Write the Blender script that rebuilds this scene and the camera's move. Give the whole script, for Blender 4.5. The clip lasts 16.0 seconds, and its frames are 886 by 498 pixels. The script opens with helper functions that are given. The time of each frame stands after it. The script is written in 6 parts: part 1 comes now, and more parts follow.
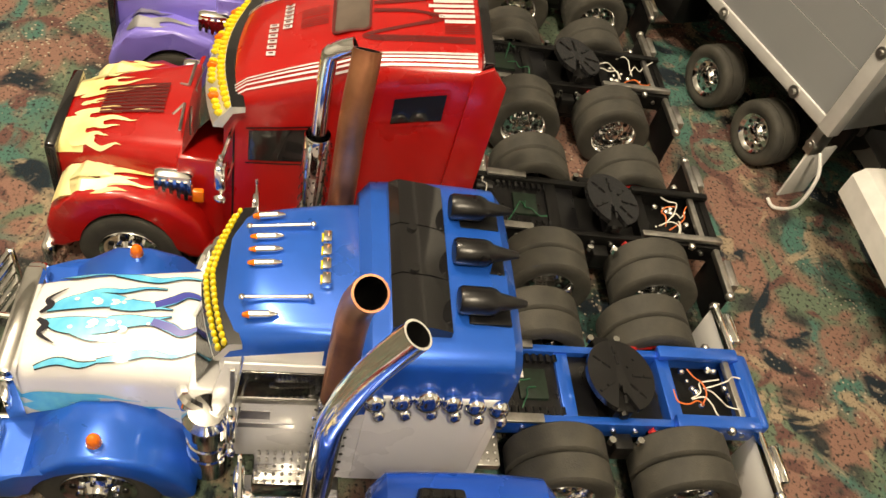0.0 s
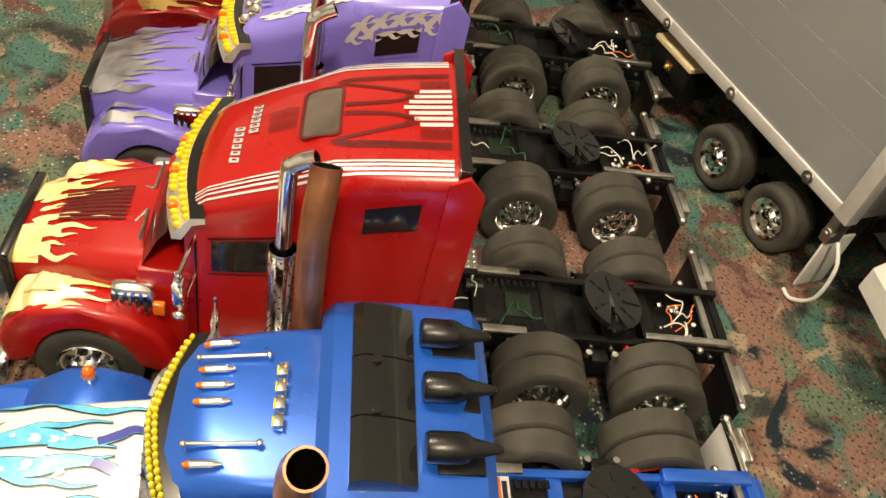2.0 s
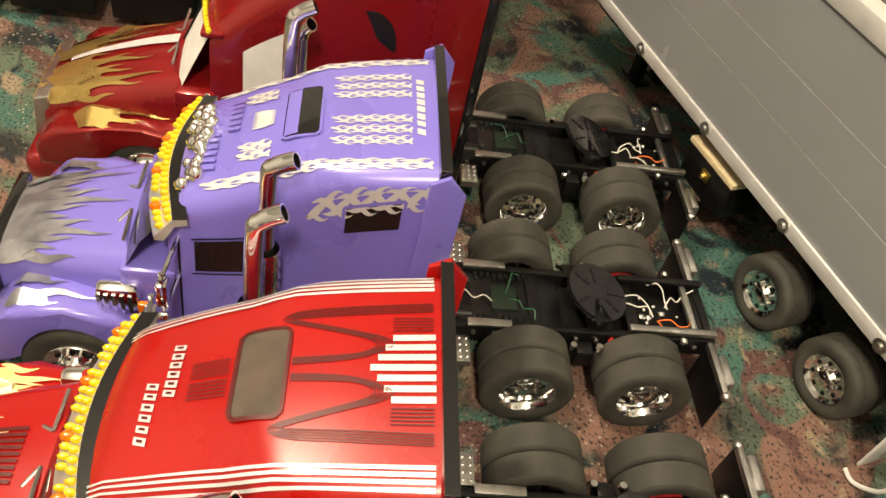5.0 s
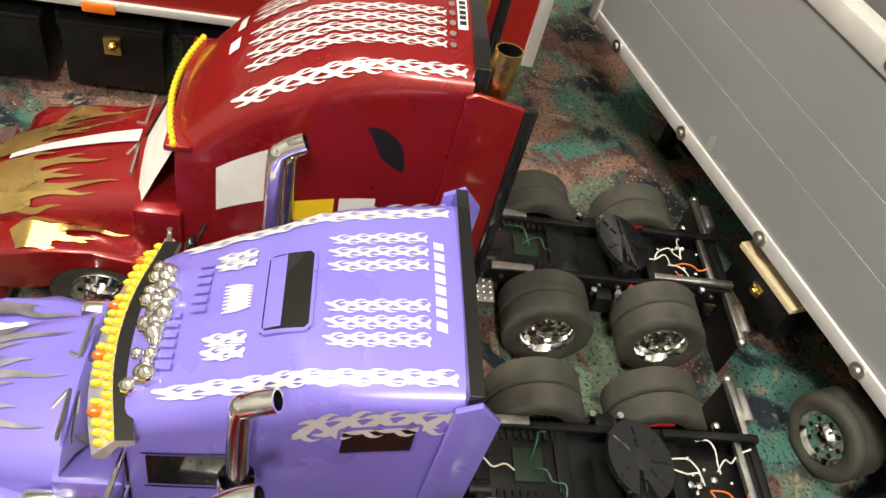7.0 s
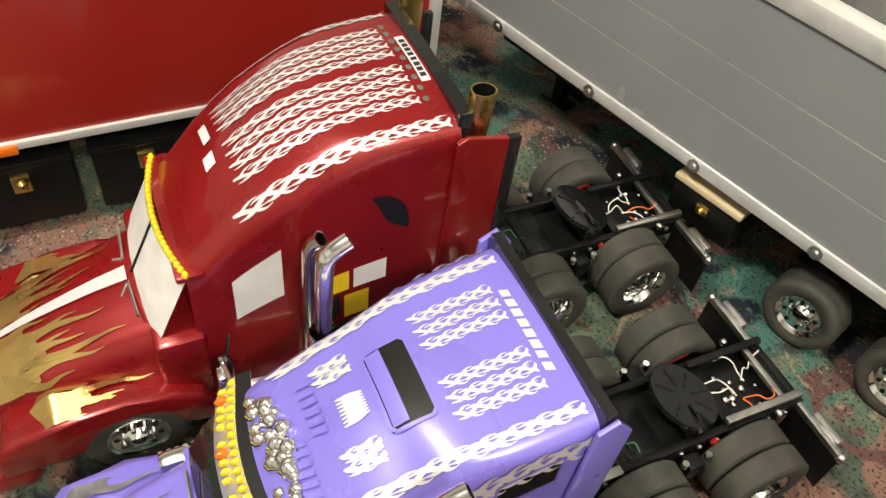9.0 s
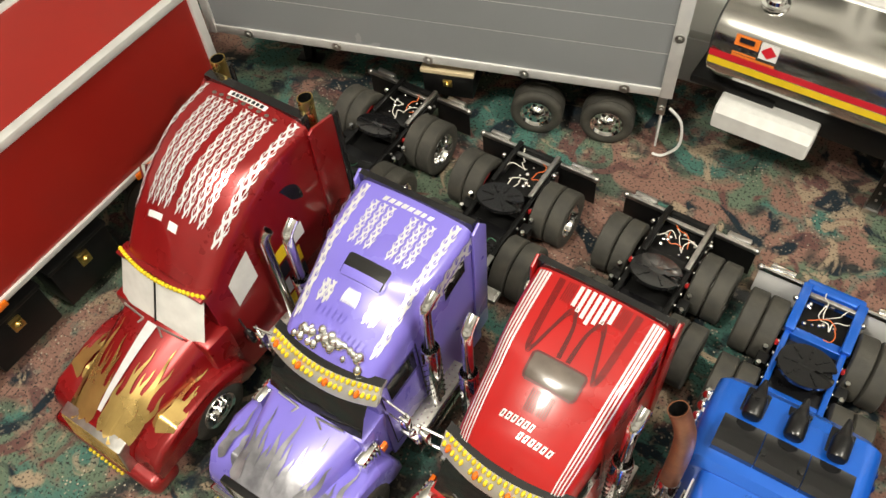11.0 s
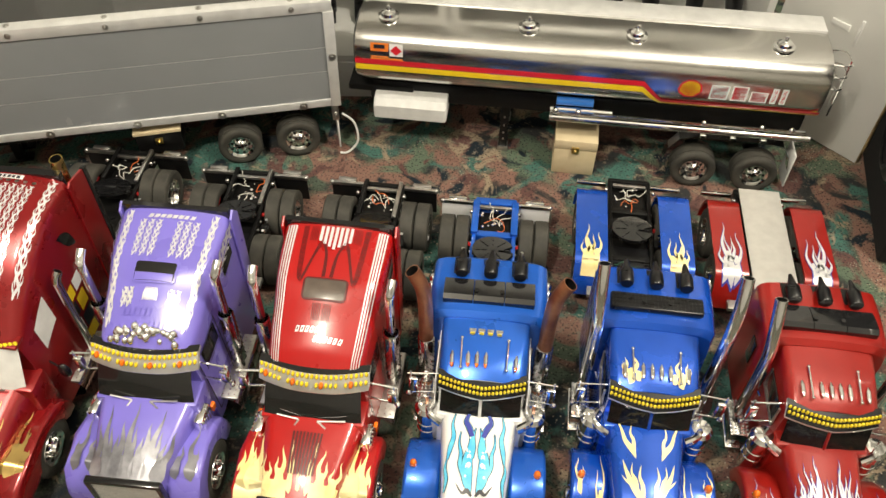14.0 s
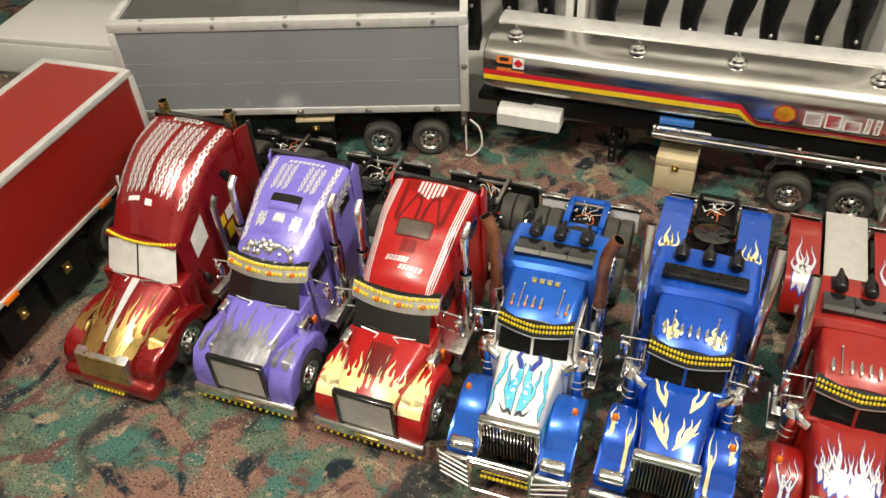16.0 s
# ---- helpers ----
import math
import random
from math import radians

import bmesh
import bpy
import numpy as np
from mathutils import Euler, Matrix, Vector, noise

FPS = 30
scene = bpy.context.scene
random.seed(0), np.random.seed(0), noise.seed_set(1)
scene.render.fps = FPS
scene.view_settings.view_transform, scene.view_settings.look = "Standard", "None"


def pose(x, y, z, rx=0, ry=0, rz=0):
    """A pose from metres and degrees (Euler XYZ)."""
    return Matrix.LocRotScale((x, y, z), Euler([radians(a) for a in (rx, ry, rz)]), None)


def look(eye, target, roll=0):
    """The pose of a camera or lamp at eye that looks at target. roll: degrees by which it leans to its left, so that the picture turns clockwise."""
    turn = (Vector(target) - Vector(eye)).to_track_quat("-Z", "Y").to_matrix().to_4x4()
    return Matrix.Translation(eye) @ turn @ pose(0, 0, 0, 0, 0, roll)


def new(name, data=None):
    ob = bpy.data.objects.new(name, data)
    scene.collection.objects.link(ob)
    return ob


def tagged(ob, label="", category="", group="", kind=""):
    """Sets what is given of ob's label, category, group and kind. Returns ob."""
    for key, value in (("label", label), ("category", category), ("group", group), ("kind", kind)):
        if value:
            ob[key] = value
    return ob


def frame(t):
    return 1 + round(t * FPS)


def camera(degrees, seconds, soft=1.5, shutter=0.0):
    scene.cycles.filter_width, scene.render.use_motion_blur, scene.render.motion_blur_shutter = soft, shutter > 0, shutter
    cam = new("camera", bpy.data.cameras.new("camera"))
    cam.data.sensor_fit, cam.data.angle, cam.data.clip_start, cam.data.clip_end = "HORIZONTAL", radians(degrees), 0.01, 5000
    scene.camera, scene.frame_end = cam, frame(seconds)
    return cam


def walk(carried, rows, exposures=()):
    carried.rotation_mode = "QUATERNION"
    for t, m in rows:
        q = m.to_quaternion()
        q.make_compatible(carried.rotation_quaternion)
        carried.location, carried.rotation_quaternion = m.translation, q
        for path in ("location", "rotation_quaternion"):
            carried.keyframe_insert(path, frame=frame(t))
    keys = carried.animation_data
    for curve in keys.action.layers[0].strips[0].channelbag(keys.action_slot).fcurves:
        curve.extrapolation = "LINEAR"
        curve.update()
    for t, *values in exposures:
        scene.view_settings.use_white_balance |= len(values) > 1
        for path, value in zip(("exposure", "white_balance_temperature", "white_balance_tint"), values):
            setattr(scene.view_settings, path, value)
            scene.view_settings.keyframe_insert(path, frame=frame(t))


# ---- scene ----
cam = camera(57.5, 16.0)
PATH = [
    (0, (0.658, -0.279, 0.609), (-0.574, 0.231, -0.882), 17.3),
    (0.5, (0.64, -0.286, 0.612), (-0.644, 0.205, -0.841), 16.3),
    (1, (0.628, -0.279, 0.608), (-0.684, 0.204, -0.822), 15.6),
    (1.5, (0.607, -0.26, 0.61), (-0.739, 0.203, -0.795), 14.8),
    (2, (0.595, -0.236, 0.608), (-0.742, 0.222, -0.808), 14.4),
    (2.5, (0.569, -0.226, 0.616), (-0.755, 0.239, -0.809), 14.6),
    (3, (0.537, -0.214, 0.619), (-0.768, 0.244, -0.826), 14.5),
    (3.5, (0.502, -0.206, 0.621), (-0.796, 0.261, -0.826), 14.9),
    (4, (0.47, -0.196, 0.622), (-0.833, 0.28, -0.819), 14.9),
    (4.5, (0.424, -0.188, 0.63), (-0.895, 0.264, -0.803), 14.5),
    (4.7, (0.401, -0.189, 0.625), (-0.917, 0.254, -0.813), 14.4),
    (6.8, (0.213, -0.183, 0.61), (-1.071, 0.26, -0.857), 15.8),
    (7, (0.186, -0.184, 0.61), (-1.094, 0.282, -0.854), 16.5),
    (7.5, (0.142, -0.194, 0.595), (-1.137, 0.278, -0.869), 16.6),
    (8, (0.1, -0.218, 0.589), (-1.151, 0.321, -0.876), 18.0),
    (8.2, (0.093, -0.229, 0.587), (-1.131, 0.37, -0.877), 17.0),
    (10.3, (0.197, -0.455, 0.865), (-0.628, 0.485, -0.696), -4.2),
    (10.5, (0.202, -0.475, 0.887), (-0.57, 0.473, -0.696), -5.5),
    (11, (0.229, -0.521, 0.936), (-0.394, 0.472, -0.685), -6.1),
    (11.5, (0.267, -0.548, 0.967), (-0.228, 0.48, -0.676), -4.8),
    (12, (0.304, -0.584, 0.994), (-0.071, 0.463, -0.668), -3.5),
    (12.5, (0.324, -0.63, 1.018), (0.012, 0.472, -0.621), -2.7),
    (13, (0.337, -0.691, 1.039), (0.081, 0.47, -0.57), -2.5),
    (13.5, (0.312, -0.745, 1.049), (0.205, 0.486, -0.524), -0.0),
    (14, (0.272, -0.821, 1.056), (0.28, 0.495, -0.45), 0.8),
    (14.5, (0.261, -0.899, 1.056), (0.3, 0.478, -0.395), -0.1),
    (15, (0.304, -0.966, 1.059), (0.259, 0.455, -0.348), -1.6),
    (15.5, (0.39, -1.025, 1.049), (0.121, 0.399, -0.329), -3.8),
    (16, (0.43, -1.065, 1.048), (0.008, 0.354, -0.297), -4.2),
]
TONE = [(0, 0.05, 8000, 10), (4.5, 0.10, 7900, 10), (7.0, 0.34, 6500, 8), (8.2, 0.22, 6600, 8), (10.5, 0.06, 6400, 7), (12.5, 0.0, 6800, 7), (14.5, -0.10, 6700, 7), (16.0, -0.10, 6600, 7)]
walk(cam, [(t, look(eye, target, roll)) for t, eye, target, roll in PATH], TONE)

# ---- light ----
world = bpy.data.worlds.new("world")
scene.world = world
world.use_nodes = True
world.node_tree.nodes["Background"].inputs[0].default_value = (0.75, 0.72, 0.66, 1)
world.node_tree.nodes["Background"].inputs[1].default_value = 0.05
scene.view_settings.exposure = 0.0


# Unseen overhead point lamps, added and placed to brighten the room.
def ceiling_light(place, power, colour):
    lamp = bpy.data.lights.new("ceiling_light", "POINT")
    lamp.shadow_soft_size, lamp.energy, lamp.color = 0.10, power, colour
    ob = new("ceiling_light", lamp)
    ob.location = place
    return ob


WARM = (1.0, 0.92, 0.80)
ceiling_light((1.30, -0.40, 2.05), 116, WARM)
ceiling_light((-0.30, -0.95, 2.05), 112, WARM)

# ---- materials ----


def material(name, colour, rough=0.5, metal=0.0, coat=0.0, grain=0.0, scale=60.0, bump=0.0, bump_scale=400.0, second=None, emit=0.0, spec=0.5, rough_var=0.08):
    """Colour with broad and fine variation, roughness variation and fine relief."""
    m = bpy.data.materials.new(name)
    m.use_nodes = True
    n, l = m.node_tree.nodes, m.node_tree.links
    b = n["Principled BSDF"]
    b.inputs["Roughness"].default_value, b.inputs["Metallic"].default_value = rough, metal
    b.inputs["Coat Weight"].default_value, b.inputs["Coat Roughness"].default_value = coat, 0.06
    b.inputs["Specular IOR Level"].default_value = spec
    co = n.new("ShaderNodeTexCoord")
    if grain or second:
        a = n.new("ShaderNodeTexNoise")
        a.inputs["Scale"].default_value, a.inputs["Detail"].default_value = scale, 6
        l.new(co.outputs["Object"], a.inputs["Vector"])
        mix = n.new("ShaderNodeMix")
        mix.data_type = "RGBA"
        dark = second or tuple(c * (1 - grain) for c in colour)
        mix.inputs[6].default_value, mix.inputs[7].default_value = (*dark, 1), (*colour, 1)
        ramp = n.new("ShaderNodeMapRange")
        ramp.inputs[1].default_value, ramp.inputs[2].default_value = 0.3, 0.65
        l.new(a.outputs["Fac"], ramp.inputs[0])
        l.new(ramp.outputs[0], mix.inputs[0])
        l.new(mix.outputs[2], b.inputs["Base Color"])
        r2 = n.new("ShaderNodeMapRange")
        r2.inputs[1].default_value, r2.inputs[2].default_value = 0.3, 0.7
        r2.inputs[3].default_value, r2.inputs[4].default_value = rough, min(1, rough + rough_var)
        l.new(a.outputs["Fac"], r2.inputs[0])
        l.new(r2.outputs[0], b.inputs["Roughness"])
    else:
        b.inputs["Base Color"].default_value = (*colour, 1)
    if bump:
        f = n.new("ShaderNodeTexNoise")
        f.inputs["Scale"].default_value, f.inputs["Detail"].default_value = bump_scale, 3
        l.new(co.outputs["Object"], f.inputs["Vector"])
        bp = n.new("ShaderNodeBump")
        bp.inputs["Strength"].default_value, bp.inputs["Distance"].default_value = bump, 0.001
        l.new(f.outputs["Fac"], bp.inputs["Height"])
        l.new(bp.outputs[0], b.inputs["Normal"])
    if emit:
        b.inputs["Emission Color"].default_value, b.inputs["Emission Strength"].default_value = (*colour, 1), emit
    return m


def carpet_material():
    m = bpy.data.materials.new("patterned_carpet")
    m.use_nodes = True
    n, l = m.node_tree.nodes, m.node_tree.links
    b = n["Principled BSDF"]
    b.inputs["Roughness"].default_value, b.inputs["Specular IOR Level"].default_value = 0.95, 0.15
    co = n.new("ShaderNodeTexCoord")

    def noise_node(scale, detail, distort, shift):
        mp = n.new("ShaderNodeMapping")
        mp.inputs["Location"].default_value = (shift, shift * 0.7, 0)
        l.new(co.outputs["Object"], mp.inputs[0])
        a = n.new("ShaderNodeTexNoise")
        a.inputs["Scale"].default_value, a.inputs["Detail"].default_value, a.inputs["Distortion"].default_value = scale, detail, distort
        l.new(mp.outputs[0], a.inputs["Vector"])
        return a.outputs["Fac"]

    def ramp(fac, lo, hi):
        r = n.new("ShaderNodeMapRange")
        r.inputs[1].default_value, r.inputs[2].default_value = lo, hi
        l.new(fac, r.inputs[0])
        return r.outputs[0]

    def mix(fac, a, c):
        x = n.new("ShaderNodeMix")
        x.data_type = "RGBA"
        for k, v in ((6, a), (7, c)):
            if isinstance(v, tuple):
                x.inputs[k].default_value = (*v, 1)
            else:
                l.new(v, x.inputs[k])
        l.new(fac, x.inputs[0])
        return x.outputs[2]

    c = mix(ramp(noise_node(7, 5, 0.9, 0), 0.44, 0.54), (0.034, 0.036, 0.036), (0.110, 0.150, 0.105))
    c = mix(ramp(noise_node(8, 5, 1.2, 3.1), 0.50, 0.57), c, (0.225, 0.128, 0.100))
    c = mix(ramp(noise_node(7, 5, 1.0, 7.7), 0.53, 0.60), c, (0.060, 0.145, 0.122))
    c = mix(ramp(noise_node(12, 4, 1.5, 12.3), 0.56, 0.62), c, (0.120, 0.062, 0.056))
    c = mix(ramp(noise_node(11, 4, 1.3, 17.9), 0.58, 0.64), c, (0.014, 0.022, 0.030))
    c = mix(ramp(noise_node(15, 4, 1.6, 23.0), 0.60, 0.67), c, (0.30, 0.235, 0.165))
    fine = noise_node(260, 2, 0, 0)
    c = mix(ramp(noise_node(70, 3, 0.6, 41.0), 0.60, 0.72), c, (0.18, 0.15, 0.12))
    c = mix(ramp(fine, 0.46, 0.32), c, (0.022, 0.023, 0.024))
    dots = n.new("ShaderNodeTexVoronoi")
    dots.inputs["Scale"].default_value = 150
    l.new(co.outputs["Object"], dots.inputs["Vector"])
    patch = ramp(noise_node(6, 2, 0.5, 31.0), 0.46, 0.62)
    spot = ramp(dots.outputs["Distance"], 0.24, 0.14)
    mul = n.new("ShaderNodeMath")
    mul.operation = "MULTIPLY"
    l.new(patch, mul.inputs[0])
    l.new(spot, mul.inputs[1])
    c = mix(mul.outputs[0], c, (0.38, 0.33, 0.26))
    l.new(c, b.inputs["Base Color"])
    bp = n.new("ShaderNodeBump")
    bp.inputs["Strength"].default_value, bp.inputs["Distance"].default_value = 0.8, 0.002
    l.new(noise_node(500, 2, 0, 5.0), bp.inputs["Height"])
    l.new(bp.outputs[0], b.inputs["Normal"])
    return m


CARPET = carpet_material()
CHROME = material("chrome", (0.90, 0.90, 0.89), 0.07, 1.0, grain=0.12, scale=90)
STEEL = material("dull_steel", (0.55, 0.54, 0.52), 0.34, 1.0, grain=0.25, scale=120)
ALU = material("brushed_aluminium", (0.78, 0.78, 0.77), 0.34, 0.45, grain=0.15, scale=40)
TANK = material("polished_tank_steel", (0.66, 0.65, 0.62), 0.16, 1.0, grain=0.10, scale=14)
BLACK = material("black_plastic", (0.006, 0.006, 0.007), 0.26, grain=0.4, scale=80, bump=0.15)
SATIN = material("satin_black", (0.006, 0.006, 0.006), 0.36, grain=0.4, scale=60, bump=0.15, spec=0.3)
GLOSSY = material("gloss_black", (0.010, 0.010, 0.011), 0.12, coat=0.6)
RUBBER = material("tyre_rubber", (0.036, 0.035, 0.030), 0.68, second=(0.062, 0.058, 0.047), scale=45, bump=0.5, bump_scale=700)
GLASS = material("dark_glass", (0.012, 0.012, 0.012), 0.06, coat=0.5)
SMOKED = material("smoked_glass", (0.11, 0.085, 0.07), 0.08, coat=0.5, grain=0.5, scale=30)
PALE = material("pale_lining", (0.72, 0.72, 0.70), 0.5, grain=0.15, scale=50)
RED = material("red_lacquer", (0.40, 0.006, 0.006), 0.25, 0.0, coat=0.5, grain=0.12, scale=12)
MAROON = material("candy_red_lacquer", (0.28, 0.008, 0.010), 0.25, 0.35, coat=0.8, grain=0.2, scale=15)
DEEPRED = material("deep_red_lacquer", (0.29, 0.009, 0.006), 0.28, 0.1, coat=0.6, grain=0.2, scale=15)
PANELRED = material("red_panel", (0.26, 0.012, 0.008), 0.30, coat=0.3, grain=0.1, scale=8)
PURPLE = material("violet_lacquer", (0.20, 0.165, 0.63), 0.25, coat=0.7, grain=0.12, scale=14)
BLUE = material("metallic_blue_paint", (0.010, 0.12, 0.62), 0.26, 0.40, coat=0.7, grain=0.15, scale=20)
BLUE2 = material("candy_blue_paint", (0.006, 0.085, 0.56), 0.22, 0.40, coat=0.8, grain=0.15, scale=20)
WHITE = material("white_lacquer", (0.78, 0.78, 0.78), 0.25, coat=0.5, grain=0.05, scale=20)
WHITEWALL = material("white_melamine", (0.74, 0.74, 0.71), 0.45, grain=0.06, scale=10)
CREAM = material("cream_decal", (0.85, 0.70, 0.28), 0.3, coat=0.4, second=(0.90, 0.82, 0.50), scale=25)
MATTEALU = material("matte_aluminium", (0.55, 0.54, 0.51), 0.4, 0.3, grain=0.12, scale=60)
YELLOW = material("yellow_decal", (0.88, 0.62, 0.02), 0.3, coat=0.3, grain=0.1)
SILVER = material("silver_decal", (0.75, 0.75, 0.77), 0.3, 0.3, coat=0.3, grain=0.12, scale=90)
GREY = material("charcoal_decal", (0.13, 0.13, 0.15), 0.3, 0.3, coat=0.5, second=(0.35, 0.35, 0.38), scale=35)
GOLD = material("gold_decal", (0.55, 0.38, 0.13), 0.25, 0.75, grain=0.3, scale=30)
BRASS = material("brass", (0.75, 0.55, 0.18), 0.25, 1.0, grain=0.2)
COPPER = material("tarnished_copper", (0.52, 0.24, 0.13), 0.32, 0.9, second=(0.30, 0.12, 0.07), scale=45, rough_var=0.2)
AMBER = material("amber_lens", (0.75, 0.16, 0.01), 0.15, coat=0.5)
LAMPYELLOW = material("yellow_lamp_lens", (0.85, 0.66, 0.03), 0.15, coat=0.6, grain=0.3, scale=200)
SKY = material("pale_blue_decal", (0.05, 0.42, 0.75), 0.3, coat=0.4, second=(0.20, 0.70, 0.85), scale=60)
INDIGO = material("indigo_decal", (0.05, 0.06, 0.35), 0.3, coat=0.4)
INK = material("black_decal", (0.012, 0.012, 0.02), 0.35, coat=0.3)
GREYPANEL = material("grey_trailer_panel", (0.265, 0.278, 0.290), 0.20, 0.1, coat=0.35, grain=0.08, scale=6)
WOOD = material("pale_wood", (0.66, 0.55, 0.36), 0.5, second=(0.58, 0.47, 0.29), scale=30, bump=0.2)
CHIP = material("chipboard_edge", (0.45, 0.33, 0.15), 0.8, second=(0.28, 0.19, 0.08), scale=160, bump=0.6)
CLOTH = material("black_speaker_carpet", (0.012, 0.012, 0.013), 0.9, grain=0.5, scale=200, bump=0.6)
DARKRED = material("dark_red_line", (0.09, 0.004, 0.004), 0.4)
SATINCHROME = material("satin_chrome", (0.72, 0.71, 0.68), 0.32, 0.6, grain=0.15, scale=80)
WIRE_W = material("white_wire", (0.7, 0.68, 0.62), 0.45)
WIRE_O = material("orange_wire", (0.70, 0.16, 0.04), 0.45)
WIRE_G = material("green_wire", (0.02, 0.12, 0.06), 0.45)
WIRE_R = material("red_wire", (0.45, 0.02, 0.02), 0.45)
CIRCUIT = material("circuit_green", (0.012, 0.03, 0.018), 0.5, grain=0.5, scale=300)
ORANGE = material("orange_sign", (0.85, 0.22, 0.03), 0.4, grain=0.05)
BLUETUBE = material("blue_tube", (0.03, 0.18, 0.6), 0.3)
PLASTER = material("painted_plaster", (0.50, 0.49, 0.46), 0.85, grain=0.08, scale=4, bump=0.3, bump_scale=90)

# ---- mesh helpers ----


def part(name, bm, mat, parent=None, label="", smooth=True, m=None):
    """Links a bmesh as one mesh object under a thing or a part."""
    me = bpy.data.meshes.new(name)
    bmesh.ops.recalc_face_normals(bm, faces=bm.faces)
    bm.to_mesh(me)
    bm.free()
    for x in (mat if isinstance(mat, (list, tuple)) else [mat]):
        me.materials.append(x)
    if smooth:
        me.shade_smooth()
        me.set_sharp_from_angle(angle=radians(35))
    return reuse(name, me, parent, label, m)


def pieces(name, bm, mat, parent=None, label=""):
    """Each loose sheet of a bmesh as a part of its own."""
    bm.verts.ensure_lookup_table()
    bm.verts.index_update()
    seen, groups = set(), []
    for v in bm.verts:
        if v in seen:
            continue
        todo, group = [v], []
        seen.add(v)
        while todo:
            w = todo.pop()
            group.append(w)
            for e in w.link_edges:
                o = e.other_vert(w)
                if o not in seen:
                    seen.add(o)
                    todo.append(o)
        groups.append(group)
    for group in groups:
        sub = bmesh.new()
        made = {v: sub.verts.new(v.co) for v in group}
        for f in {f for v in group for f in v.link_faces}:
            sub.faces.new([made[v] for v in f.verts]).material_index = f.material_index
        part(name, sub, mat, parent, label)
    bm.free()


def reuse(name, me, parent=None, label="", m=None):
    ob = new(name, me)
    if m is not None:
        ob.matrix_basis = m
    if parent is not None:
        ob.parent = parent
    return tagged(ob, label)


def thing(name, m, label, category, group="", kind=""):
    ob = new(name)
    ob.empty_display_size = 0.02
    ob.matrix_basis = m
    return tagged(ob, label, category, group, kind)


def box(bm, x0, x1, y0, y1, z0, z1, bevel=0.0, segs=2, m=None, mi=0):
    g = bmesh.ops.create_cube(bm, size=1)
    vs = g["verts"]
    bmesh.ops.scale(bm, vec=(x1 - x0, y1 - y0, z1 - z0), verts=vs)
    bmesh.ops.translate(bm, vec=((x0 + x1) / 2, (y0 + y1) / 2, (z0 + z1) / 2), verts=vs)
    faces = list({f for v in vs for f in v.link_faces})
    for f in faces:
        f.material_index = mi
    if bevel:
        es = list({e for v in vs for e in v.link_edges})
        r = bmesh.ops.bevel(bm, geom=es, offset=bevel, segments=segs, affect="EDGES", profile=0.5)
        vs = list({v for f in r["faces"] for v in f.verts} | {v for v in vs if v.is_valid})
        for f in r["faces"]:
            f.material_index = mi
    if m is not None:
        bmesh.ops.transform(bm, matrix=m, verts=vs)
    return vs


def rod(bm, a, b, r, seg=10, r2=None, mi=0, caps=True):
    a, b = Vector(a), Vector(b)
    q = (b - a).to_track_quat("Z", "Y").to_matrix().to_4x4()
    g = bmesh.ops.create_cone(bm, cap_ends=caps, segments=seg, radius1=r, radius2=r if r2 is None else r2, depth=(b - a).length,
                              matrix=Matrix.Translation((a + b) / 2) @ q)
    for f in {f for v in g["verts"] for f in v.link_faces}:
        f.material_index = mi
    return g["verts"]


def ball(bm, c, r, mi=0, u=10, v=6, squash=(1, 1, 1)):
    g = bmesh.ops.create_uvsphere(bm, u_segments=u, v_segments=v, radius=r, matrix=Matrix.Translation(c) @ Matrix.Diagonal((*squash, 1)))
    for f in {f for w in g["verts"] for f in w.link_faces}:
        f.material_index = mi


def pipe(bm, pts, r, seg=10, mi=0, caps=True, radii=None):
    """A tube along a smooth line through pts."""
    pts = [Vector(p) for p in pts]
    fine, rr = [], []
    for i in range(len(pts) - 1):
        p0, p1, p2, p3 = pts[max(i - 1, 0)], pts[i], pts[i + 1], pts[min(i + 2, len(pts) - 1)]
        for k in range(5):
            t = k / 5
            fine.append(0.5 * (2 * p1 + (p2 - p0) * t + (2 * p0 - 5 * p1 + 4 * p2 - p3) * t * t + (3 * p1 - p0 - 3 * p2 + p3) * t ** 3))
            rr.append(r if radii is None else radii[i] + (radii[i + 1] - radii[i]) * t)
    fine.append(pts[-1])
    rr.append(r if radii is None else radii[-1])
    rings, side = [], None
    for i, p in enumerate(fine):
        d = (fine[min(i + 1, len(fine) - 1)] - fine[max(i - 1, 0)]).normalized()
        if side is None:
            side = d.orthogonal().normalized()
        side = (side - d * side.dot(d)).normalized()
        up = d.cross(side)
        rings.append([bm.verts.new(p + rr[i] * (math.cos(a) * side + math.sin(a) * up)) for a in (2 * math.pi * j / seg for j in range(seg))])
    for a, b in zip(rings, rings[1:]):
        for j in range(seg):
            bm.faces.new((a[j], a[(j + 1) % seg], b[(j + 1) % seg], b[j])).material_index = mi
    if caps:
        bm.faces.new(rings[0]).material_index = mi
        bm.faces.new(rings[-1][::-1]).material_index = mi


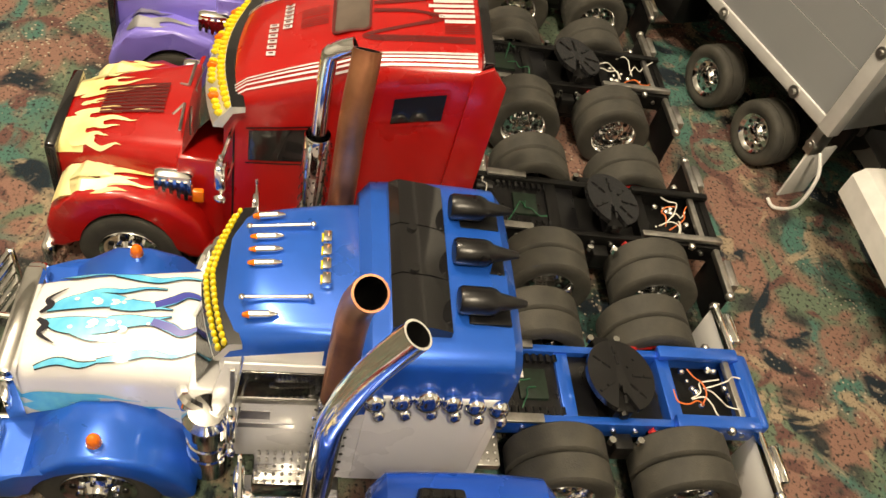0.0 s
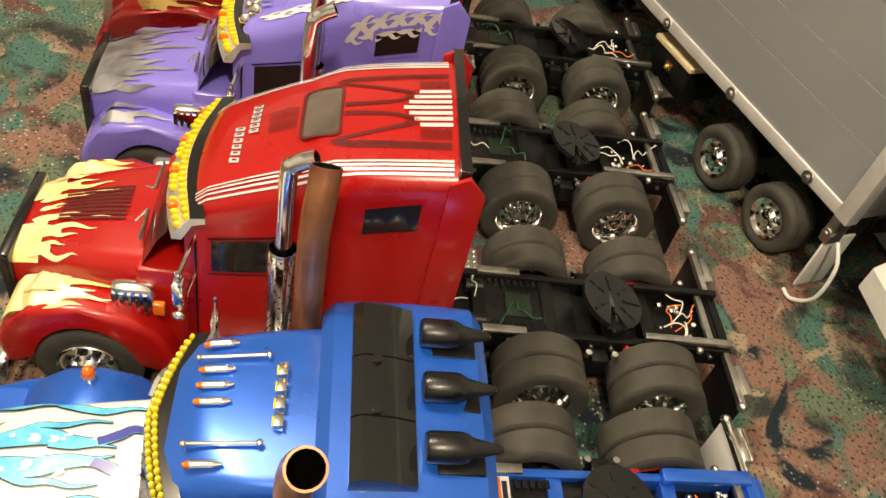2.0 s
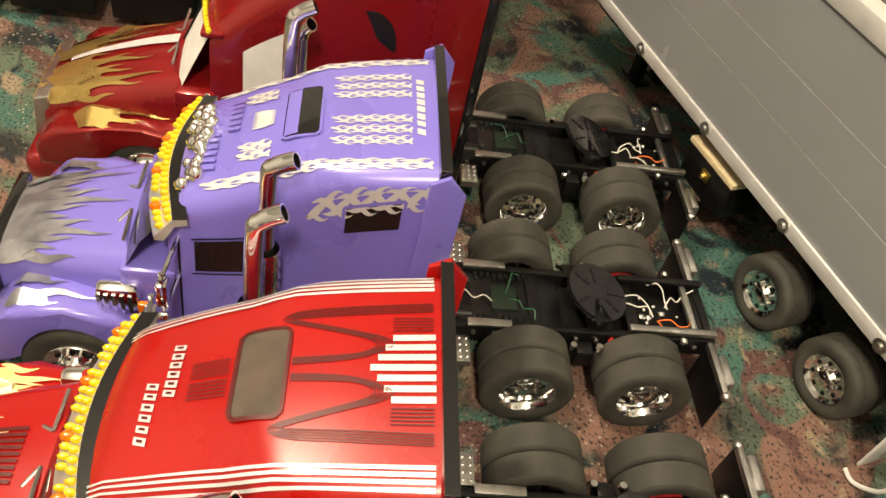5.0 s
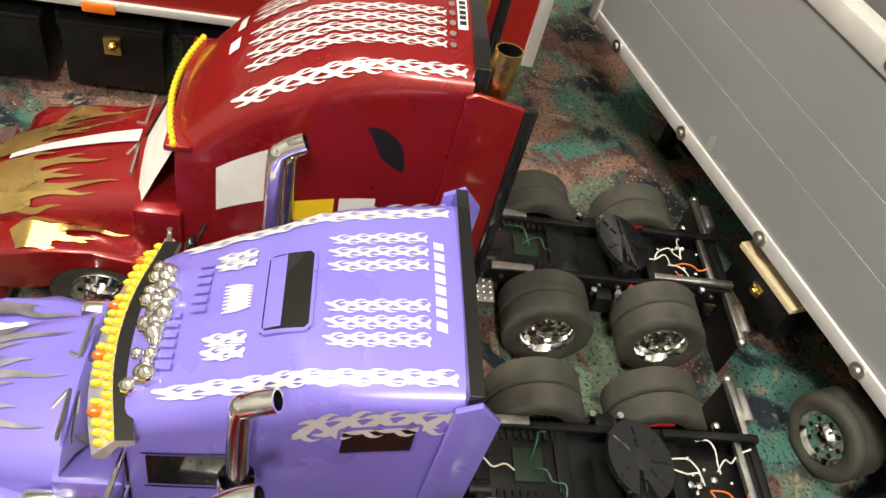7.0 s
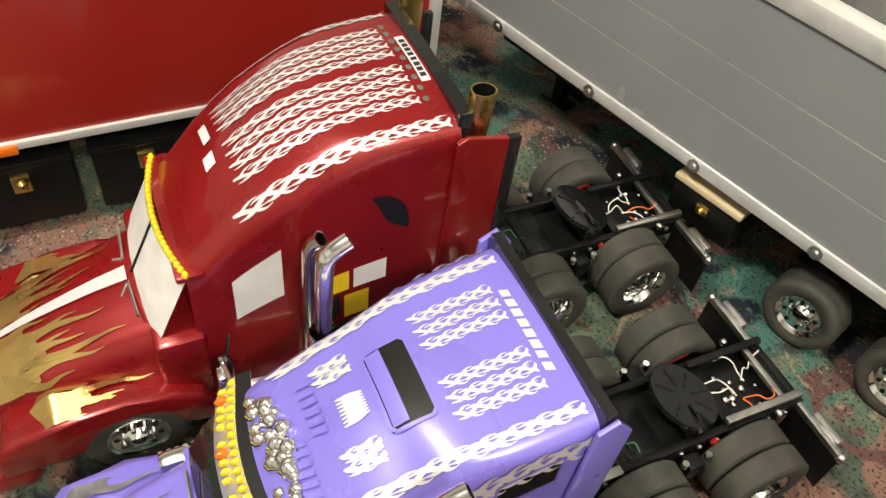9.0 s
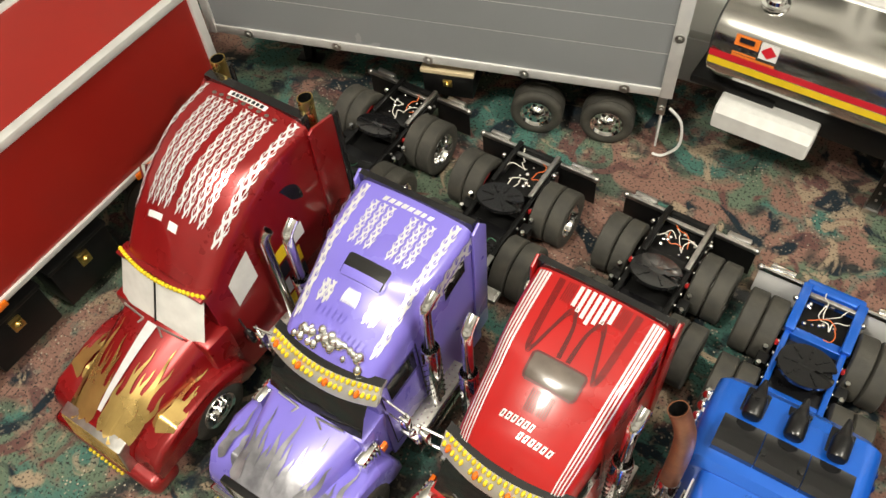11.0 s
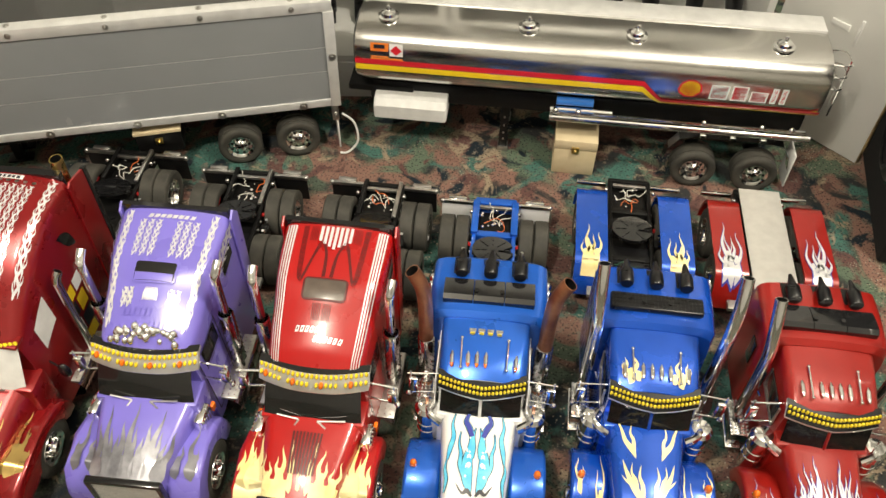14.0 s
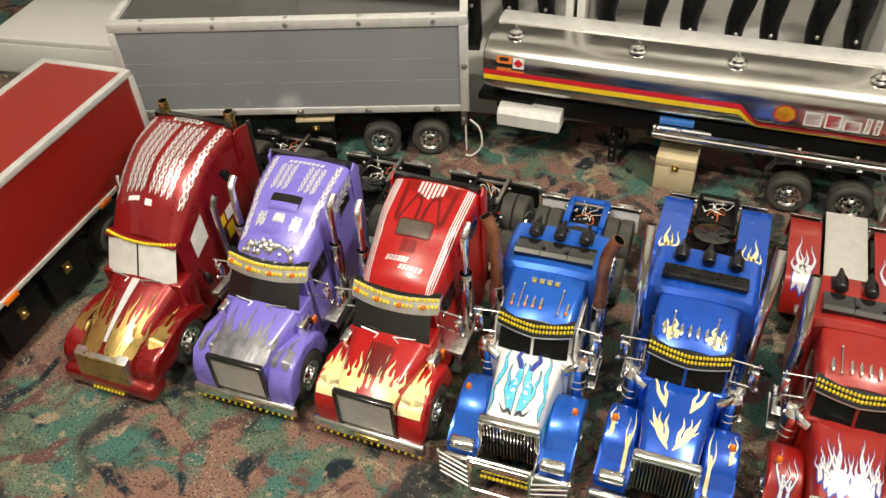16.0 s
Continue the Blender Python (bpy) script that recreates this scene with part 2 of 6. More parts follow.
def hollow(bm, pts, r, wall=0.0012, seg=18):
    """An open pipe with a wall, one skin."""
    n0 = len(bm.verts)
    pipe(bm, pts, r, seg, caps=False)
    bm.verts.ensure_lookup_table()
    outer = bm.verts[n0:]
    n1 = len(bm.verts)
    pipe(bm, pts, r - wall, seg, caps=False, mi=1)
    bm.verts.ensure_lookup_table()
    inner = bm.verts[n1:]
    for k in (0, len(outer) - seg):
        for j in range(seg):
            i = (j + 1) % seg
            bm.faces.new((outer[k + j], outer[k + i], inner[k + i], inner[k + j]))


def lathe(bm, profile, seg=36, mi=0, m=None):
    """Turns (x, r) pairs about the x axis."""
    rings = []
    for x, r in profile:
        if r < 1e-6:
            rings.append([bm.verts.new((x, 0, 0))])
        else:
            rings.append([bm.verts.new((x, r * math.cos(2 * math.pi * j / seg), r * math.sin(2 * math.pi * j / seg))) for j in range(seg)])
    for a, b in zip(rings, rings[1:]):
        for j in range(seg):
            k = (j + 1) % seg
            if len(a) == 1 and len(b) > 1:
                bm.faces.new((a[0], b[j], b[k])).material_index = mi
            elif len(b) == 1 and len(a) > 1:
                bm.faces.new((a[j], a[k], b[0])).material_index = mi
            elif len(a) > 1:
                bm.faces.new((a[j], a[k], b[k], b[j])).material_index = mi
    if m is not None:
        bmesh.ops.transform(bm, matrix=m, verts=[v for ring in rings for v in ring])


def slab(bm, outline, x0, x1, bevel=0.0, mi=0, m=None):
    """A (y, z) outline pushed out along x."""
    a = [bm.verts.new((x0, y, z)) for y, z in outline]
    b = [bm.verts.new((x1, y, z)) for y, z in outline]
    fs = [bm.faces.new(a), bm.faces.new(b[::-1])]
    n = len(a)
    fs += [bm.faces.new((a[i], b[i], b[(i + 1) % n], a[(i + 1) % n])) for i in range(n)]
    for f in fs:
        f.material_index = mi
    vs = a + b
    if bevel:
        es = [e for e in (set(fs[0].edges) | set(fs[1].edges))]
        r = bmesh.ops.bevel(bm, geom=es, offset=bevel, segments=3, affect="EDGES", profile=0.5)
        vs = list({v for f in r["faces"] for v in f.verts} | {v for v in vs if v.is_valid})
    if m is not None:
        bmesh.ops.transform(bm, matrix=m, verts=vs)


class Shell:
    """A body swept along y: rows of (y, z bottom, z top, half width at the bottom, half width at the top, corner radius, crown)."""

    def __init__(self, rows):
        self.rows = rows

    def at(self, y):
        r = self.rows
        i = 0
        while i < len(r) - 2 and y > r[i + 1][0]:
            i += 1
        t = min(1, max(0, (y - r[i][0]) / (r[i + 1][0] - r[i][0])))
        a, b = np.array(r[i][1:], float), np.array(r[i + 1][1:], float)
        pa, pb = np.array(r[max(i - 1, 0)][1:], float), np.array(r[min(i + 2, len(r) - 1)][1:], float)
        h = r[i + 1][0] - r[i][0]
        ha = r[i + 1][0] - r[max(i - 1, 0)][0]
        hb = r[min(i + 2, len(r) - 1)][0] - r[i][0]
        ta, tb = (b - pa) / ha * h, (pb - a) / hb * h
        return (2 * t ** 3 - 3 * t * t + 1) * a + (t ** 3 - 2 * t * t + t) * ta + (-2 * t ** 3 + 3 * t * t) * b + (t ** 3 - t * t) * tb

    def section(self, y):
        zb, zt, wb, wt, r, crown = self.at(y)
        side = [(-1, 0.0), (-1, 0.3), (-1, 0.65)]
        pts = []
        for _, f in side:
            pts.append((-(wb + (wt - wb) * f), zb + (zt - r - zb) * f))
        for k in range(7):
            a = math.pi / 2 * k / 6
            pts.append((-(wt - r) - r * math.cos(a), zt - r + r * math.sin(a)))
        for k in range(1, 4):
            x = -(wt - r) * (1 - k / 4)
            pts.append((x, zt + crown * (1 - (x / (wt - r)) ** 2)))
        half = pts
        pts = half + [(0, zt + crown)] + [(-x, z) for x, z in half[::-1]]
        return [Vector((x, y, z)) for x, z in pts]

    def mesh(self, bm, y0=None, y1=None, steps=16, caps=True, mi=0):
        y0 = self.rows[0][0] if y0 is None else y0
        y1 = self.rows[-1][0] if y1 is None else y1
        rings = [[bm.verts.new(p) for p in self.section(y0 + (y1 - y0) * i / steps)] for i in range(steps + 1)]
        for a, b in zip(rings, rings[1:]):
            for j in range(len(a) - 1):
                bm.faces.new((a[j], a[j + 1], b[j + 1], b[j])).material_index = mi
            bm.faces.new((a[-1], a[0], b[0], b[-1])).material_index = mi
        if caps:
            bm.faces.new(rings[0]).material_index = mi
            bm.faces.new(rings[-1][::-1]).material_index = mi

    def top(self, u, y, off=0.0008):
        """The place at u across the half width (-1 to 1) on the upper skin."""
        zb, zt, wb, wt, r, crown = self.at(y)
        x = u * wt
        flat = wt - r
        if abs(x) <= flat:
            z = zt + crown * (1 - (x / flat) ** 2)
            return Vector((x, y, z + off))
        k = min(1, (abs(x) - flat) / r)
        a = math.asin(k)
        return Vector((math.copysign(flat + (r + off) * math.sin(a), x), y, zt - r + (r + off) * math.cos(a)))

    def side(self, s, f, y, off=0.0008):
        zb, zt, wb, wt, r, crown = self.at(y)
        return Vector((s * (wb + (wt - wb) * f + off), y, zb + (zt - r - zb) * f))


class Stretched(Shell):
    """A shell drawn out along y and up from one row; places are still asked for by the first y."""

    def __init__(self, shell, y0, k, z0, kz):
        self.y0, self.k = y0, k
        self.rows = [(self.f(r[0]), r[1], z0 + (r[2] - z0) * kz, *r[3:]) for r in shell.rows]

    def f(self, y):
        return self.y0 + (y - self.y0) * self.k if y > self.y0 else y

    def top(self, u, y, off=0.0008):
        return Shell.top(self, u, self.f(y), off)

    def side(self, s, g, y, off=0.0008):
        return Shell.side(self, s, g, self.f(y), off)


def ribbon(bm, skin, line, mi=0, steps=4, thick=0.0006):
    """A flat sticker on a skin: line of (u, y, half width), the width across the line in metres; skin(u, y) gives the place."""
    fine = []
    for i in range(len(line) - 1):
        p0, p1, p2, p3 = (np.array(line[k], float) for k in (max(i - 1, 0), i, i + 1, min(i + 2, len(line) - 1)))
        for k in range(steps):
            t = k / steps
            fine.append(0.5 * (2 * p1 + (p2 - p0) * t + (2 * p0 - 5 * p1 + 4 * p2 - p3) * t * t + (3 * p1 - p0 - 3 * p2 + p3) * t ** 3))
    fine.append(np.array(line[-1], float))
    rows = []
    for i, (u, y, w) in enumerate(fine):
        c = skin(u, y)
        a, b = skin(*fine[max(i - 1, 0)][:2]), skin(*fine[min(i + 1, len(fine) - 1)][:2])
        e = 0.01
        nrm = (skin(u + e, y) - skin(u - e, y)).cross(skin(u, y + 0.002) - skin(u, y - 0.002))
        d = (b - a)
        if d.length < 1e-7 or nrm.length < 1e-12:
            continue
        s = d.normalized().cross(nrm.normalized())
        w = max(w, 0.00008)
        rows.append((bm.verts.new(c + s * w), bm.verts.new(c - s * w)))
    for (a, b), (c, d) in zip(rows, rows[1:]):
        bm.faces.new((a, b, d, c)).material_index = mi


def patch(bm, skin, u0, u1, y0, y1, n=6, k=4, mi=0):
    """A four-sided sheet on a skin."""
    g = [[bm.verts.new(skin(u0 + (u1 - u0) * i / n, y0 + (y1 - y0) * j / k)) for i in range(n + 1)] for j in range(k + 1)]
    for j in range(k):
        for i in range(n):
            bm.faces.new((g[j][i], g[j][i + 1], g[j + 1][i + 1], g[j + 1][i])).material_index = mi

# ---- the room ----


def setting(name, bm, mat, label, category):
    return tagged(part(name, bm, mat, smooth=False), label, category, kind="structure")


bm = bmesh.new()
bmesh.ops.create_grid(bm, x_segments=2, y_segments=2, size=3.2)
setting("floor", bm, CARPET, "patterned carpet in rust, teal, green and black", "carpet")
# Unseen walls and ceiling, added to close the room and bounce lamp light.
for name, x0, x1, y0, y1 in (("wall_north", -3.2, 3.2, 1.30, 1.40), ("wall_south", -3.2, 3.2, -3.0, -2.9),
                             ("wall_west", -3.1, -3.0, -2.9, 1.30), ("wall_east", 3.0, 3.1, -2.9, 1.30)):
    bm = bmesh.new()
    box(bm, x0, x1, y0, y1, 0, 2.4)
    setting(name, bm, PLASTER, "assumed plain painted plaster wall out of view", "wall")
bm = bmesh.new()
box(bm, -3.2, 3.2, -3.1, 1.5, 2.4, 2.5)
setting("ceiling", bm, PLASTER, "assumed plain painted plaster ceiling out of view", "ceiling")

# ---- wheels ----
R = 0.0415


def reshape(t, ys, zs, keep_y=(), keep=()):
    """Lengthens and raises the parts of a thing along two curves, given as places before and after; shared wheel meshes stay."""
    for ob in t.children_recursive:
        if ob.type != "MESH" or ob.data.users > 1:
            continue
        kind = ob.name.split(".")[0]
        if kind in keep:
            continue
        for v in ob.data.vertices:
            if kind not in keep_y:
                v.co.y = np.interp(v.co.y, *ys)
            v.co.z = np.interp(v.co.z, *zs)


CHASSIS_PARTS = ("chassis_rail", "crossmember", "gear_cover", "frame_strip", "frame_tray", "axle", "leaf_spring", "link_fitting", "fifth_wheel", "pivot", "ramp_rail",
                 "tail_frame", "tail_plate", "mudflap_hanger", "mudflap", "tread_step", "servo_can", "tail_bar", "sticker_plate", "front_axle", "wire", "screw")


def tyre_mesh(width, r, grooves):
    bm = bmesh.new()
    h = width / 2
    prof = [(-h * 0.80, r * 0.60), (-h, r * 0.72), (-h, r * 0.86), (-h * 0.93, r * 0.955), (-h * 0.80, r * 0.995)]
    for g in grooves:
        prof += [(g - 0.0012, r), (g - 0.0006, r - 0.002), (g + 0.0006, r - 0.002), (g + 0.0012, r)]
    prof += [(h * 0.80, r * 0.995), (h * 0.93, r * 0.955), (h, r * 0.86), (h, r * 0.72), (h * 0.80, r * 0.60), (-h * 0.80, r * 0.60)]
    lathe(bm, prof, 48)
    me = bpy.data.meshes.new("tyre")
    bmesh.ops.recalc_face_normals(bm, faces=bm.faces)
    bm.to_mesh(me)
    bm.free()
    me.materials.append(RUBBER)
    me.shade_smooth()
    me.set_sharp_from_angle(angle=radians(40))
    return me


def rim_mesh(width, r, dish):
    """A chrome wheel whose outer face looks along +x; dish: how far its middle sits back."""
    bm = bmesh.new()
    h = width / 2
    lathe(bm, [(-h, r * 0.62), (h * 0.9, r * 0.62), (h, r * 0.60), (h * 0.9, r * 0.55), (h - dish, r * 0.50), (h - dish, r * 0.30),
               (h - dish + 0.004, r * 0.22), (h - dish + 0.007, r * 0.20), (h - dish + 0.009, r * 0.12), (h - dish + 0.009, 0)], 40)
    for k in range(8):
        a = 2 * math.pi * k / 8
        c = Vector((h - dish, r * 0.41 * math.cos(a), r * 0.41 * math.sin(a)))
        rod(bm, c + Vector((-0.002, 0, 0)), c + Vector((0.0006, 0, 0)), r * 0.060, 12, mi=1)
        a += math.pi / 8
        c = Vector((h - dish, r * 0.30 * math.cos(a), r * 0.30 * math.sin(a)))
        rod(bm, c, c + Vector((0.0035, 0, 0)), r * 0.045, 6)
    me = bpy.data.meshes.new("rim")
    bmesh.ops.recalc_face_normals(bm, faces=bm.faces)
    bm.to_mesh(me)
    bm.free()
    me.materials.append(CHROME)
    me.materials.append(SATIN)
    me.shade_smooth()
    me.set_sharp_from_angle(angle=radians(35))
    return me


TYRE_DUAL = tyre_mesh(0.0242, R, ())
TYRE_FRONT = tyre_mesh(0.024, R, (-0.006, 0.0, 0.006))
TYRE_WIDE = tyre_mesh(0.038, 0.0405, (-0.009, 0.009))
RIM_REAR = rim_mesh(0.046, R, 0.012)
RIM_FRONT = rim_mesh(0.024, R, 0.002)
RIM_WIDE = rim_mesh(0.036, 0.0405, 0.004)


def wheel(parent, x, y, z, kind, turn=0):
    """A wheel whose outer face looks away from the middle line."""
    m = pose(x, y, z, 0, 0, 0 if x > 0 else 180)
    if turn:
        m = m @ pose(0, 0, 0, turn, 0, 0)
    if kind == "dual":
        w = reuse("wheel_rim", RIM_REAR, parent, "chrome wheel rim", m)
        reuse("tyre", TYRE_DUAL, w, m=pose(0.0125, 0, 0))
        reuse("tyre", TYRE_DUAL, w, m=pose(-0.0125, 0, 0))
    elif kind == "front":
        w = reuse("wheel_rim", RIM_FRONT, parent, "chrome wheel rim", m)
        reuse("tyre", TYRE_FRONT, w)
    else:
        w = reuse("wheel_rim", RIM_WIDE, parent, "chrome wheel rim", m)
        reuse("tyre", TYRE_WIDE, w)
    return w


def wires(parent, spots, seed):
    rnd = random.Random(seed)
    for x, y, z, mat in spots:
        bm = bmesh.new()
        for k in range(2):
            p = [(x + rnd.uniform(-.004, .004), y + rnd.uniform(-.004, .004), z)]
            a = rnd.uniform(0, 6.28)
            for j in range(4):
                a += rnd.uniform(-1, 1)
                q = p[-1]
                p.append((min(max(q[0] + 0.009 * math.cos(a), -0.028), 0.028), q[1] + 0.009 * math.sin(a), z + rnd.uniform(0, 0.010)))
            pipe(bm, p, 0.0007, 5)
        pieces("wire", bm, mat, parent, "loose thin wire")


def chassis(t, y0, y1, axles, front, rail_mat, rear, seed, fifth_y, tilt, ramp=True, plate=True):
    """Ladder frame, axles, wheels, fifth wheel, rear end and clutter; y0 to y1 along the truck."""
    for s in (-1, 1):
        bm = bmesh.new()
        box(bm, s * 0.033 - 0.0035, s * 0.033 + 0.0035, y0, y1, 0.048, 0.068, 0.001)
        for k in range(14):
            y = y1 - 0.012 - 0.019 * k
            rod(bm, (s * 0.0365, y, 0.059), (s * 0.0385, y, 0.059), 0.0022, 8, mi=1)
        part("chassis_rail", bm, [rail_mat, STEEL], t)
    for y in (y1 - 0.004, y1 - 0.07, axles[0] - 0.055, axles[0] + 0.01):
        bm = bmesh.new()
        box(bm, -0.030, 0.030, y - 0.006, y + 0.006, 0.050, 0.066, 0.001)
        part("crossmember", bm, rail_mat, t)
    bm = bmesh.new()
    box(bm, -0.0295, 0.0295, axles[0] - 0.05, axles[0] + 0.035, 0.056, 0.0625, 0.001)
    box(bm, -0.014, 0.014, axles[0] - 0.03, axles[0] - 0.006, 0.060, 0.0655, 0.0008, mi=1)
    for k in range(9):
        box(bm, -0.028, -0.021, axles[0] - 0.045 + k * 0.006, axles[0] - 0.042 + k * 0.006, 0.062, 0.066)
        box(bm, 0.021, 0.028, axles[0] - 0.045 + k * 0.006, axles[0] - 0.042 + k * 0.006, 0.062, 0.066)
    part("gear_cover", bm, [BLACK, CIRCUIT], t)
    for s in (-1, 1):
        bm = bmesh.new()
        box(bm, s * 0.0345 - 0.004, s * 0.0345 + 0.004, axles[0] - 0.055, axles[0] - 0.015, 0.0685, 0.0715, 0.0006)
        part("frame_strip", bm, STEEL, t, "bright metal strip")
    bm = bmesh.new()
    box(bm, -0.0295, 0.0295, y0 + 0.02, y1 - 0.008, 0.050, 0.053)
    part("frame_tray", bm, SATIN, t)
    mid = sum(axles) / 2
    for y in axles:
        bm = bmesh.new()
        rod(bm, (-0.07, y, R), (0.07, y, R), 0.006, 10)
        ball(bm, (0, y, R), 0.018, squash=(1.0, 1, 0.9))
        part("axle", bm, SATIN, t)
        for s in (-1, 1):
            wheel(t, s * 0.0655, y, R, "dual", seed * 13 + y * 900)
    for s in (-1, 1):
        bm = bmesh.new()
        for k in range(5):
            w = 0.040 - k * 0.006
            box(bm, s * 0.041 - 0.003, s * 0.041 + 0.003, mid - w, mid + w, 0.028 + k * 0.0028, 0.0304 + k * 0.0028, 0.0004)
        box(bm, s * 0.046 - 0.007, s * 0.046 + 0.007, mid - 0.008, mid + 0.008, 0.040, 0.060, 0.002)
        for dy in (-0.012, 0.012):
            rod(bm, (s * 0.048, mid + dy, 0.060), (s * 0.048, mid + dy, 0.066), 0.003, 8, mi=1)
            ball(bm, (s * 0.050, mid + dy * 2, 0.054), 0.0042, mi=1)
        part("leaf_spring", bm, [SATIN, CHROME], t)
        bm = bmesh.new()
        pipe(bm, [(s * 0.038, axles[1] - 0.03, 0.064), (s * 0.045, axles[1] - 0.018, 0.06), (s * 0.05, axles[1] + 0.01, 0.055)], 0.003, 8)
        ball(bm, (s * 0.040, y1 - 0.028, 0.071), 0.004, mi=1)
        ball(bm, (s * 0.040, axles[0] - 0.03, 0.045), 0.0045, mi=1)
        pieces("link_fitting", bm, [WIRE_R, CHROME], t)
    # coupling plate
    bm = bmesh.new()
    prof = []
    for k in range(33):
        a = radians(108 + 324 * k / 32)
        prof.append((0.033 * math.sin(a), 0.029 * math.cos(a)))
    prof += [(prof[-1][0] * 0.25, 0.004), (prof[0][0] * 0.25, 0.004)]
    lo = [bm.verts.new((x, -y, 0)) for x, y in prof]
    hi = [bm.verts.new((x, -y, 0.005)) for x, y in prof]
    bm.faces.new(lo)
    bm.faces.new(hi[::-1])
    for i in range(len(lo)):
        bm.faces.new((lo[i], hi[i], hi[(i + 1) % len(lo)], lo[(i + 1) % len(lo)]))
    for k in range(7):
        a = radians(-52 + 284 * k / 6)
        c, n = Vector((math.cos(a), math.sin(a), 0)), Vector((-math.sin(a), math.cos(a), 0)) * 0.0011
        for r0, r1 in ((0.010, 0.018), (0.020, 0.027)):
            lo2 = [bm.verts.new(c * r + n * e + Vector((0, 0, 0.005))) for r, e in ((r0, 1), (r1, 1), (r1, -1), (r0, -1))]
            hi2 = [bm.verts.new(v.co + Vector((0, 0, 0.0012))) for v in lo2]
            bm.faces.new(hi2)
            for i in range(4):
                bm.faces.new((lo2[i], lo2[(i + 1) % 4], hi2[(i + 1) % 4], hi2[i]))
    bmesh.ops.transform(bm, matrix=pose(0, fifth_y, 0.080, tilt * 0.9, 0, 0), verts=bm.verts)
    if plate:
        part("fifth_wheel", bm, GLOSSY, t, "black disc coupling plate with slot")
    else:
        bm.free()
    bm = bmesh.new()
    box(bm, -0.030, 0.030, fifth_y - 0.008, fifth_y + 0.008, 0.064, 0.078, 0.002)
    rod(bm, (-0.033, fifth_y, 0.074), (0.033, fifth_y, 0.074), 0.004, 8)
    part("pivot", bm, SATIN, t)
    if ramp:
        for s in (-1, 1):
            bm = bmesh.new()
            vs = box(bm, s * 0.030 - 0.0035, s * 0.030 + 0.0035, fifth_y + 0.03, y1 + 0.006, 0.0690, 0.0745, 0.0012)
            part("ramp_rail", bm, STEEL if rear != "black" or s > 0 else SATIN, t, "bright ramp rail")
    # rear end
    bm = bmesh.new()
    if rear == "blue":
        box(bm, -0.036, 0.036, y1 - 0.006, y1 + 0.010, 0.050, 0.071, 0.004)
        for s in (-1, 1):
            box(bm, s * 0.033 - 0.006, s * 0.033 + 0.006, y1 - 0.075, y1, 0.066, 0.074, 0.002)
        part("tail_frame", bm, BLUE, t, "blue painted tail frame")
    else:
        box(bm, -0.036, 0.036, y1 - 0.002, y1 + 0.006, 0.046, 0.068, 0.001)
        part("tail_plate", bm, SATIN, t)
    if rear != "fender":
        for s in (-1, 1):
            bm = bmesh.new()
            box(bm, s * 0.064 - 0.030, s * 0.064 + 0.030, y1 - 0.002, y1 + 0.004, 0.060, 0.067, 0.001)
            ball(bm, (s * 0.092, y1 + 0.001, 0.0635), 0.005)
            box(bm, s * 0.066 - 0.016, s * 0.066 + 0.016, y1 + 0.004, y1 + 0.012, 0.057, 0.069, 0.002)
            flap = part("mudflap_hanger", bm, CHROME if rear != "black" else STEEL, t, "chrome mudflap hanger")
            bm = bmesh.new()
            box(bm, s * 0.064 - 0.029, s * 0.064 + 0.029, y1 - 0.0005, y1 + 0.0015, 0.012, 0.060, 0.0005)
            part("mudflap", bm, WHITE if rear == "blue" else SATIN, flap)
    for s in (-1, 1):
        bm = bmesh.new()
        box(bm, s * 0.056 - 0.014, s * 0.056 + 0.014, axles[0] - 0.070, axles[0] - 0.052, 0.052, 0.060, 0.001)
        for i in range(4):
            for k in range(3):
                ball(bm, (s * (0.046 + 0.0065 * i), axles[0] - 0.067 + 0.006 * k, 0.0602), 0.0014, 0, 5, 3)
        part("tread_step", bm, STEEL, t, "studded metal step behind the cab")
        bm = bmesh.new()
        rod(bm, (s * 0.020, axles[0] - 0.066, 0.062), (s * 0.020, axles[0] - 0.050, 0.062), 0.007, 12)
        part("servo_can", bm, BLACK, t)
    bm = bmesh.new()
    box(bm, -0.028, 0.028, y1 - 0.016, y1 - 0.010, 0.066, 0.0715, 0.001)
    part("tail_bar", bm, STEEL, t, "bright metal cross bar")
    if rail_mat == BLUE:
        bm = bmesh.new()
        box(bm, -0.029, -0.004, axles[0] - 0.046, axles[0] - 0.026, 0.0665, 0.0680)
        for k, mi in ((0, 1), (1, 2)):
            box(bm, -0.028, -0.005, axles[0] - 0.044 + 0.006 * k, axles[0] - 0.039 + 0.006 * k, 0.0680, 0.0684, mi=mi)
        box(bm, -0.025, -0.008, axles[0] - 0.032, axles[0] - 0.028, 0.0680, 0.0684, mi=3)
        part("sticker_plate", bm, [WHITE, YELLOW, AMBER, INK], t, "white sticker plate with coloured bars")
    # front axle
    bm = bmesh.new()
    rod(bm, (-0.07, front, R), (0.07, front, R), 0.005, 8)
    box(bm, -0.034, 0.034, front - 0.055, front + 0.12, 0.042, 0.062, 0.002)
    part("front_axle", bm, SATIN, t)
    for s in (-1, 1):
        wheel(t, s * 0.0755, front, R, "front", seed * 31)
    wires(t, [(0.0, y1 - 0.035, 0.066, WIRE_W), (0.012, y1 - 0.045, 0.066, WIRE_O), (-0.006, axles[0] - 0.062, 0.064, WIRE_W),
              (0.0, axles[0] - 0.018, 0.066, WIRE_G), (0.01, y1 - 0.05, 0.066, WIRE_W)], seed)
    bm = bmesh.new()
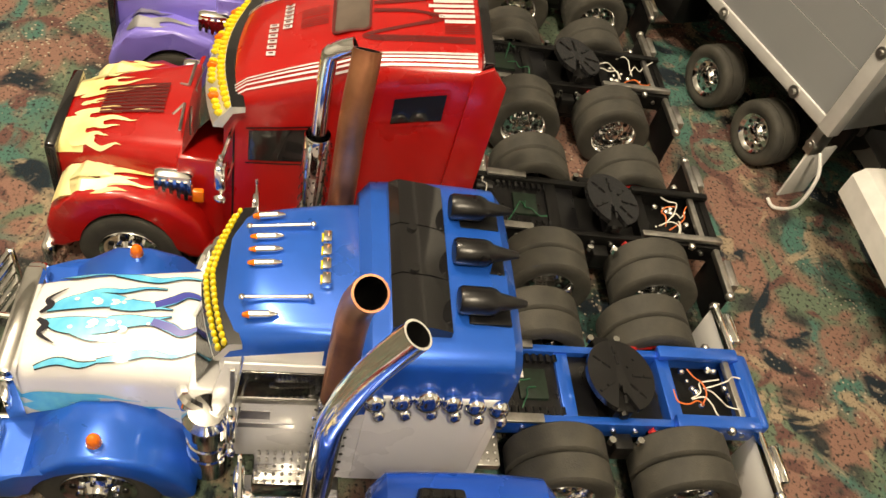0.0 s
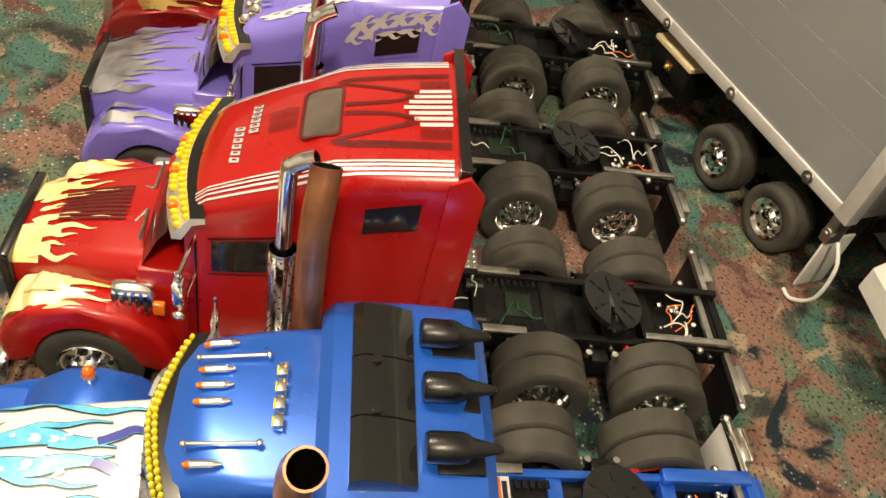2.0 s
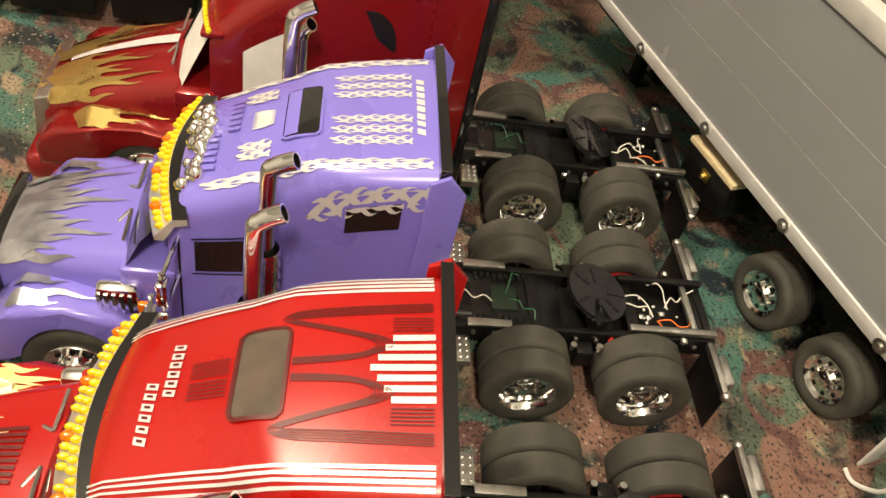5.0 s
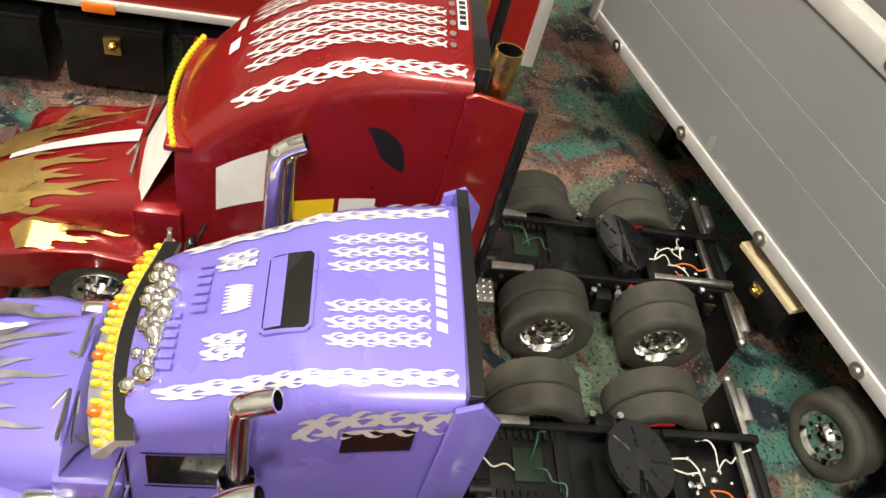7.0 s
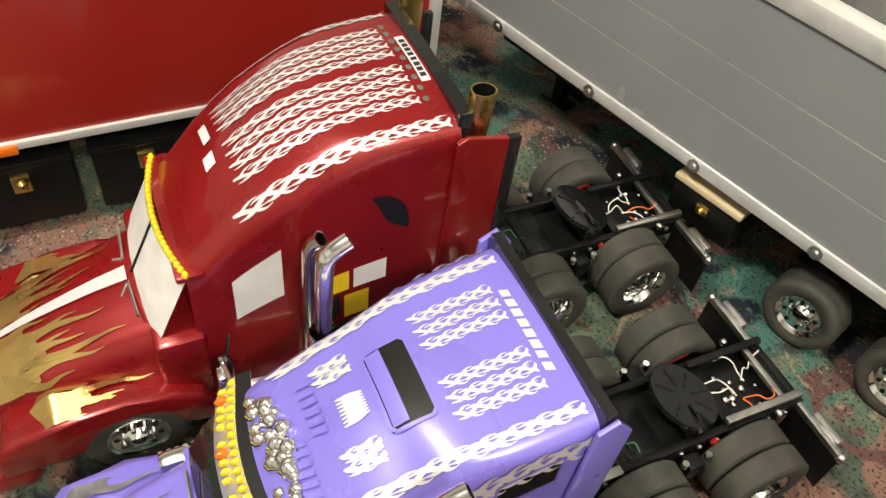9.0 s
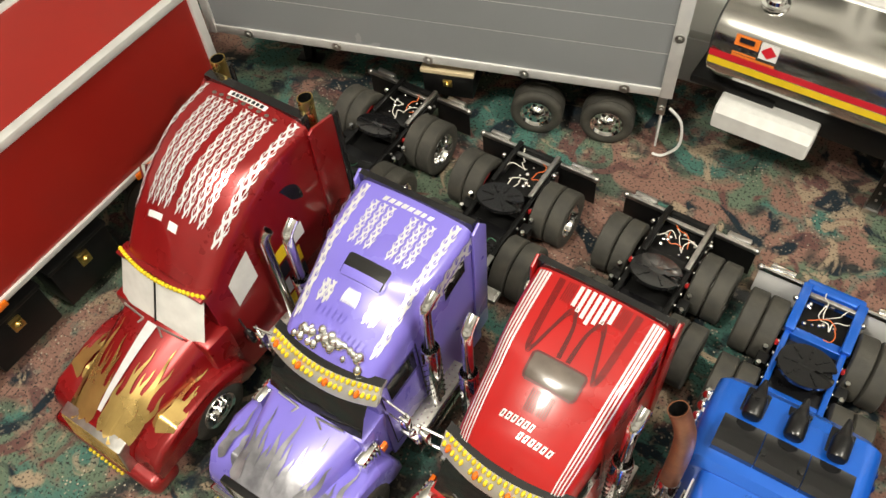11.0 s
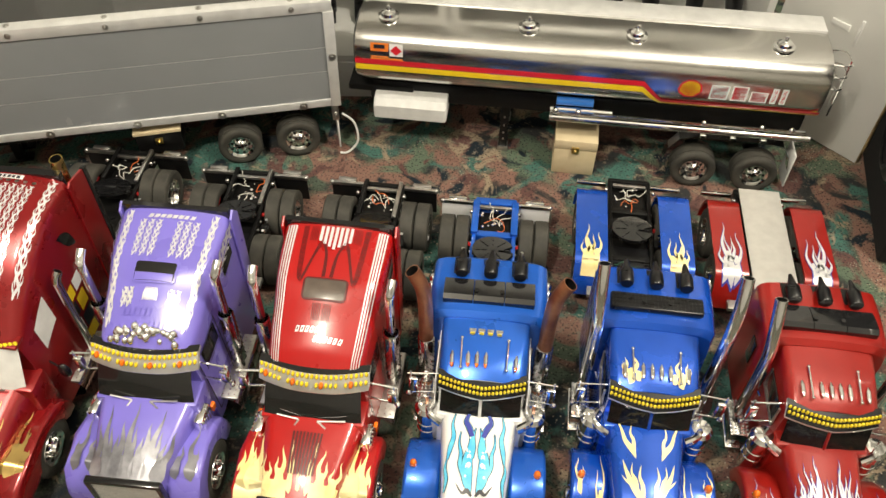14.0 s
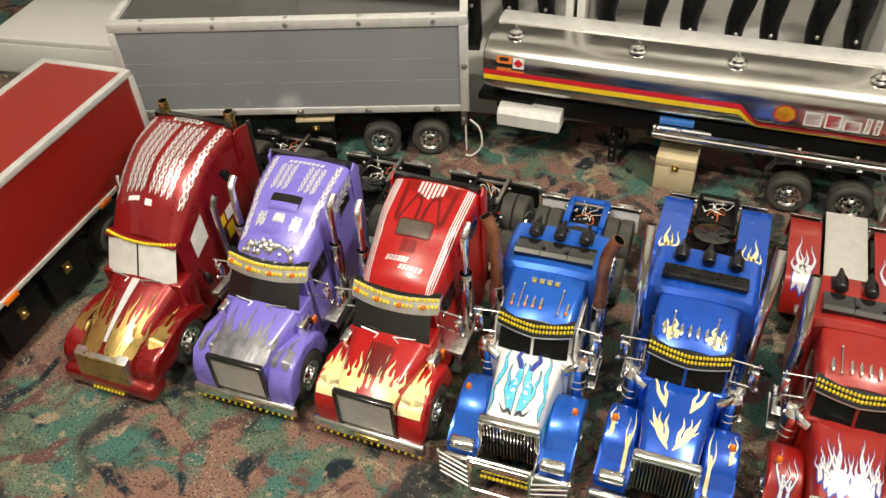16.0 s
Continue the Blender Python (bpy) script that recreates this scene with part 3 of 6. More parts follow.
    for k in range(10):
        rnd = random.Random(seed * 50 + k)
        ball(bm, (rnd.uniform(-0.024, 0.024), y1 - rnd.uniform(0.012, 0.06), 0.062), rnd.uniform(0.002, 0.0042))
    pieces("screw", bm, CHROME, t)


def fender(t, y, w0, w1, mat, top=0.090, nose=0.006, label=""):
    """One front wing each side, with a round wheel arch."""
    obs = []
    for s in (-1, 1):
        arch = 0.047
        out = [(nose, 0.040), (nose, 0.062), (nose + 0.006, 0.074), (nose + 0.020, top - 0.006), (y - 0.035, top), (y, top + 0.002), (y + 0.035, top - 0.002),
               (y + 0.055, top - 0.014), (y + 0.066, top - 0.034), (y + 0.068, 0.042)]
        for k in range(13):
            a = math.pi * k / 12
            out.append((y + arch * math.cos(a), 0.040 + arch * math.sin(a) * 0.95))
        bm = bmesh.new()
        slab(bm, out, s * w0, s * w1, 0.006)
        obs.append(part("front_fender", bm, mat, t, label))
    return obs


def lamp_row(bm, pts, r, mi):
    for p in pts:
        ball(bm, p, r, mi, 8, 5, (1, 0.6, 1))


def visor(t, y, z, hw, drop, vee=0.0, mat=CHROME):
    """A sun visor over the windscreen: a sloping face with two rows of lamps, dark above, bright lip below."""
    f = lambda x: y - vee * (1 - abs(x) / hw) - 0.008 * (1 - (x / hw) ** 2)
    prof = ((0.012, 0.003), (0.003, 0.002), (-0.006, -drop * 0.8), (-0.006, -drop), (-0.002, -drop), (0.004, -0.003), (0.012, -0.001))
    n = 14
    bm = bmesh.new()
    rows = [[bm.verts.new((x, f(x) + dy, z + dz)) for dy, dz in prof] for x in (-hw + 2 * hw * k / n for k in range(n + 1))]
    for p, q in zip(rows, rows[1:]):
        for i in range(len(prof)):
            bm.faces.new((p[i], p[(i + 1) % 7], q[(i + 1) % 7], q[i])).material_index = 1 if i == 0 or (vee and i == 1) else 0
    bm.faces.new(rows[0])
    bm.faces.new(rows[-1][::-1])
    v = part("visor", bm, [mat, GLOSSY], t, "dark visor with bright lower lip")
    count = 23
    bm = bmesh.new()
    for k in range(count):
        x = -hw * 0.95 + 1.9 * hw * k / (count - 1)
        for r in (0.14, 0.60):
            if r > 0.3 and not vee and k % 6 == 5:
                continue
            c = Vector((x, f(x) + 0.003 - 0.009 * r - 0.0004, z + 0.002 - drop * 0.8 * r + 0.0004))
            big = r > 0.3 and not vee and k % 6 == 1
            ball(bm, c, hw * (0.040 if vee else 0.046 if big else 0.034), 1 if big else 0, 8, 5)
    pieces("marker_lamp", bm, [LAMPYELLOW, AMBER], v, "small round lamp")


def mirror_set(t, x, y, z):
    for s in (-1, 1):
        bm = bmesh.new()
        rod(bm, (s * (x - 0.010), y, z + 0.022), (s * (x + 0.034), y - 0.004, z + 0.022), 0.0013, 8)
        rod(bm, (s * (x - 0.010), y, z - 0.016), (s * (x + 0.034), y - 0.004, z - 0.016), 0.0013, 8)
        rod(bm, (s * (x + 0.030), y - 0.004, z - 0.020), (s * (x + 0.030), y - 0.004, z + 0.026), 0.0012, 8)
        box(bm, s * (x + 0.027) - 0.006, s * (x + 0.027) + 0.006, y - 0.007, y - 0.001, z - 0.012, z + 0.014, 0.002)
        ball(bm, (s * (x + 0.034), y - 0.004, z - 0.018), 0.0035)
        part("side_mirror", bm, CHROME, t, "chrome mirror on bracket rods")


def stack(t, pts, r, mat, sleeve=None, label=""):
    for s in (-1, 1):
        bm = bmesh.new()
        hollow(bm, [(s * x, y, z) for x, y, z in pts], r)
        k = part("exhaust_pipe", bm, [mat, SATIN], t, label)
        if sleeve:
            bm = bmesh.new()
            x, y = pts[0][0], pts[0][1]
            z0, z1, rr = sleeve
            lathe(bm, [(z0, rr * 0.9), (z0 + 0.002, rr), (z1 - 0.002, rr), (z1, rr * 0.9)], 20, m=Matrix.Translation((s * x, y, 0)) @ pose(0, 0, 0, 0, -90, 0))
            for j in range(int((z1 - z0) / 0.006)):
                for a in range(10):
                    an = 2 * math.pi * (a + 0.5 * (j % 2)) / 10
                    ball(bm, (s * x + rr * math.cos(an), y + rr * math.sin(an), z0 + 0.004 + 0.006 * j), 0.0009, 1, 5, 4)
            part("heat_shield", bm, [CHROME, SATIN], k, "perforated chrome heat shield")


def flame(bm, skin, u, y0, y1, w, bend, mi=0):
    """One hot-rod flame: a full stem that opens into two curling horns, one longer than the other."""
    d, e, s = y1 - y0, max(abs(bend), 0.04) * 1.35, -1 if bend < 0 else 1
    up = lambda k: (lambda p, q: skin(p, q) + Vector((0, 0, 0.0002 * k)))
    ribbon(bm, skin, [(u + s * e * 0.3, y0 - d * 0.10, w * 0.15), (u, y0, w * 1.1), (u, y0 + d * 0.16, w * 1.1), (u, y0 + d * 0.32, w * 0.85), (u - s * e * 0.1, y0 + d * 0.44, w * 0.5)], mi)
    ribbon(bm, up(1), [(u, y0 + d * 0.24, w * 0.7), (u - s * e * 0.55, y0 + d * 0.40, w * 0.55), (u - s * e * 0.85, y0 + d * 0.58, w * 0.42),
                       (u - s * e * 0.55, y0 + d * 0.76, w * 0.26), (u - s * e * 0.30, y0 + d * 0.88, w * 0.13), (u - s * e * 0.42, y1, 0.0001)], mi)
    ribbon(bm, up(2), [(u, y0 + d * 0.24, w * 0.7), (u + s * e * 0.55, y0 + d * 0.36, w * 0.48), (u + s * e * 0.80, y0 + d * 0.48, w * 0.32),
                       (u + s * e * 0.55, y0 + d * 0.60, w * 0.16), (u + s * e * 0.50, y0 + d * 0.72, 0.0001)], mi)


def wave_band(bm, skin, u, y0, y1, w, mi=0, n=5):
    """A band of slim flame licks that leave one another along y."""
    d = (y1 - y0) / n
    for k in range(n):
        for s, ph in ((-1, 0.0), (1, 0.5)):
            p = y0 + d * (k + ph)
            q = lambda f: min(max(p + d * f, y0), y1)
            ribbon(bm, skin, [(u + s * 0.028, q(-0.35), 0.0002), (u + s * 0.034, q(0.0), w * 0.55), (u + s * 0.020, q(0.30), w * 0.95), (u - s * 0.008, q(0.62), w * 0.75),
                              (u - s * 0.026, q(0.95), w * 0.35), (u - s * 0.030, q(1.2), 0.0002)], mi, 3)
            ribbon(bm, skin, [(u + s * 0.024, q(0.25), w * 0.5), (u + s * 0.046, q(0.48), w * 0.6), (u + s * 0.058, q(0.72), w * 0.3), (u + s * 0.052, q(0.95), 0.0002)], mi, 3)


def word_blocks(bm, skin, u0, u1, y, h, n, seed=1, mi=0, slant=0.0, core=None):
    """A row of slanted blocks in place of a maker's lettering."""
    rnd = random.Random(seed)
    step = (u1 - u0) / n
    for k in range(n):
        a = u0 + step * k
        b = a + step * rnd.uniform(0.62, 0.8)
        vs = [bm.verts.new(skin(a, y)), bm.verts.new(skin(b, y)), bm.verts.new(skin(b + slant, y + h)), bm.verts.new(skin(a + slant, y + h))]
        bm.faces.new(vs).material_index = mi
        if core is not None:
            p, q, lift = a + (b - a) * 0.32, a + (b - a) * 0.68, Vector((0, 0, 0.0004))
            vs = [bm.verts.new(skin(w, v) + lift) for w, v in ((p + slant * 0.25, y + h * 0.25), (q + slant * 0.25, y + h * 0.25), (q + slant * 0.75, y + h * 0.75), (p + slant * 0.75, y + h * 0.75))]
            bm.faces.new(vs).material_index = core


def wipers(t, y, z, hw):
    for s in (-1, 1):
        bm = bmesh.new()
        rod(bm, (s * 0.012 - 0.004, y - 0.004, z + 0.002), (s * hw * 0.8, y - 0.002, z + 0.006), 0.0014, 6)
        rod(bm, (s * 0.012 - 0.004, y - 0.004, z + 0.002), (s * 0.02, y - 0.012, z - 0.001), 0.0014, 6)
        part("wiper", bm, STEEL, t, "bright wiper arm")


def step_tanks(t, y0, y1, x, mat=CHROME):
    for s in (-1, 1):
        bm = bmesh.new()
        rod(bm, (s * (x - 0.016), y0, 0.045), (s * (x - 0.016), y1, 0.045), 0.018, 20)
        for k in range(4):
            y = y0 + (y1 - y0) * (k + 0.5) / 4
            lathe(bm, [(y - 0.002, 0.0186), (y + 0.002, 0.0186)], 20, m=Matrix.Translation((s * (x - 0.016), 0, 0.045)) @ pose(0, 0, 0, 0, 0, 90))
        tank = part("fuel_tank", bm, mat, t, "chrome fuel tank with bands")
        bm = bmesh.new()
        box(bm, s * (x - 0.014) - 0.014, s * (x - 0.014) + 0.014, y0, y1, 0.062, 0.066, 0.001)
        for k in range(int((y1 - y0) / 0.007)):
            for j in range(3):
                ball(bm, (s * (x - 0.022 + 0.008 * j), y0 + 0.005 + 0.007 * k, 0.0662), 0.0012, 1, 5, 3)
        part("step_plate", bm, [STEEL, CHROME], tank, "studded metal step plate")


# ---- aero conventional trucks ----
HOOD_A = Shell([(0.010, 0.045, 0.096, 0.046, 0.044, 0.010, 0.002), (0.05, 0.045, 0.106, 0.050, 0.049, 0.014, 0.003),
                (0.095, 0.045, 0.113, 0.058, 0.056, 0.016, 0.004), (0.140, 0.045, 0.120, 0.065, 0.063, 0.016, 0.004)])
CAB_A = Shell([(0.150, 0.045, 0.128, 0.068, 0.060, 0.010, 0.002), (0.166, 0.045, 0.174, 0.071, 0.060, 0.012, 0.004), (0.200, 0.045, 0.196, 0.073, 0.064, 0.016, 0.005),
               (0.245, 0.045, 0.213, 0.075, 0.068, 0.018, 0.005), (0.295, 0.045, 0.228, 0.076, 0.071, 0.018, 0.005), (0.350, 0.045, 0.240, 0.077, 0.073, 0.018, 0.004)])


AERO_Y = ((-0.02, 0.006, 0.10, 0.155, 0.168, 0.232, 0.2645, 0.353, 0.38, 0.45, 0.63), (-0.008, 0.012, 0.080, 0.132, 0.154, 0.226, 0.252, 0.336, 0.362, 0.44, 0.63))
AERO_Z = ((0, 0.045, 0.093, 0.120, 0.171, 0.218, 0.240, 0.250, 0.27), (0, 0.045, 0.112, 0.142, 0.190, 0.253, 0.268, 0.276, 0.296))


def aero_truck(m, paint, label, seed, style):
    k, kz = 1.0, 1.0
    shell = Stretched(CAB_A, 0.166, k, 0.150, kz)
    fy, fz = shell.f, lambda z: 0.150 + (z - 0.150) * kz
    t = thing("toy_truck", m, label, "model truck", "row of model trucks")
    chassis(t, 0.10, 0.620, (0.447, 0.554), 0.076, SATIN, "black", seed, 0.512, -13)
    bm = bmesh.new()
    HOOD_A.mesh(bm, steps=14)
    hood = part("hood", bm, paint, t)
    bm = bmesh.new()
    shell.mesh(bm, 0.166, fy(0.350), 22)
    box(bm, -0.067, 0.067, 0.136, 0.170, 0.045, 0.119, 0.004)
    cab = part("cab", bm, paint, t)
    bm = bmesh.new()
    g = [[bm.verts.new((u * (0.063 - 0.0015 * j), 0.141 + 0.0130 * j - 0.005 * (1 - u * u), 0.1195 + 0.0275 * j)) for u in np.linspace(-1, 1, 9)] for j in range(3)]
    for j in range(2):
        for i in range(8):
            bm.faces.new((g[j][i], g[j][i + 1], g[j + 1][i + 1], g[j + 1][i]))
    part("windscreen", bm, GLASS, cab, "dark windscreen")
    wipers(t, 0.138, 0.1215, 0.055)
    for s in (-1, 1):
        bm = bmesh.new()
        slab(bm, [(fy(0.338), 0.060), (fy(0.343), fz(0.236)), (fy(0.356), fz(0.246)), (fy(0.369), fz(0.225)), (fy(0.367), 0.060)], s * 0.0745, s * 0.078, 0.0008)
        part("side_extender", bm, paint, t)
        bm = bmesh.new()
        side = lambda f, y: shell.side(s, f, y, 0.001)
        patch(bm, side, 0.62, 0.86, 0.182, 0.222)
        part("side_window", bm, GLASS, cab, "dark side window")
        bm = bmesh.new()
        patch(bm, side, 0.85, 0.955, 0.288, 0.327)
        part("sleeper_window", bm, GLASS, cab, "dark sleeper window")
        bm = bmesh.new()
        for a in ((0.84, 0.286, 0.84, 0.329), (0.965, 0.286, 0.965, 0.329), (0.84, 0.286, 0.965, 0.286), (0.84, 0.329, 0.965, 0.329)):
            ribbon(bm, lambda f, y: shell.side(s, f, y, 0.0013), [(a[0], a[1], 0.0011), (a[2], a[3] + 1e-5, 0.0011)])
        for a in ((0.60, 0.180, 0.60, 0.224), (0.88, 0.180, 0.88, 0.224), (0.10, 0.172, 0.9, 0.172), (0.08, 0.226, 0.9, 0.226), (0.10, 0.172, 0.08, 0.226)):
            ribbon(bm, lambda f, y: shell.side(s, f, y, 0.0013), [(a[0], a[1], 0.0007), (a[2], a[3] + 1e-5, 0.0007)], mi=1)
        pieces("window_frame", bm, [paint, SATIN], cab)
        bm = bmesh.new()
        box(bm, s * 0.066 - 0.016, s * 0.066 + 0.016, 0.020, 0.034, 0.052, 0.068, 0.004)
        part("headlight", bm, CHROME, t, "chrome headlight unit")
        bm = bmesh.new()
        box(bm, s * 0.070 - 0.007, s * 0.070 + 0.007, 0.118, 0.152, 0.086, 0.108, 0.005)
        for k in range(5):
            box(bm, s * 0.077 - 0.001, s * 0.077 + 0.0016, 0.120 + 0.006 * k, 0.123 + 0.006 * k, 0.088, 0.104)
        box(bm, s * 0.077 - 0.002, s * 0.077 + 0.003, 0.151, 0.158, 0.088, 0.098, 0.001, mi=1)
        part("air_cleaner", bm, [CHROME, AMBER], t, "chrome air cleaner with amber lamp")
    bm = bmesh.new()
    slab(bm, [(fy(0.349), fz(0.238)), (fy(0.349), fz(0.248)), (fy(0.357), fz(0.248)), (fy(0.357), 0.060), (fy(0.353), 0.060)], -0.073, 0.073, 0.001)
    part("rear_trim", bm, GLOSSY, t, "glossy black rear edge trim")
    wings = fender(t, 0.076, 0.044, 0.088, paint, nose=0.012)
    if style == "flames":
        for s, wing in zip((-1, 1), wings):
            fs = lambda u, y: Vector((s * (0.066 + 0.018 * u), y, np.interp(y, [0.012, 0.026, 0.065, 0.1, 0.135], [0.074, 0.084, 0.090, 0.092, 0.088]) + 0.0008))
            bm = bmesh.new()
            patch(bm, fs, -1.0, 1.0, 0.016, 0.062, 6, 8)
            for u, e in ((-0.8, 0.098), (-0.4, 0.112), (0.05, 0.100), (0.45, 0.116), (0.8, 0.098)):
                ribbon(bm, fs, [(u, 0.058, 0.0042), (u + 0.05, 0.070, 0.0032), (u - 0.08, 0.084, 0.0019), (u + 0.05, e, 0.0001)])
            part("flame_decal", bm, CREAM, wing, "cream flame decal on the wing")
    bm = bmesh.new()
    box(bm, -0.092, 0.092, -0.004, 0.012, 0.020, 0.044, 0.006, 3)
    bumper = part("bumper", bm, CHROME, t, "chrome bumper")
    bm = bmesh.new()
    for k in range(16):
        ball(bm, (-0.084 + 0.0112 * k, -0.003, 0.019), 0.0024, 0, 8, 5)
    box(bm, -0.020, 0.020, -0.006, 0.0, 0.028, 0.036, 0.001, mi=1)
    pieces("bumper_lamp", bm, [LAMPYELLOW, BRASS], bumper)
    bm = bmesh.new()
    box(bm, -0.048, 0.048, 0.002, 0.014, 0.094, 0.101, 0.002, mi=0)
    for s in (-1, 1):
        box(bm, s * 0.0455 - 0.003, s * 0.0455 + 0.003, 0.002, 0.014, 0.044, 0.098, 0.001, mi=0)
    box(bm, -0.044, 0.044, 0.008, 0.012, 0.044, 0.097, mi=1)
    for k in range(15):
        rod(bm, (-0.043, 0.006, 0.048 + 0.0031 * k), (0.043, 0.006, 0.048 + 0.0031 * k), 0.0008, 6, mi=2)
    part("grille", bm, [GLOSSY, STEEL, SATINCHROME], t, "fine silvery bar grille in black surround")
    visor(t, 0.168, 0.178, 0.070, 0.017, mat=SATINCHROME)
    mirror_set(t, 0.070, 0.172, 0.135)
    step_tanks(t, 0.180, 0.290, 0.094)
    stack(t, [(0.086, 0.222, 0.075), (0.086, 0.222, 0.17), (0.086, 0.223, 0.262), (0.087, 0.227, 0.276), (0.088, 0.240, 0.284)], 0.006, CHROME, (0.095, 0.200, 0.0105), "chrome exhaust stack with curved top")
    bm = bmesh.new()
    roof = lambda u, y: shell.top(u, y, 0.0012)
    patch(bm, roof, -0.40, 0.40, 0.232, 0.264)
    part("roof_window", bm, SMOKED if style == "flames" else GLASS, cab, "dark skylight in the roof")
    bm = bmesh.new()
    rim = lambda u, y: shell.top(u, y, 0.0018)
    loop = [(-0.36, 0.2315), (0.36, 0.2315), (0.405, 0.235), (0.405, 0.261), (0.36, 0.2645), (-0.36, 0.2645), (-0.405, 0.261), (-0.405, 0.235), (-0.36, 0.2315)]
    for (ua, ya), (ub, yb) in zip(loop, loop[1:]):
        ribbon(bm, rim, [(ua, ya, 0.0012), (ub, yb + 1e-5, 0.0012)])
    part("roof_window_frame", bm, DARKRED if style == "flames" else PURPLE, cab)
    if style != "flames":
        bm = bmesh.new()
        patch(bm, lambda u, y: shell.top(u, y, 0.0015), -0.38, 0.36, 0.2335, 0.245)
        part("window_recess", bm, PURPLE, cab, "violet recessed window ledge")
    skin = lambda u, y: shell.top(u, y, 0.0009)
    hskin = lambda u, y: HOOD_A.top(u, y, 0.0009)
    bm = bmesh.new()
    if style == "flames":
        for s in (-1, 1):
            for k in range(4):
                u = s * (0.765 + 0.046 * k)
                ribbon(bm, skin, [(u, 0.170, 0.0006), (u, 0.22, 0.0008), (u, 0.28, 0.0010), (u, 0.346, 0.0013)], 0)
        for k in range(7):
            u = -0.27 + 0.09 * k
            ribbon(bm, skin, [(u, 0.322 - 0.012 * (1 - abs(u) / 0.27), 0.0020), (u, 0.346, 0.0020)], 0)
        word_blocks(bm, skin, -0.46, 0.12, 0.198, 0.0062, 6, 3, 0, 0.03, 1)
        word_blocks(bm, skin, -0.08, 0.52, 0.189, 0.0062, 6, 4, 0, 0.03, 1)
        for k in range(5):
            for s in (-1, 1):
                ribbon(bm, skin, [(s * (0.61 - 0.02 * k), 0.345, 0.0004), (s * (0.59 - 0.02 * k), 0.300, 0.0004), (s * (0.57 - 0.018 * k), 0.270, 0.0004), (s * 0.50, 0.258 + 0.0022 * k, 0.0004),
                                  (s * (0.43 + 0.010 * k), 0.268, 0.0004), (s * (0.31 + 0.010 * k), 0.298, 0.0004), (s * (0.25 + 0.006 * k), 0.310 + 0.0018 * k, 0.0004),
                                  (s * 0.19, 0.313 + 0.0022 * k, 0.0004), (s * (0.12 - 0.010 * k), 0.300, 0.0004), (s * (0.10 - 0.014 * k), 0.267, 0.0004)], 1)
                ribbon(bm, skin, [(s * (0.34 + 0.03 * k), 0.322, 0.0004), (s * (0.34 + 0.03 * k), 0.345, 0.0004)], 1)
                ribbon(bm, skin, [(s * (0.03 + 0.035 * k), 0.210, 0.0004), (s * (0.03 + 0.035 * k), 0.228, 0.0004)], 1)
        pieces("pinstripe", bm, [SILVER, DARKRED], cab, "silver pinstripes and emblem blocks")
        bm = bmesh.new()
        for k, (u, tip, w, b) in enumerate(((-0.84, 0.085, 0.0052, .09), (-0.52, 0.098, 0.0055, -.09), (-0.24, 0.106, 0.0030, .05),
                                            (0.0, 0.062, 0.0022, 0.0), (0.24, 0.106, 0.0030, -.05), (0.52, 0.098, 0.0055, .09), (0.84, 0.085, 0.0052, -.09))):
            flame(bm, hskin, u, 0.030, tip, w, b)
        patch(bm, hskin, -0.98, -0.30, 0.013, 0.042)
        patch(bm, hskin, 0.30, 0.98, 0.013, 0.042)
        pieces("flame_decal", bm, CREAM, hood, "cream flame decal")
        # The dark between the louvres is painted as flat dark red stripes.
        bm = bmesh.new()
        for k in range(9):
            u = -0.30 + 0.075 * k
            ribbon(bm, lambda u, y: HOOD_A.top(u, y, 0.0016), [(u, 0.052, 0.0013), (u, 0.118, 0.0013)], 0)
        pieces("louvre", bm, DARKRED, hood, "dark gaps between louvres painted as stripes")
        for s in (-1, 1):
            bm = bmesh.new()
            fs = lambda u, y: Vector((s * (0.046 + 0.020 * u + 0.02), y, 0.0935 - max(0, 0.045 - y) * 0.55 - 0.004 * abs(u)))
            for u, tip, w in ((-0.7, 0.11, 0.006), (-0.1, 0.13, 0.007), (0.5, 0.12, 0.006)):
                flame(bm, fs, u, 0.040, tip, w, 0.25)
            patch(bm, fs, -1.0, 0.85, 0.022, 0.045)
            pieces("flame_decal", bm, CREAM, t, "cream flame decals on the wing")
    else:
        for s in (-1, 1):
            for k in range(3):
                wave_band(bm, skin, s * (0.20 + 0.15 * k), 0.272, 0.330, 0.0013, 0, 5)
            wave_band(bm, skin, s * 0.80, 0.185, 0.344, 0.0019, 0, 9)
            for k in range(2):
                wave_band(bm, skin, s * (0.40 + 0.12 * k), 0.205, 0.225, 0.0017, 0, 2)
            fsk = lambda f, y: shell.side(s, f, y, 0.0011)
            wave_band(bm, fsk, 0.98, 0.26, 0.344, 0.003, 0, 5)
        word_blocks(bm, skin, -0.45, 0.45, 0.334, 0.006, 8, 5, 0, 0.03)
        for k in range(8):
            ribbon(bm, skin, [(-0.14 + 0.04 * k, 0.212, 0.0004), (-0.12 + 0.035 * k, 0.219, 0.0016), (-0.10 + 0.03 * k, 0.226, 0.0004)], 0)
        tagged(part("roof_decal", bm, SILVER, cab, "silver braided flame artwork and emblem blocks"), kind="stuff")
        bm = bmesh.new()
        word_blocks(bm, lambda u, y: shell.top(u, y, 0.0016), -0.55, 0.1, 0.196, 0.008, 6, 3, 0, 0.03)
        word_blocks(bm, lambda u, y: shell.top(u, y, 0.0016), 0.0, 0.6, 0.184, 0.008, 6, 4, 0, 0.03)
        pieces("emblem_block", bm, PURPLE, cab)
        bm = bmesh.new()
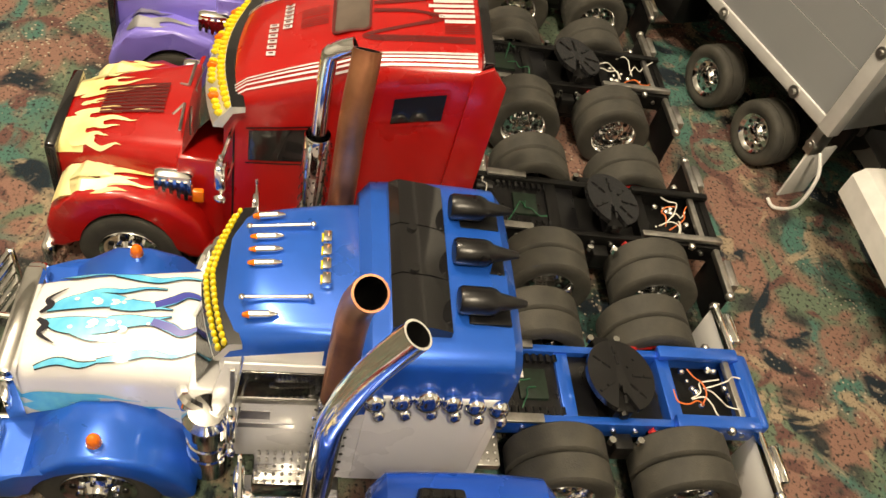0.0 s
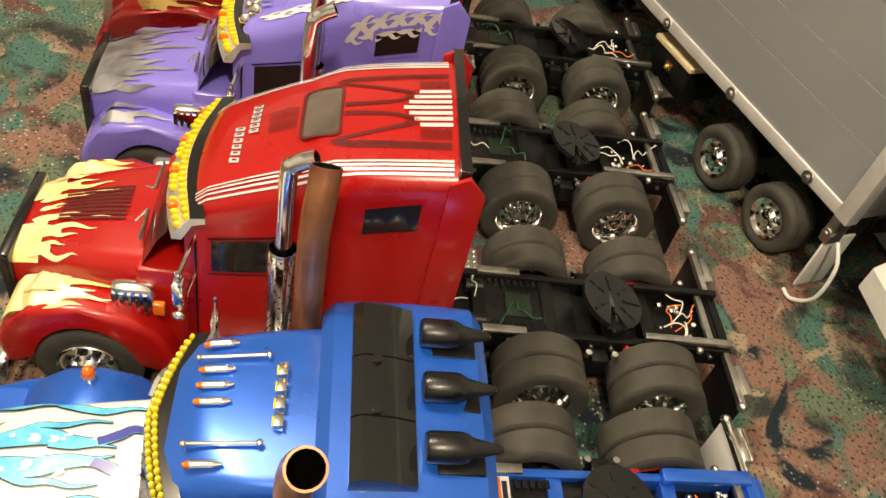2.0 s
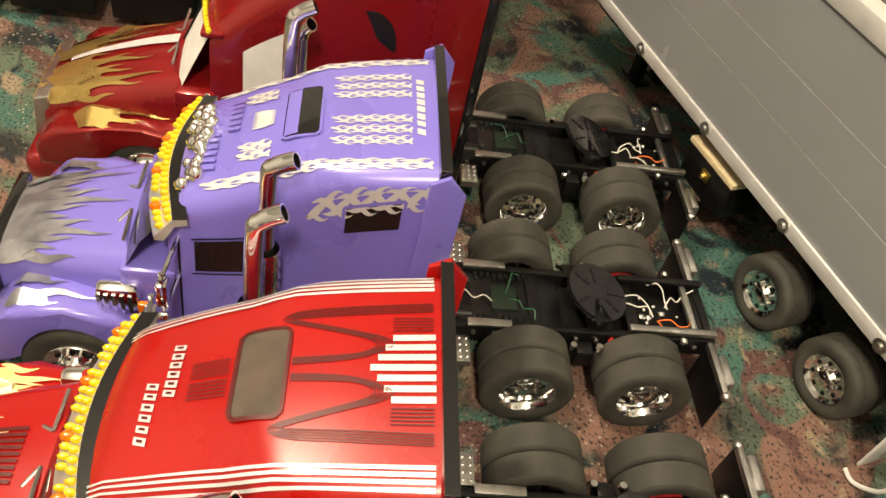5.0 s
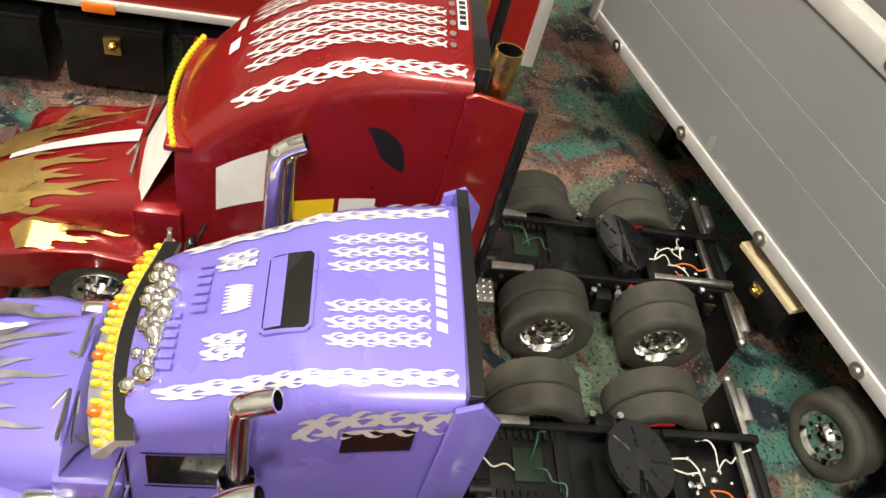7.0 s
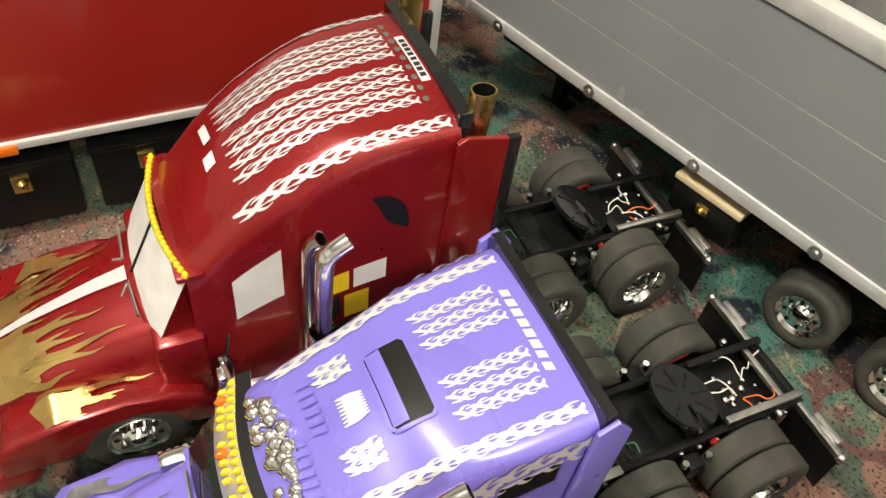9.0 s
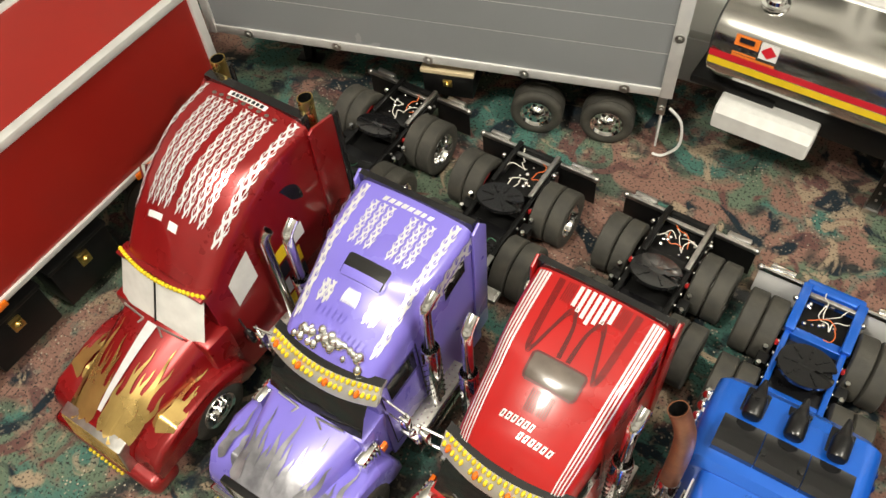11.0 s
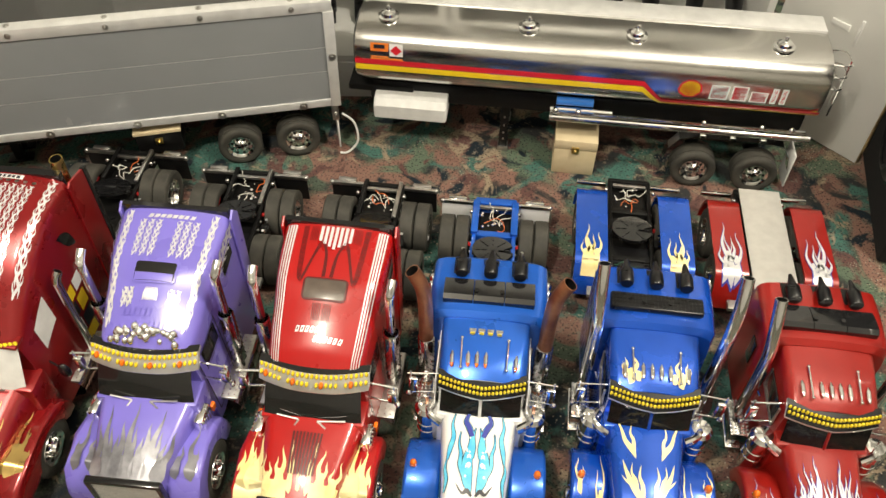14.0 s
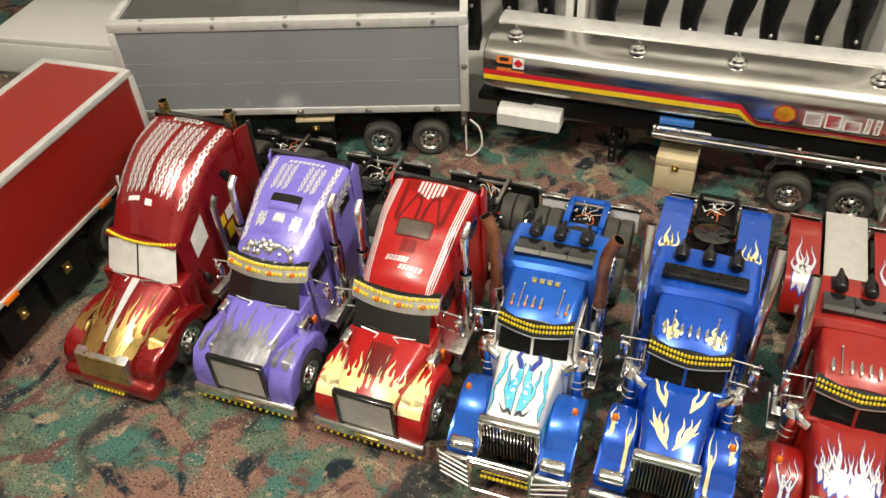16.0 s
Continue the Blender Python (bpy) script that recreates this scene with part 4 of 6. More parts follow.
        for k in range(34):
            rnd = random.Random(k)
            u = rnd.uniform(-0.72, 0.72)
            ball(bm, skin(u, 0.176 + rnd.uniform(-0.006, 0.010) * (1.2 - abs(u))), rnd.uniform(0.003, 0.0062), 0, 8, 6)
        pieces("roof_ornament", bm, CHROME, cab, "small chrome ornament")
        bm = bmesh.new()
        for k, (u, a, tip, w) in enumerate(((-0.85, 0.02, 0.10, 0.008), (-0.58, 0.015, 0.125, 0.008), (-0.30, 0.02, 0.105, 0.009), (0.0, 0.015, 0.13, 0.008),
                                            (0.30, 0.02, 0.105, 0.009), (0.58, 0.015, 0.125, 0.008), (0.85, 0.02, 0.10, 0.008))):
            flame(bm, hskin, u, a, tip, w, 0.07 if k % 2 else -0.07)
        patch(bm, hskin, -0.98, 0.98, 0.013, 0.030, 12)
        pieces("flame_decal", bm, GREY, hood, "charcoal flame decal")
        for s in (-1, 1):
            bm = bmesh.new()
            fs = lambda u, y: Vector((s * (0.066 + 0.020 * u), y, 0.0935 - max(0, 0.045 - y) * 0.55 - 0.004 * abs(u)))
            for u, tip, w in ((-0.6, 0.11, 0.006), (0.4, 0.12, 0.006)):
                flame(bm, fs, u, 0.040, tip, w, 0.25)
            pieces("flame_decal", bm, GREY, t, "charcoal flame decals on the wing")
    reshape(t, AERO_Y, AERO_Z, ("front_fender",), CHASSIS_PARTS + ("exhaust_pipe", "heat_shield"))
    return t


# ---- square-nosed trucks with a box sleeper ----
HOOD_B = Shell([(0.068, 0.045, 0.103, 0.043, 0.039, 0.010, 0.002), (0.10, 0.045, 0.109, 0.045, 0.041, 0.011, 0.003),
                (0.14, 0.045, 0.112, 0.048, 0.045, 0.012, 0.003), (0.178, 0.045, 0.115, 0.051, 0.048, 0.012, 0.003)])
CAB_B = Shell([(0.190, 0.045, 0.156, 0.057, 0.053, 0.012, 0.004), (0.215, 0.045, 0.164, 0.058, 0.056, 0.012, 0.004), (0.288, 0.045, 0.176, 0.060, 0.058, 0.012, 0.004)])
BUNK_B = Shell([(0.284, 0.050, 0.178, 0.077, 0.074, 0.024, 0.003), (0.290, 0.050, 0.186, 0.078, 0.077, 0.018, 0.003), (0.380, 0.050, 0.188, 0.078, 0.077, 0.018, 0.003),
                (0.386, 0.050, 0.180, 0.077, 0.074, 0.022, 0.003)])


SQUARE_Y = ((0.0, 0.07, 0.19, 0.28, 0.302, 0.338, 0.387, 0.45, 0.90), (0.0, 0.066, 0.19, 0.274, 0.296, 0.333, 0.381, 0.447, 0.90))
SQUARE_Z = ((0, 0.045, 0.094, 0.108, 0.115, 0.152, 0.168, 0.188, 0.200, 0.22), (0, 0.045, 0.100, 0.122, 0.131, 0.174, 0.197, 0.211, 0.222, 0.241))


def square_truck(m, paint, label, seed, style):
    t = thing("toy_truck", m, label, "model truck", "row of model trucks")
    rear = "blue" if style == "tattoo" else "fender"
    end = 0.626 if style == "tattoo" else 0.698
    axles = (0.454, 0.560) if style == "tattoo" else (0.513, 0.618)
    chassis(t, 0.12, end, axles, 0.118, BLUE if style == "tattoo" else SATIN, rear, seed, 0.505 if style == "tattoo" else 0.570, -4, ramp=False, plate=style != "crimson")
    bm = bmesh.new()
    HOOD_B.mesh(bm, steps=12)
    hood = part("hood", bm, WHITE if style == "tattoo" else paint, t)
    bm = bmesh.new()
    CAB_B.mesh(bm, 0.196, 0.286, 12)
    box(bm, -0.056, 0.056, 0.176, 0.200, 0.045, 0.114, 0.003)
    two_tone = [paint, WHITE if style == "tattoo" else paint]

    def below(bm, z):
        for f in bm.faces:
            f.material_index = 1 if f.calc_center_median().z < z else 0
    below(bm, 0.140)
    cab = part("cab", bm, two_tone, t)
    if style == "tattoo":
        for s in (-1, 1):
            bm = bmesh.new()
            slab(bm, [(0.192, 0.048), (0.192, 0.120), (0.200, 0.150), (0.284, 0.150), (0.284, 0.048)], s * 0.0585, s * 0.0605, 0.0006)
            part("door", bm, WHITE, cab, "white cab door")
    bm = bmesh.new()
    BUNK_B.mesh(bm, steps=14)
    below(bm, 0.135)
    bunk = part("sleeper_box", bm, two_tone, t)
    if style == "tattoo":
        for s in (-1, 1):
            bm = bmesh.new()
            slab(bm, [(0.294, 0.055), (0.294, 0.150), (0.378, 0.150), (0.378, 0.055)], s * 0.0775, s * 0.0795, 0.001)
            part("side_panel", bm, WHITE, bunk, "white side panel")
    else:
        for s in (-1, 1):
            bm = bmesh.new()
            slab(bm, [(0.30, 0.115), (0.30, 0.150), (0.318, 0.150), (0.318, 0.115)], s * 0.0775, s * 0.0800, 0.001)
            part("bunk_window", bm, GLASS, bunk, "dark small window")
    # windscreen in two halves
    for s in (-1, 1):
        bm = bmesh.new()
        vs = [bm.verts.new(p) for p in ((s * 0.002, 0.174, 0.1155), (s * 0.052, 0.181, 0.1155), (s * 0.051, 0.196, 0.152), (s * 0.002, 0.189, 0.152))]
        bm.faces.new(vs)
        bmesh.ops.solidify(bm, geom=bm.faces[:], thickness=0.002)
        part("windscreen", bm, GLASS, cab, "dark split windscreen half", smooth=False)
        bm = bmesh.new()
        x = 0.0608 if style == "tattoo" else 0.0588
        slab(bm, [(0.206, 0.116), (0.210, 0.144), (0.268, 0.144), (0.268, 0.116)], s * (x - 0.001), s * (x + 0.0012), 0.0008)
        part("side_window", bm, GLASS, cab, "dark side window")
        bm = bmesh.new()
        box(bm, s * (x + 0.001) - 0.0012, s * (x + 0.001) + 0.0012, 0.204, 0.207, 0.116, 0.146)
        box(bm, s * (x + 0.001) - 0.0012, s * (x + 0.001) + 0.0012, 0.268, 0.271, 0.116, 0.146)
        box(bm, s * (x + 0.001) - 0.0012, s * (x + 0.001) + 0.0012, 0.204, 0.271, 0.113, 0.116)
        pieces("window_frame", bm, STEEL, cab)
        bm = bmesh.new()
        rod(bm, (s * (x + 0.0015), 0.262, 0.100), (s * (x + 0.004), 0.274, 0.100), 0.0015, 6)
        part("door_handle", bm, CHROME, cab, "chrome door handle")
    bm = bmesh.new()
    rod(bm, (0, 0.174, 0.115), (0, 0.189, 0.152), 0.0022, 6)
    part("windscreen_post", bm, paint if style != "tattoo" else WHITE, cab)
    visor(t, 0.199, 0.158, 0.056, 0.012, 0.006, mat=SATINCHROME)
    # grille
    bm = bmesh.new()
    box(bm, -0.044, 0.044, 0.056, 0.070, 0.100, 0.108, 0.003)
    for s in (-1, 1):
        box(bm, s * 0.0415 - 0.003, s * 0.0415 + 0.003, 0.056, 0.070, 0.036, 0.102, 0.002)
    box(bm, -0.040, 0.040, 0.063, 0.067, 0.036, 0.100, mi=1)
    for k in range(16):
        rod(bm, (-0.037 + 0.0049 * k, 0.061, 0.038), (-0.037 + 0.0049 * k, 0.061, 0.100), 0.0009, 6)
    part("grille", bm, [CHROME, SATIN], t, "chrome framed grille with upright bars")
    # wings
    for s in (-1, 1):
        y = 0.118
        out = [(0.045, 0.034), (0.040, 0.045), (0.046, 0.060), (0.072, 0.062), (0.085, 0.075), (y - 0.015, 0.087), (y + 0.01, 0.089), (y + 0.035, 0.082), (y + 0.055, 0.064), (y + 0.064, 0.040)]
        for k in range(13):
            a = math.pi * k / 12
            out.append((y + 0.050 * math.cos(a), 0.034 + 0.046 * math.sin(a)))
        bm = bmesh.new()
        slab(bm, out, s * 0.044, s * 0.091, 0.005)
        wing = part("front_fender", bm, paint, t)
        crest = out[2:10]
        fs = lambda u, y: Vector((s * (0.0675 + 0.020 * u), y, np.interp(y, [q[0] for q in crest], [q[1] for q in crest]) + 0.0012))
        bm = bmesh.new()
        if style == "candy":
            for u, a, e, w, b in ((-0.62, 0.066, 0.158, 0.0024, 0.22), (0.62, 0.104, 0.150, 0.0026, -0.25)):
                flame(bm, fs, u, a, e, w, b)
            pieces("flame_decal", bm, [CREAM], wing, "cream flame decals on the wing")
        elif style != "tattoo":
            for u, a, e, w, b in ((-0.25, 0.072, 0.134, 0.0017, 0.35), (0.2, 0.070, 0.146, 0.0020, -0.4)):
                flame(bm, fs, u, a, e + 0.003, w + 0.0011, b, 1)
                flame(bm, lambda u, y: fs(u, y) + Vector((0, 0, 0.0004)), u, a + 0.002, e, w, b, 0)
            pieces("flame_decal", bm, [SILVER, INDIGO], wing, "silver flame decals on the wing")
        else:
            bm.free()
        bm = bmesh.new()
        rod(bm, (s * 0.079, y + 0.004, 0.086), (s * 0.079, y + 0.004, 0.092), 0.005, 12)
        ball(bm, (s * 0.079, y + 0.004, 0.094), 0.0048, 1)
        part("marker_lamp", bm, [CHROME, AMBER], wing, "amber marker lamp on chrome base")
        bm = bmesh.new()
        box(bm, s * 0.066 - 0.018, s * 0.066 + 0.018, 0.040, 0.056, 0.056, 0.072, 0.004)
        part("headlight", bm, CHROME, t, "chrome twin headlight")
        # air cleaner canister
        bm = bmesh.new()
        m2 = Matrix.Translation((s * 0.069, 0.190, -0.012)) @ pose(0, 0, 0, 0, -90, 0)
        lathe(bm, [(0.062, 0), (0.062, 0.0135), (0.082, 0.0135), (0.083, 0.0145), (0.086, 0.0145), (0.087, 0.0135), (0.096, 0.0135), (0.097, 0.0145), (0.100, 0.0145),
                   (0.101, 0.0135), (0.110, 0.0135), (0.112, 0.016), (0.120, 0.016), (0.125, 0.012), (0.127, 0.0)], 24, m=m2)
        pipe(bm, [(s * 0.070, 0.192, 0.108), (s * 0.064, 0.178, 0.110), (s * 0.050, 0.172, 0.104)], 0.0055, 10)
        part("air_cleaner", bm, CHROME, t, "chrome air cleaner canister")
        bm = bmesh.new()
        box(bm, s * 0.078 - 0.013, s * 0.078 + 0.013, 0.222, 0.282, 0.040, 0.064, 0.003)
        box(bm, s * 0.082 - 0.010, s * 0.082 + 0.010, 0.216, 0.288, 0.036, 0.040, 0.001)
        for k in range(3):
            rod(bm, (s * 0.0885, 0.228 + 0.022 * k, 0.054), (s * 0.0895, 0.228 + 0.022 * k, 0.054), 0.005, 10, mi=1)
        tank = part("step_box", bm, [CHROME, SATIN], t, "chrome step box")
        bm = bmesh.new()
        for i in range(10):
            for k in range(5):
                ball(bm, (s * (0.067 + 0.0055 * k), 0.226 + 0.006 * i, 0.0642), 0.0016, 0, 5, 3)
        part("tread_studs", bm, STEEL, tank, "studded tread plate")
        if style != "tattoo":
            continue
        bm = bmesh.new()
        for k in range(6):
            ball(bm, (s * 0.081, 0.298 + 0.016 * k, 0.150 - 0.002 * abs(k - 2)), 0.0092 if k == 2 else 0.0074, 0, 10, 7, (0.8, 1, 0.9))
            ball(bm, (s * 0.083, 0.302 + 0.016 * k, 0.140 - 0.002 * abs(k - 2)), 0.0045, 0, 8, 6)
        pieces("dome_ornament", bm, CHROME, bunk, "chrome domed ornament")
    mirror_set(t, 0.062, 0.212, 0.128)
    # roof gear
    bm = bmesh.new()
    z = 0.189
    if style == "candy":
        box(bm, -0.060, 0.060, 0.305, 0.330, z, z + 0.011, 0.003)
        for i in range(24):
            for k in range(4):
                box(bm, -0.058 + 0.0049 * i, -0.0545 + 0.0049 * i, 0.307 + 0.0056 * k, 0.311 + 0.0056 * k, z + 0.010, z + 0.0118)
    else:
        for k, (a, b) in enumerate(((-0.060, -0.021), (-0.020, 0.020), (0.021, 0.060))):
            slab(bm, [(0.302, z - 0.002), (0.302, z + 0.008), (0.308, z + 0.012), (0.326, z + 0.010), (0.338, z + 0.006), (0.338, z - 0.002)], a, b)
    for s in (-1, 1):
        rod(bm, (s * 0.017, 0.316, z + 0.008), (s * 0.017, 0.316, z + 0.0135), 0.003, 10)
    pieces("roof_box", bm, GLOSSY if style != "candy" else BLACK, bunk, "glossy black roof box")
    for k in (-1, 0, 1):
        bm = bmesh.new()
        m2 = Matrix.Translation((k * 0.039, 0, 0.201)) @ pose(0, 0, 0, 0, 0, 90)
        lathe(bm, [(0.342, 0), (0.342, 0.0080), (0.344, 0.0092), (0.362, 0.0092), (0.366, 0.0080), (0.368, 0.0062), (0.386, 0.0022), (0.387, 0)], 20, m=m2)
        box(bm, k * 0.039 - 0.011, k * 0.039 + 0.011, 0.350, 0.378, 0.188, 0.1915, 0.001)
        box(bm, k * 0.039 - 0.004, k * 0.039 + 0.004, 0.352, 0.366, 0.190, 0.196)
        part("roof_horn", bm, BLACK, bunk, "black bullet-shaped horn")
    # cab roof ornaments
    rs = lambda u, y, o=0.0: CAB_B.top(u, y, 0.003 + o)
    for u in (-0.72, -0.36, -0.16, 0.04, 0.72) if style == "tattoo" else (-0.7, -0.3, -0.1, 0.1, 0.3, 0.7):
        bm = bmesh.new()
        p, q = rs(u, 0.214), rs(u, 0.232)
        rod(bm, p, p + (q - p) * 0.7, 0.0026, 10)
        rod(bm, p + (q - p) * 0.7, q, 0.0026, 10, 0.0008)
        rod(bm, p - (q - p) * 0.25, p, 0.0012, 10, 0.0026, mi=1)
        ball(bm, p - (q - p) * 0.2, 0.0016, 1)
        part("cab_lamp", bm, [CHROME, AMBER if style == "tattoo" else CHROME], cab, "bullet-shaped chrome cab lamp")
    for u in (-0.52, 0.52):
        bm = bmesh.new()
        p, q = rs(u, 0.208, 0.002), rs(u, 0.252, 0.002)
        rod(bm, p, q, 0.0012, 8)
        for w in (p, q):
            ball(bm, w, 0.0024)
            rod(bm, w, w - Vector((0, 0, 0.005)), 0.0012, 6)
        part("air_horn", bm, CHROME, cab, "thin chrome air horn")
    if style == "tattoo":
        bm = bmesh.new()
        for k in range(4):
            c = rs(-0.30 + 0.20 * k, 0.262)
            box(bm, c.x - 0.0045, c.x + 0.0045, c.y - 0.003, c.y + 0.003, c.z - 0.003, c.z + 0.006, 0.001)
            rod(bm, c + Vector((0, -0.0042, 0.002)), c + Vector((0, -0.003, 0.002)), 0.0035, 10, mi=1)
        part("lamp_bar", bm, [CHROME, LAMPYELLOW], cab, "four square chrome roof lamps")
    # stacks
    if style == "tattoo":
        stack(t, [(0.079, 0.268, 0.060), (0.079, 0.268, 0.205), (0.080, 0.268, 0.246), (0.083, 0.269, 0.270), (0.090, 0.271, 0.288), (0.096, 0.272, 0.299)], 0.0096, COPPER, (0.07, 0.170, 0.0112), "tarnished copper exhaust stack")
    else:
        top = 0.318 if style == "candy" else 0.283
        stack(t, [(0.080, 0.250, 0.080), (0.080, 0.251, top - 0.10), (0.081, 0.254, top - 0.065), (0.083, 0.265, top - 0.03), (0.084, 0.282, top + 0.004)], 0.0078, CHROME, None, "raked chrome exhaust stack")
    hs = lambda u, y: HOOD_B.top(u, y, 0.0009)
    if style == "tattoo":
        # a mirrored flame body each side of the spine, with licks, edged in black
        motif = (((0.10, 0.080, 0.0010), (0.20, 0.090, 0.0050), (0.25, 0.104, 0.0066), (0.24, 0.120, 0.0056), (0.17, 0.134, 0.0036), (0.15, 0.148, 0.0030), (0.25, 0.160, 0.0034), (0.34, 0.168, 0.0026), (0.24, 0.178, 0.0012), (0.14, 0.176, 0.0002)),
                 ((0.36, 0.100, 0.0020), (0.46, 0.112, 0.0022), (0.44, 0.126, 0.0018), (0.50, 0.140, 0.0010), (0.46, 0.154, 0.0002)),
                 ((0.10, 0.120, 0.0010), (0.07, 0.134, 0.0014), (0.10, 0.148, 0.0010), (0.06, 0.160, 0.0002)),
                 ((0.82, 0.118, 0.0010), (0.74, 0.134, 0.0026), (0.66, 0.148, 0.0024), (0.70, 0.164, 0.0012), (0.62, 0.178, 0.0002)),
                 ((0.90, 0.080, 0.0008), (0.84, 0.094, 0.0020), (0.88, 0.108, 0.0016), (0.82, 0.120, 0.0002)))
        bm = bmesh.new()
        for s in (-1, 1):
            for line in motif:
                ribbon(bm, hs, [(s * u, y, w + 0.0008) for u, y, w in line])
        pieces("flame_outline", bm, INK, hood, "black outline of the flame artwork")
        bm = bmesh.new()
        h2 = lambda u, y: HOOD_B.top(u, y, 0.0013)
        for s in (-1, 1):
            for line in motif:
                ribbon(bm, h2, [(s * u, y, w) for u, y, w in line], 0)
            ribbon(bm, lambda u, y: HOOD_B.top(u, y, 0.0015), [(s * u, y, w * 0.9) for u, y, w in motif[0][5:]], 1)
        pieces("flame_decal", bm, [SKY, INDIGO], hood, "pale blue flame artwork")
        bm = bmesh.new()
        h4 = lambda u, y: HOOD_B.top(u, y, 0.0019)
        for s in (-1, 1):
            for u, y, r in ((0.20, 0.112, 0.0030), (0.28, 0.098, 0.0016), (0.19, 0.128, 0.0014), (0.20, 0.146, 0.0012)):
                ribbon(bm, h4, [(s * u - r * 22, y, 0.0002), (s * u - r * 14, y + 0.00005, r * 0.8), (s * u, y, r), (s * u + r * 14, y + 0.00005, r * 0.8), (s * u + r * 22, y, 0.0002)])
        pieces("white_spot", bm, WHITE, hood, "white spot in the artwork")
        bm = bmesh.new()
        h3 = lambda u, y: HOOD_B.top(u, y, 0.0017)
        for s in (-1, 1):
            ribbon(bm, h3, [(s * 0.06, 0.076, 0.0012), (s * 0.2, 0.082, 0.0026), (s * 0.36, 0.079, 0.0016), (s * 0.56, 0.090, 0.0004)], 0)
            for u, y in ((0.24, 0.108), (0.30, 0.128), (0.20, 0.120)):
                ribbon(bm, h3, [(s * u - 0.05, y, 0.0005), (s * u, y + 0.004, 0.0019), (s * u + 0.05, y, 0.0005)], 1)
        pieces("scroll_decal", bm, [INK, WHITE], hood, "black scrollwork")
        bm = bmesh.new()
        for s in (-1, 1):
            for k in range(2):
                sk = lambda f, y: HOOD_B.side(s, f, y, 0.0009)
                flame(bm, sk, 0.55 + 0.2 * k, 0.078, 0.17, 0.005, 0.08)
        pieces("flame_decal", bm, SKY, hood, "blue flame artwork on the hood side")
        bm = bmesh.new()
        for s in (-1, 1):
            box(bm, s * 0.0606 - 0.0002, s * 0.0606 + 0.0004, 0.208, 0.232, 0.096, 0.103)
            box(bm, s * 0.0606 - 0.0002, s * 0.0606 + 0.0004, 0.206, 0.250, 0.086, 0.091)
        pieces("door_mark", bm, GREY, cab, "grey maker's marks as plain bars")
    elif style == "candy":
        bm = bmesh.new()
        for s in (-1, 1):
            # a blade swept out from the middle with three upward barbs, and a forked flame behind it
            ribbon(bm, hs, [(s * 0.07, 0.078, 0.0003), (s * 0.22, 0.086, 0.0030), (s * 0.42, 0.098, 0.0042), (s * 0.62, 0.116, 0.0024), (s * 0.72, 0.134, 0.0001)])
            ribbon(bm, hs, [(s * 0.20, 0.088, 0.0028), (s * 0.20, 0.102, 0.0026), (s * 0.28, 0.113, 0.0016), (s * 0.22, 0.128, 0.0001)])
            ribbon(bm, hs, [(s * 0.38, 0.096, 0.0030), (s * 0.40, 0.108, 0.0024), (s * 0.50, 0.118, 0.0012), (s * 0.46, 0.130, 0.0001)])
            ribbon(bm, hs, [(s * 0.44, 0.104, 0.0026), (s * 0.62, 0.106, 0.0016), (s * 0.78, 0.114, 0.0001)])
            ribbon(bm, hs, [(s * 0.36, 0.136, 0.0003), (s * 0.44, 0.146, 0.0034), (s * 0.62, 0.158, 0.0026), (s * 0.70, 0.172, 0.0016), (s * 0.84, 0.188, 0.0001)])
            ribbon(bm, hs, [(s * 0.42, 0.144, 0.0026), (s * 0.40, 0.158, 0.0022), (s * 0.48, 0.168, 0.0012), (s * 0.42, 0.182, 0.0001)])
            cs = lambda u, y: CAB_B.top(u, y, 0.0009)
            for u, a, tip, w, b in ((0.56, 0.208, 0.246, 0.0040, .12), (0.40, 0.210, 0.235, 0.003, -.10), (0.70, 0.215, 0.240, 0.0026, .05)):
                flame(bm, cs, s * u, a, tip, w, s * b)
        pieces("flame_decal", bm, CREAM, hood, "cream yellow flame decals")
    else:
        bm = bmesh.new()
        for s in (-1, 1):
            for i, (u, a, tip, w, b) in enumerate(((0.10, 0.084, 0.132, 0.0026, .08), (0.24, 0.078, 0.150, 0.0032, -.10), (0.38, 0.086, 0.160, 0.0030, .10), (0.52, 0.080, 0.142, 0.0030, .12), (0.66, 0.088, 0.150, 0.0026, .12), (0.82, 0.094, 0.138, 0.0024, .10))):
                flame(bm, hs, s * u, a - 0.002, tip + 0.004, w + 0.0014, s * b, 0)
                flame(bm, lambda u, y: HOOD_B.top(u, y, 0.0013), s * u, a, tip, w, s * b, 1)
        pieces("flame_decal", bm, [INDIGO, SILVER], hood, "silver flame artwork edged dark blue")
    if rear == "fender":
        # long rear wings over both axles
        for s in (-1, 1):
            mid = sum(axles) / 2
            out, inn = [], []
            for k in range(21):
                a = math.pi * (1 - k / 20)
                yy = mid + 0.103 * math.cos(a) + 0.0
                zz = 0.034 + 0.061 * min(1, (math.sin(a) * 1.55))
                out.append((yy, zz))
                inn.append((mid + 0.099 * math.cos(a), 0.034 + 0.057 * min(1, math.sin(a) * 1.55)))
            bm = bmesh.new()
            rings = [[bm.verts.new((x, y, z)) for y, z in out] + [bm.verts.new((x, y, z)) for y, z in inn[::-1]] for x in (s * 0.042, s * 0.093)]
            n = len(rings[0])
            for i in range(n):
                bm.faces.new((rings[0][i], rings[0][(i + 1) % n], rings[1][(i + 1) % n], rings[1][i]))
            for ring in rings:
                for i in range(20):
                    bm.faces.new((ring[i], ring[i + 1], ring[n - 2 - i], ring[n - 1 - i]))
            wing = part("rear_fender", bm, paint, t)
            bm = bmesh.new()
